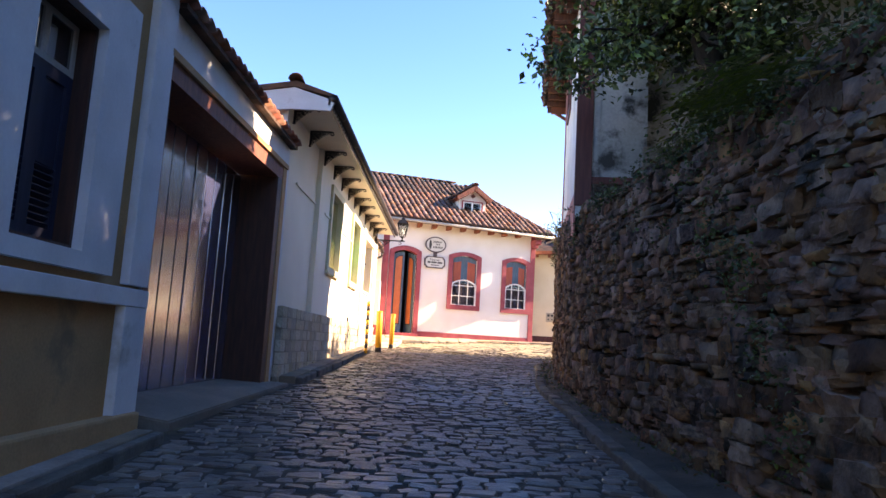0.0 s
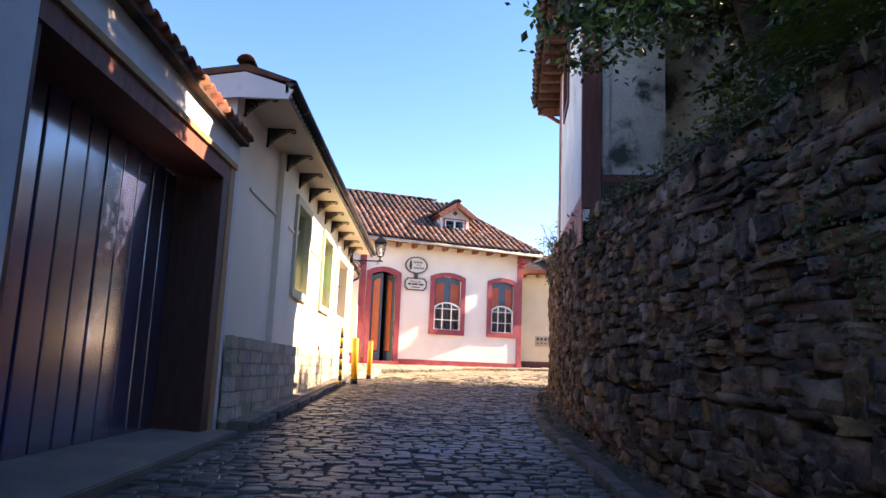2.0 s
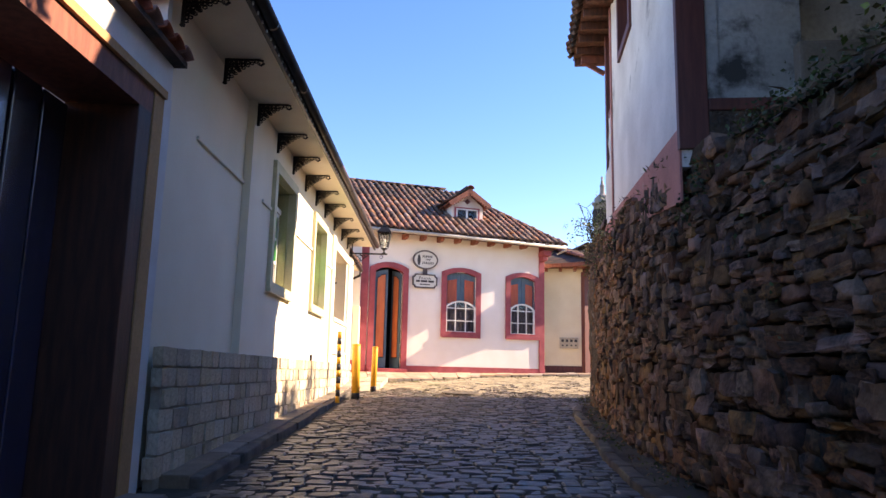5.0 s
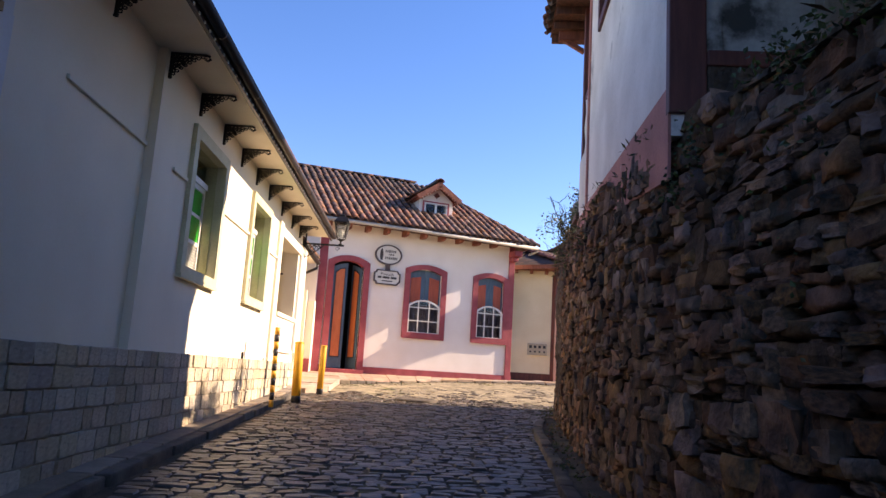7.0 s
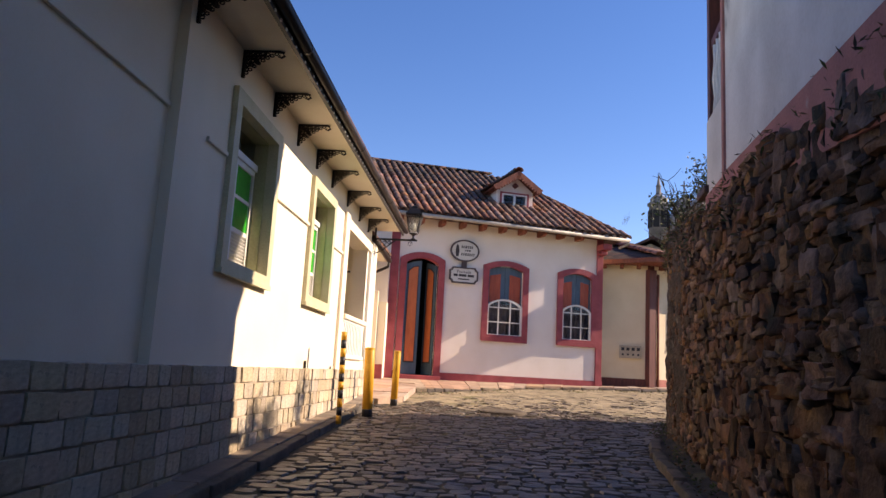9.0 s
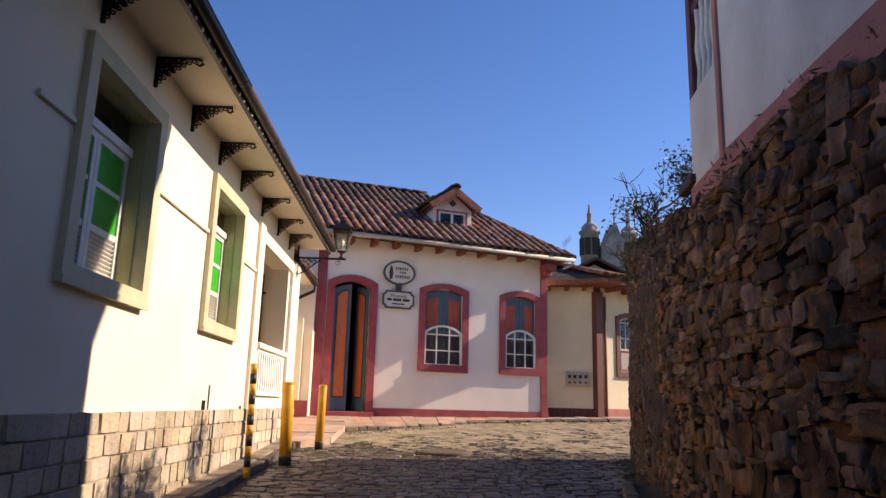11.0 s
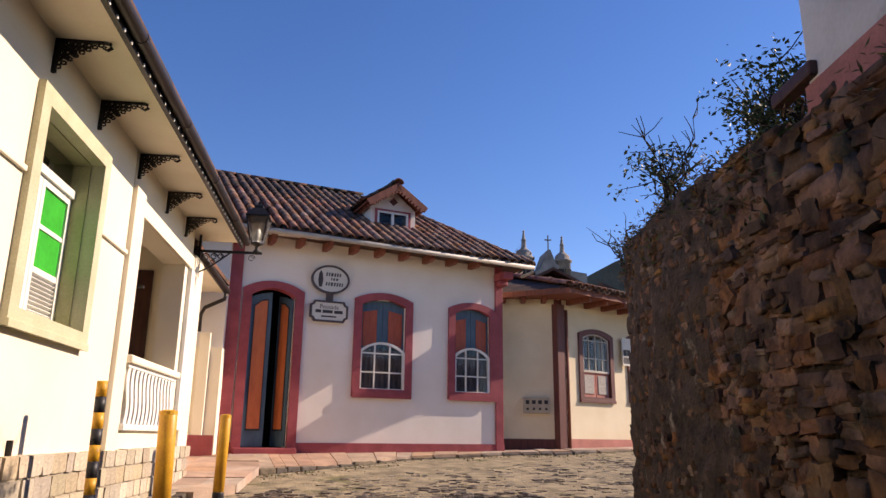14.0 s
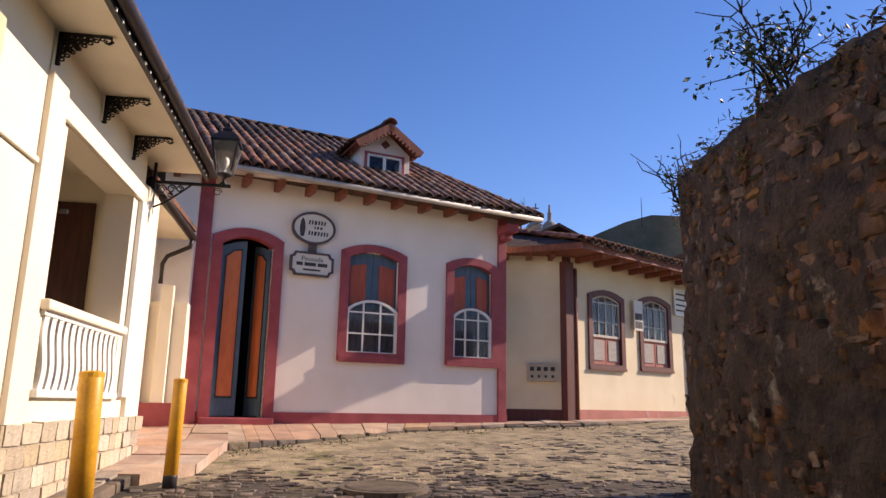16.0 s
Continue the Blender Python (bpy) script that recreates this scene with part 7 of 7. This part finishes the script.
extrude_outline(bm, [(28.2, 1.4), (28.2, 27.2), (28.8, 27.6), (29.4, 28.6), (29.9, 29.9), (30.3, 30.9), (30.7, 30.9), (31.1, 29.9), (31.6, 28.6), (33.6, 27.6), (36.6, 27.2), (36.6, 1.4)], 119, 124)
part("gable", bm, "church_stone", church, "curved stone gable", True)
bm = bmesh.new()
box(bm, 30.42, 30.58, 119.5, 119.7, 30.9, 33.4)
box(bm, 29.95, 31.05, 119.5, 119.7, 32.55, 32.72)
part("cross", bm, "church_stone", church, "stone cross", True)
vs, fs = [], []
hx_ = [-400 + 20 * i for i in range(61)]
for i, x in enumerate(hx_):
    top = 70 + 22 * max(0.0, min(1.0, (x - 20) / 150)) + 46 * math.exp(-((x - 232) / 80) ** 2) + 3 * noise.noise((x * 0.05, 0, 0))
    for j, f in enumerate((0, 0.5, 0.8, 1.0)):
        vs.append((x, 420 + 60 * f, -5 + (top + 5) * f + (2.5 * noise.noise((x * 0.11, f * 3, 4)) if f else 0)))
for i in range(len(hx_) - 1):
    for j in range(3):
        fs.append((4 * i + j, 4 * i + 4 + j, 4 * i + 5 + j, 4 * i + 1 + j))
hill = new("hill", from_arrays("hill", vs, fs, "hill", True))
tagged(hill, "hazy grey-green rocky hill in the distance", "hill", "", "structure")
bpy.data.objects["hill"].location = (0, 0, 0)
WORLD[hill] = Matrix.Identity(4)
mast = thing("radio_mast", pose(208, 470, 125), "thin radio mast on the far hill", "mast")
part("pole", tube(bmesh.new(), [(0, 0, 0), (0, 0, 22)], 0.35, 0.2, 6), "iron", mast)
# roofs beyond the second house
for k, (x, y, z, w) in enumerate(((15.0, 38, 7.3, 5), (20.5, 46, 9.0, 7), (8.6, 36, 6.2, 4))):
    h = thing("house", pose(x, y, 1.6), "white walled house with dark tiled roof beyond", "house")
    part("wall", B(-w / 2, w / 2, 0, 5, -1, z - 1.6), "plaster_old", h)
    bm = extrude_outline(bmesh.new(), [(-w / 2 - 0.5, z - 1.7), (0, z - 1.6 + w * 0.22), (w / 2 + 0.5, z - 1.7)], -0.5, 5.5)
    part("roof", bm, "tile_bed", h, "dark weathered tiled roof")

# unseen house added behind the camera's start to close the street
rear = thing("house", pose(0, -9, 0), "plain white unseen house added to close the street behind", "house")
part("wall", B(-6, 6, -9.5, -9, -1, 4.6), "plaster_old", rear)
part("roof", B(-6.5, 6.5, -9.6, -8.4, 4.6, 4.8), "tile_bed", rear)

# tiles, stones and cobbles, piece by piece
for build in LATER:
    build()
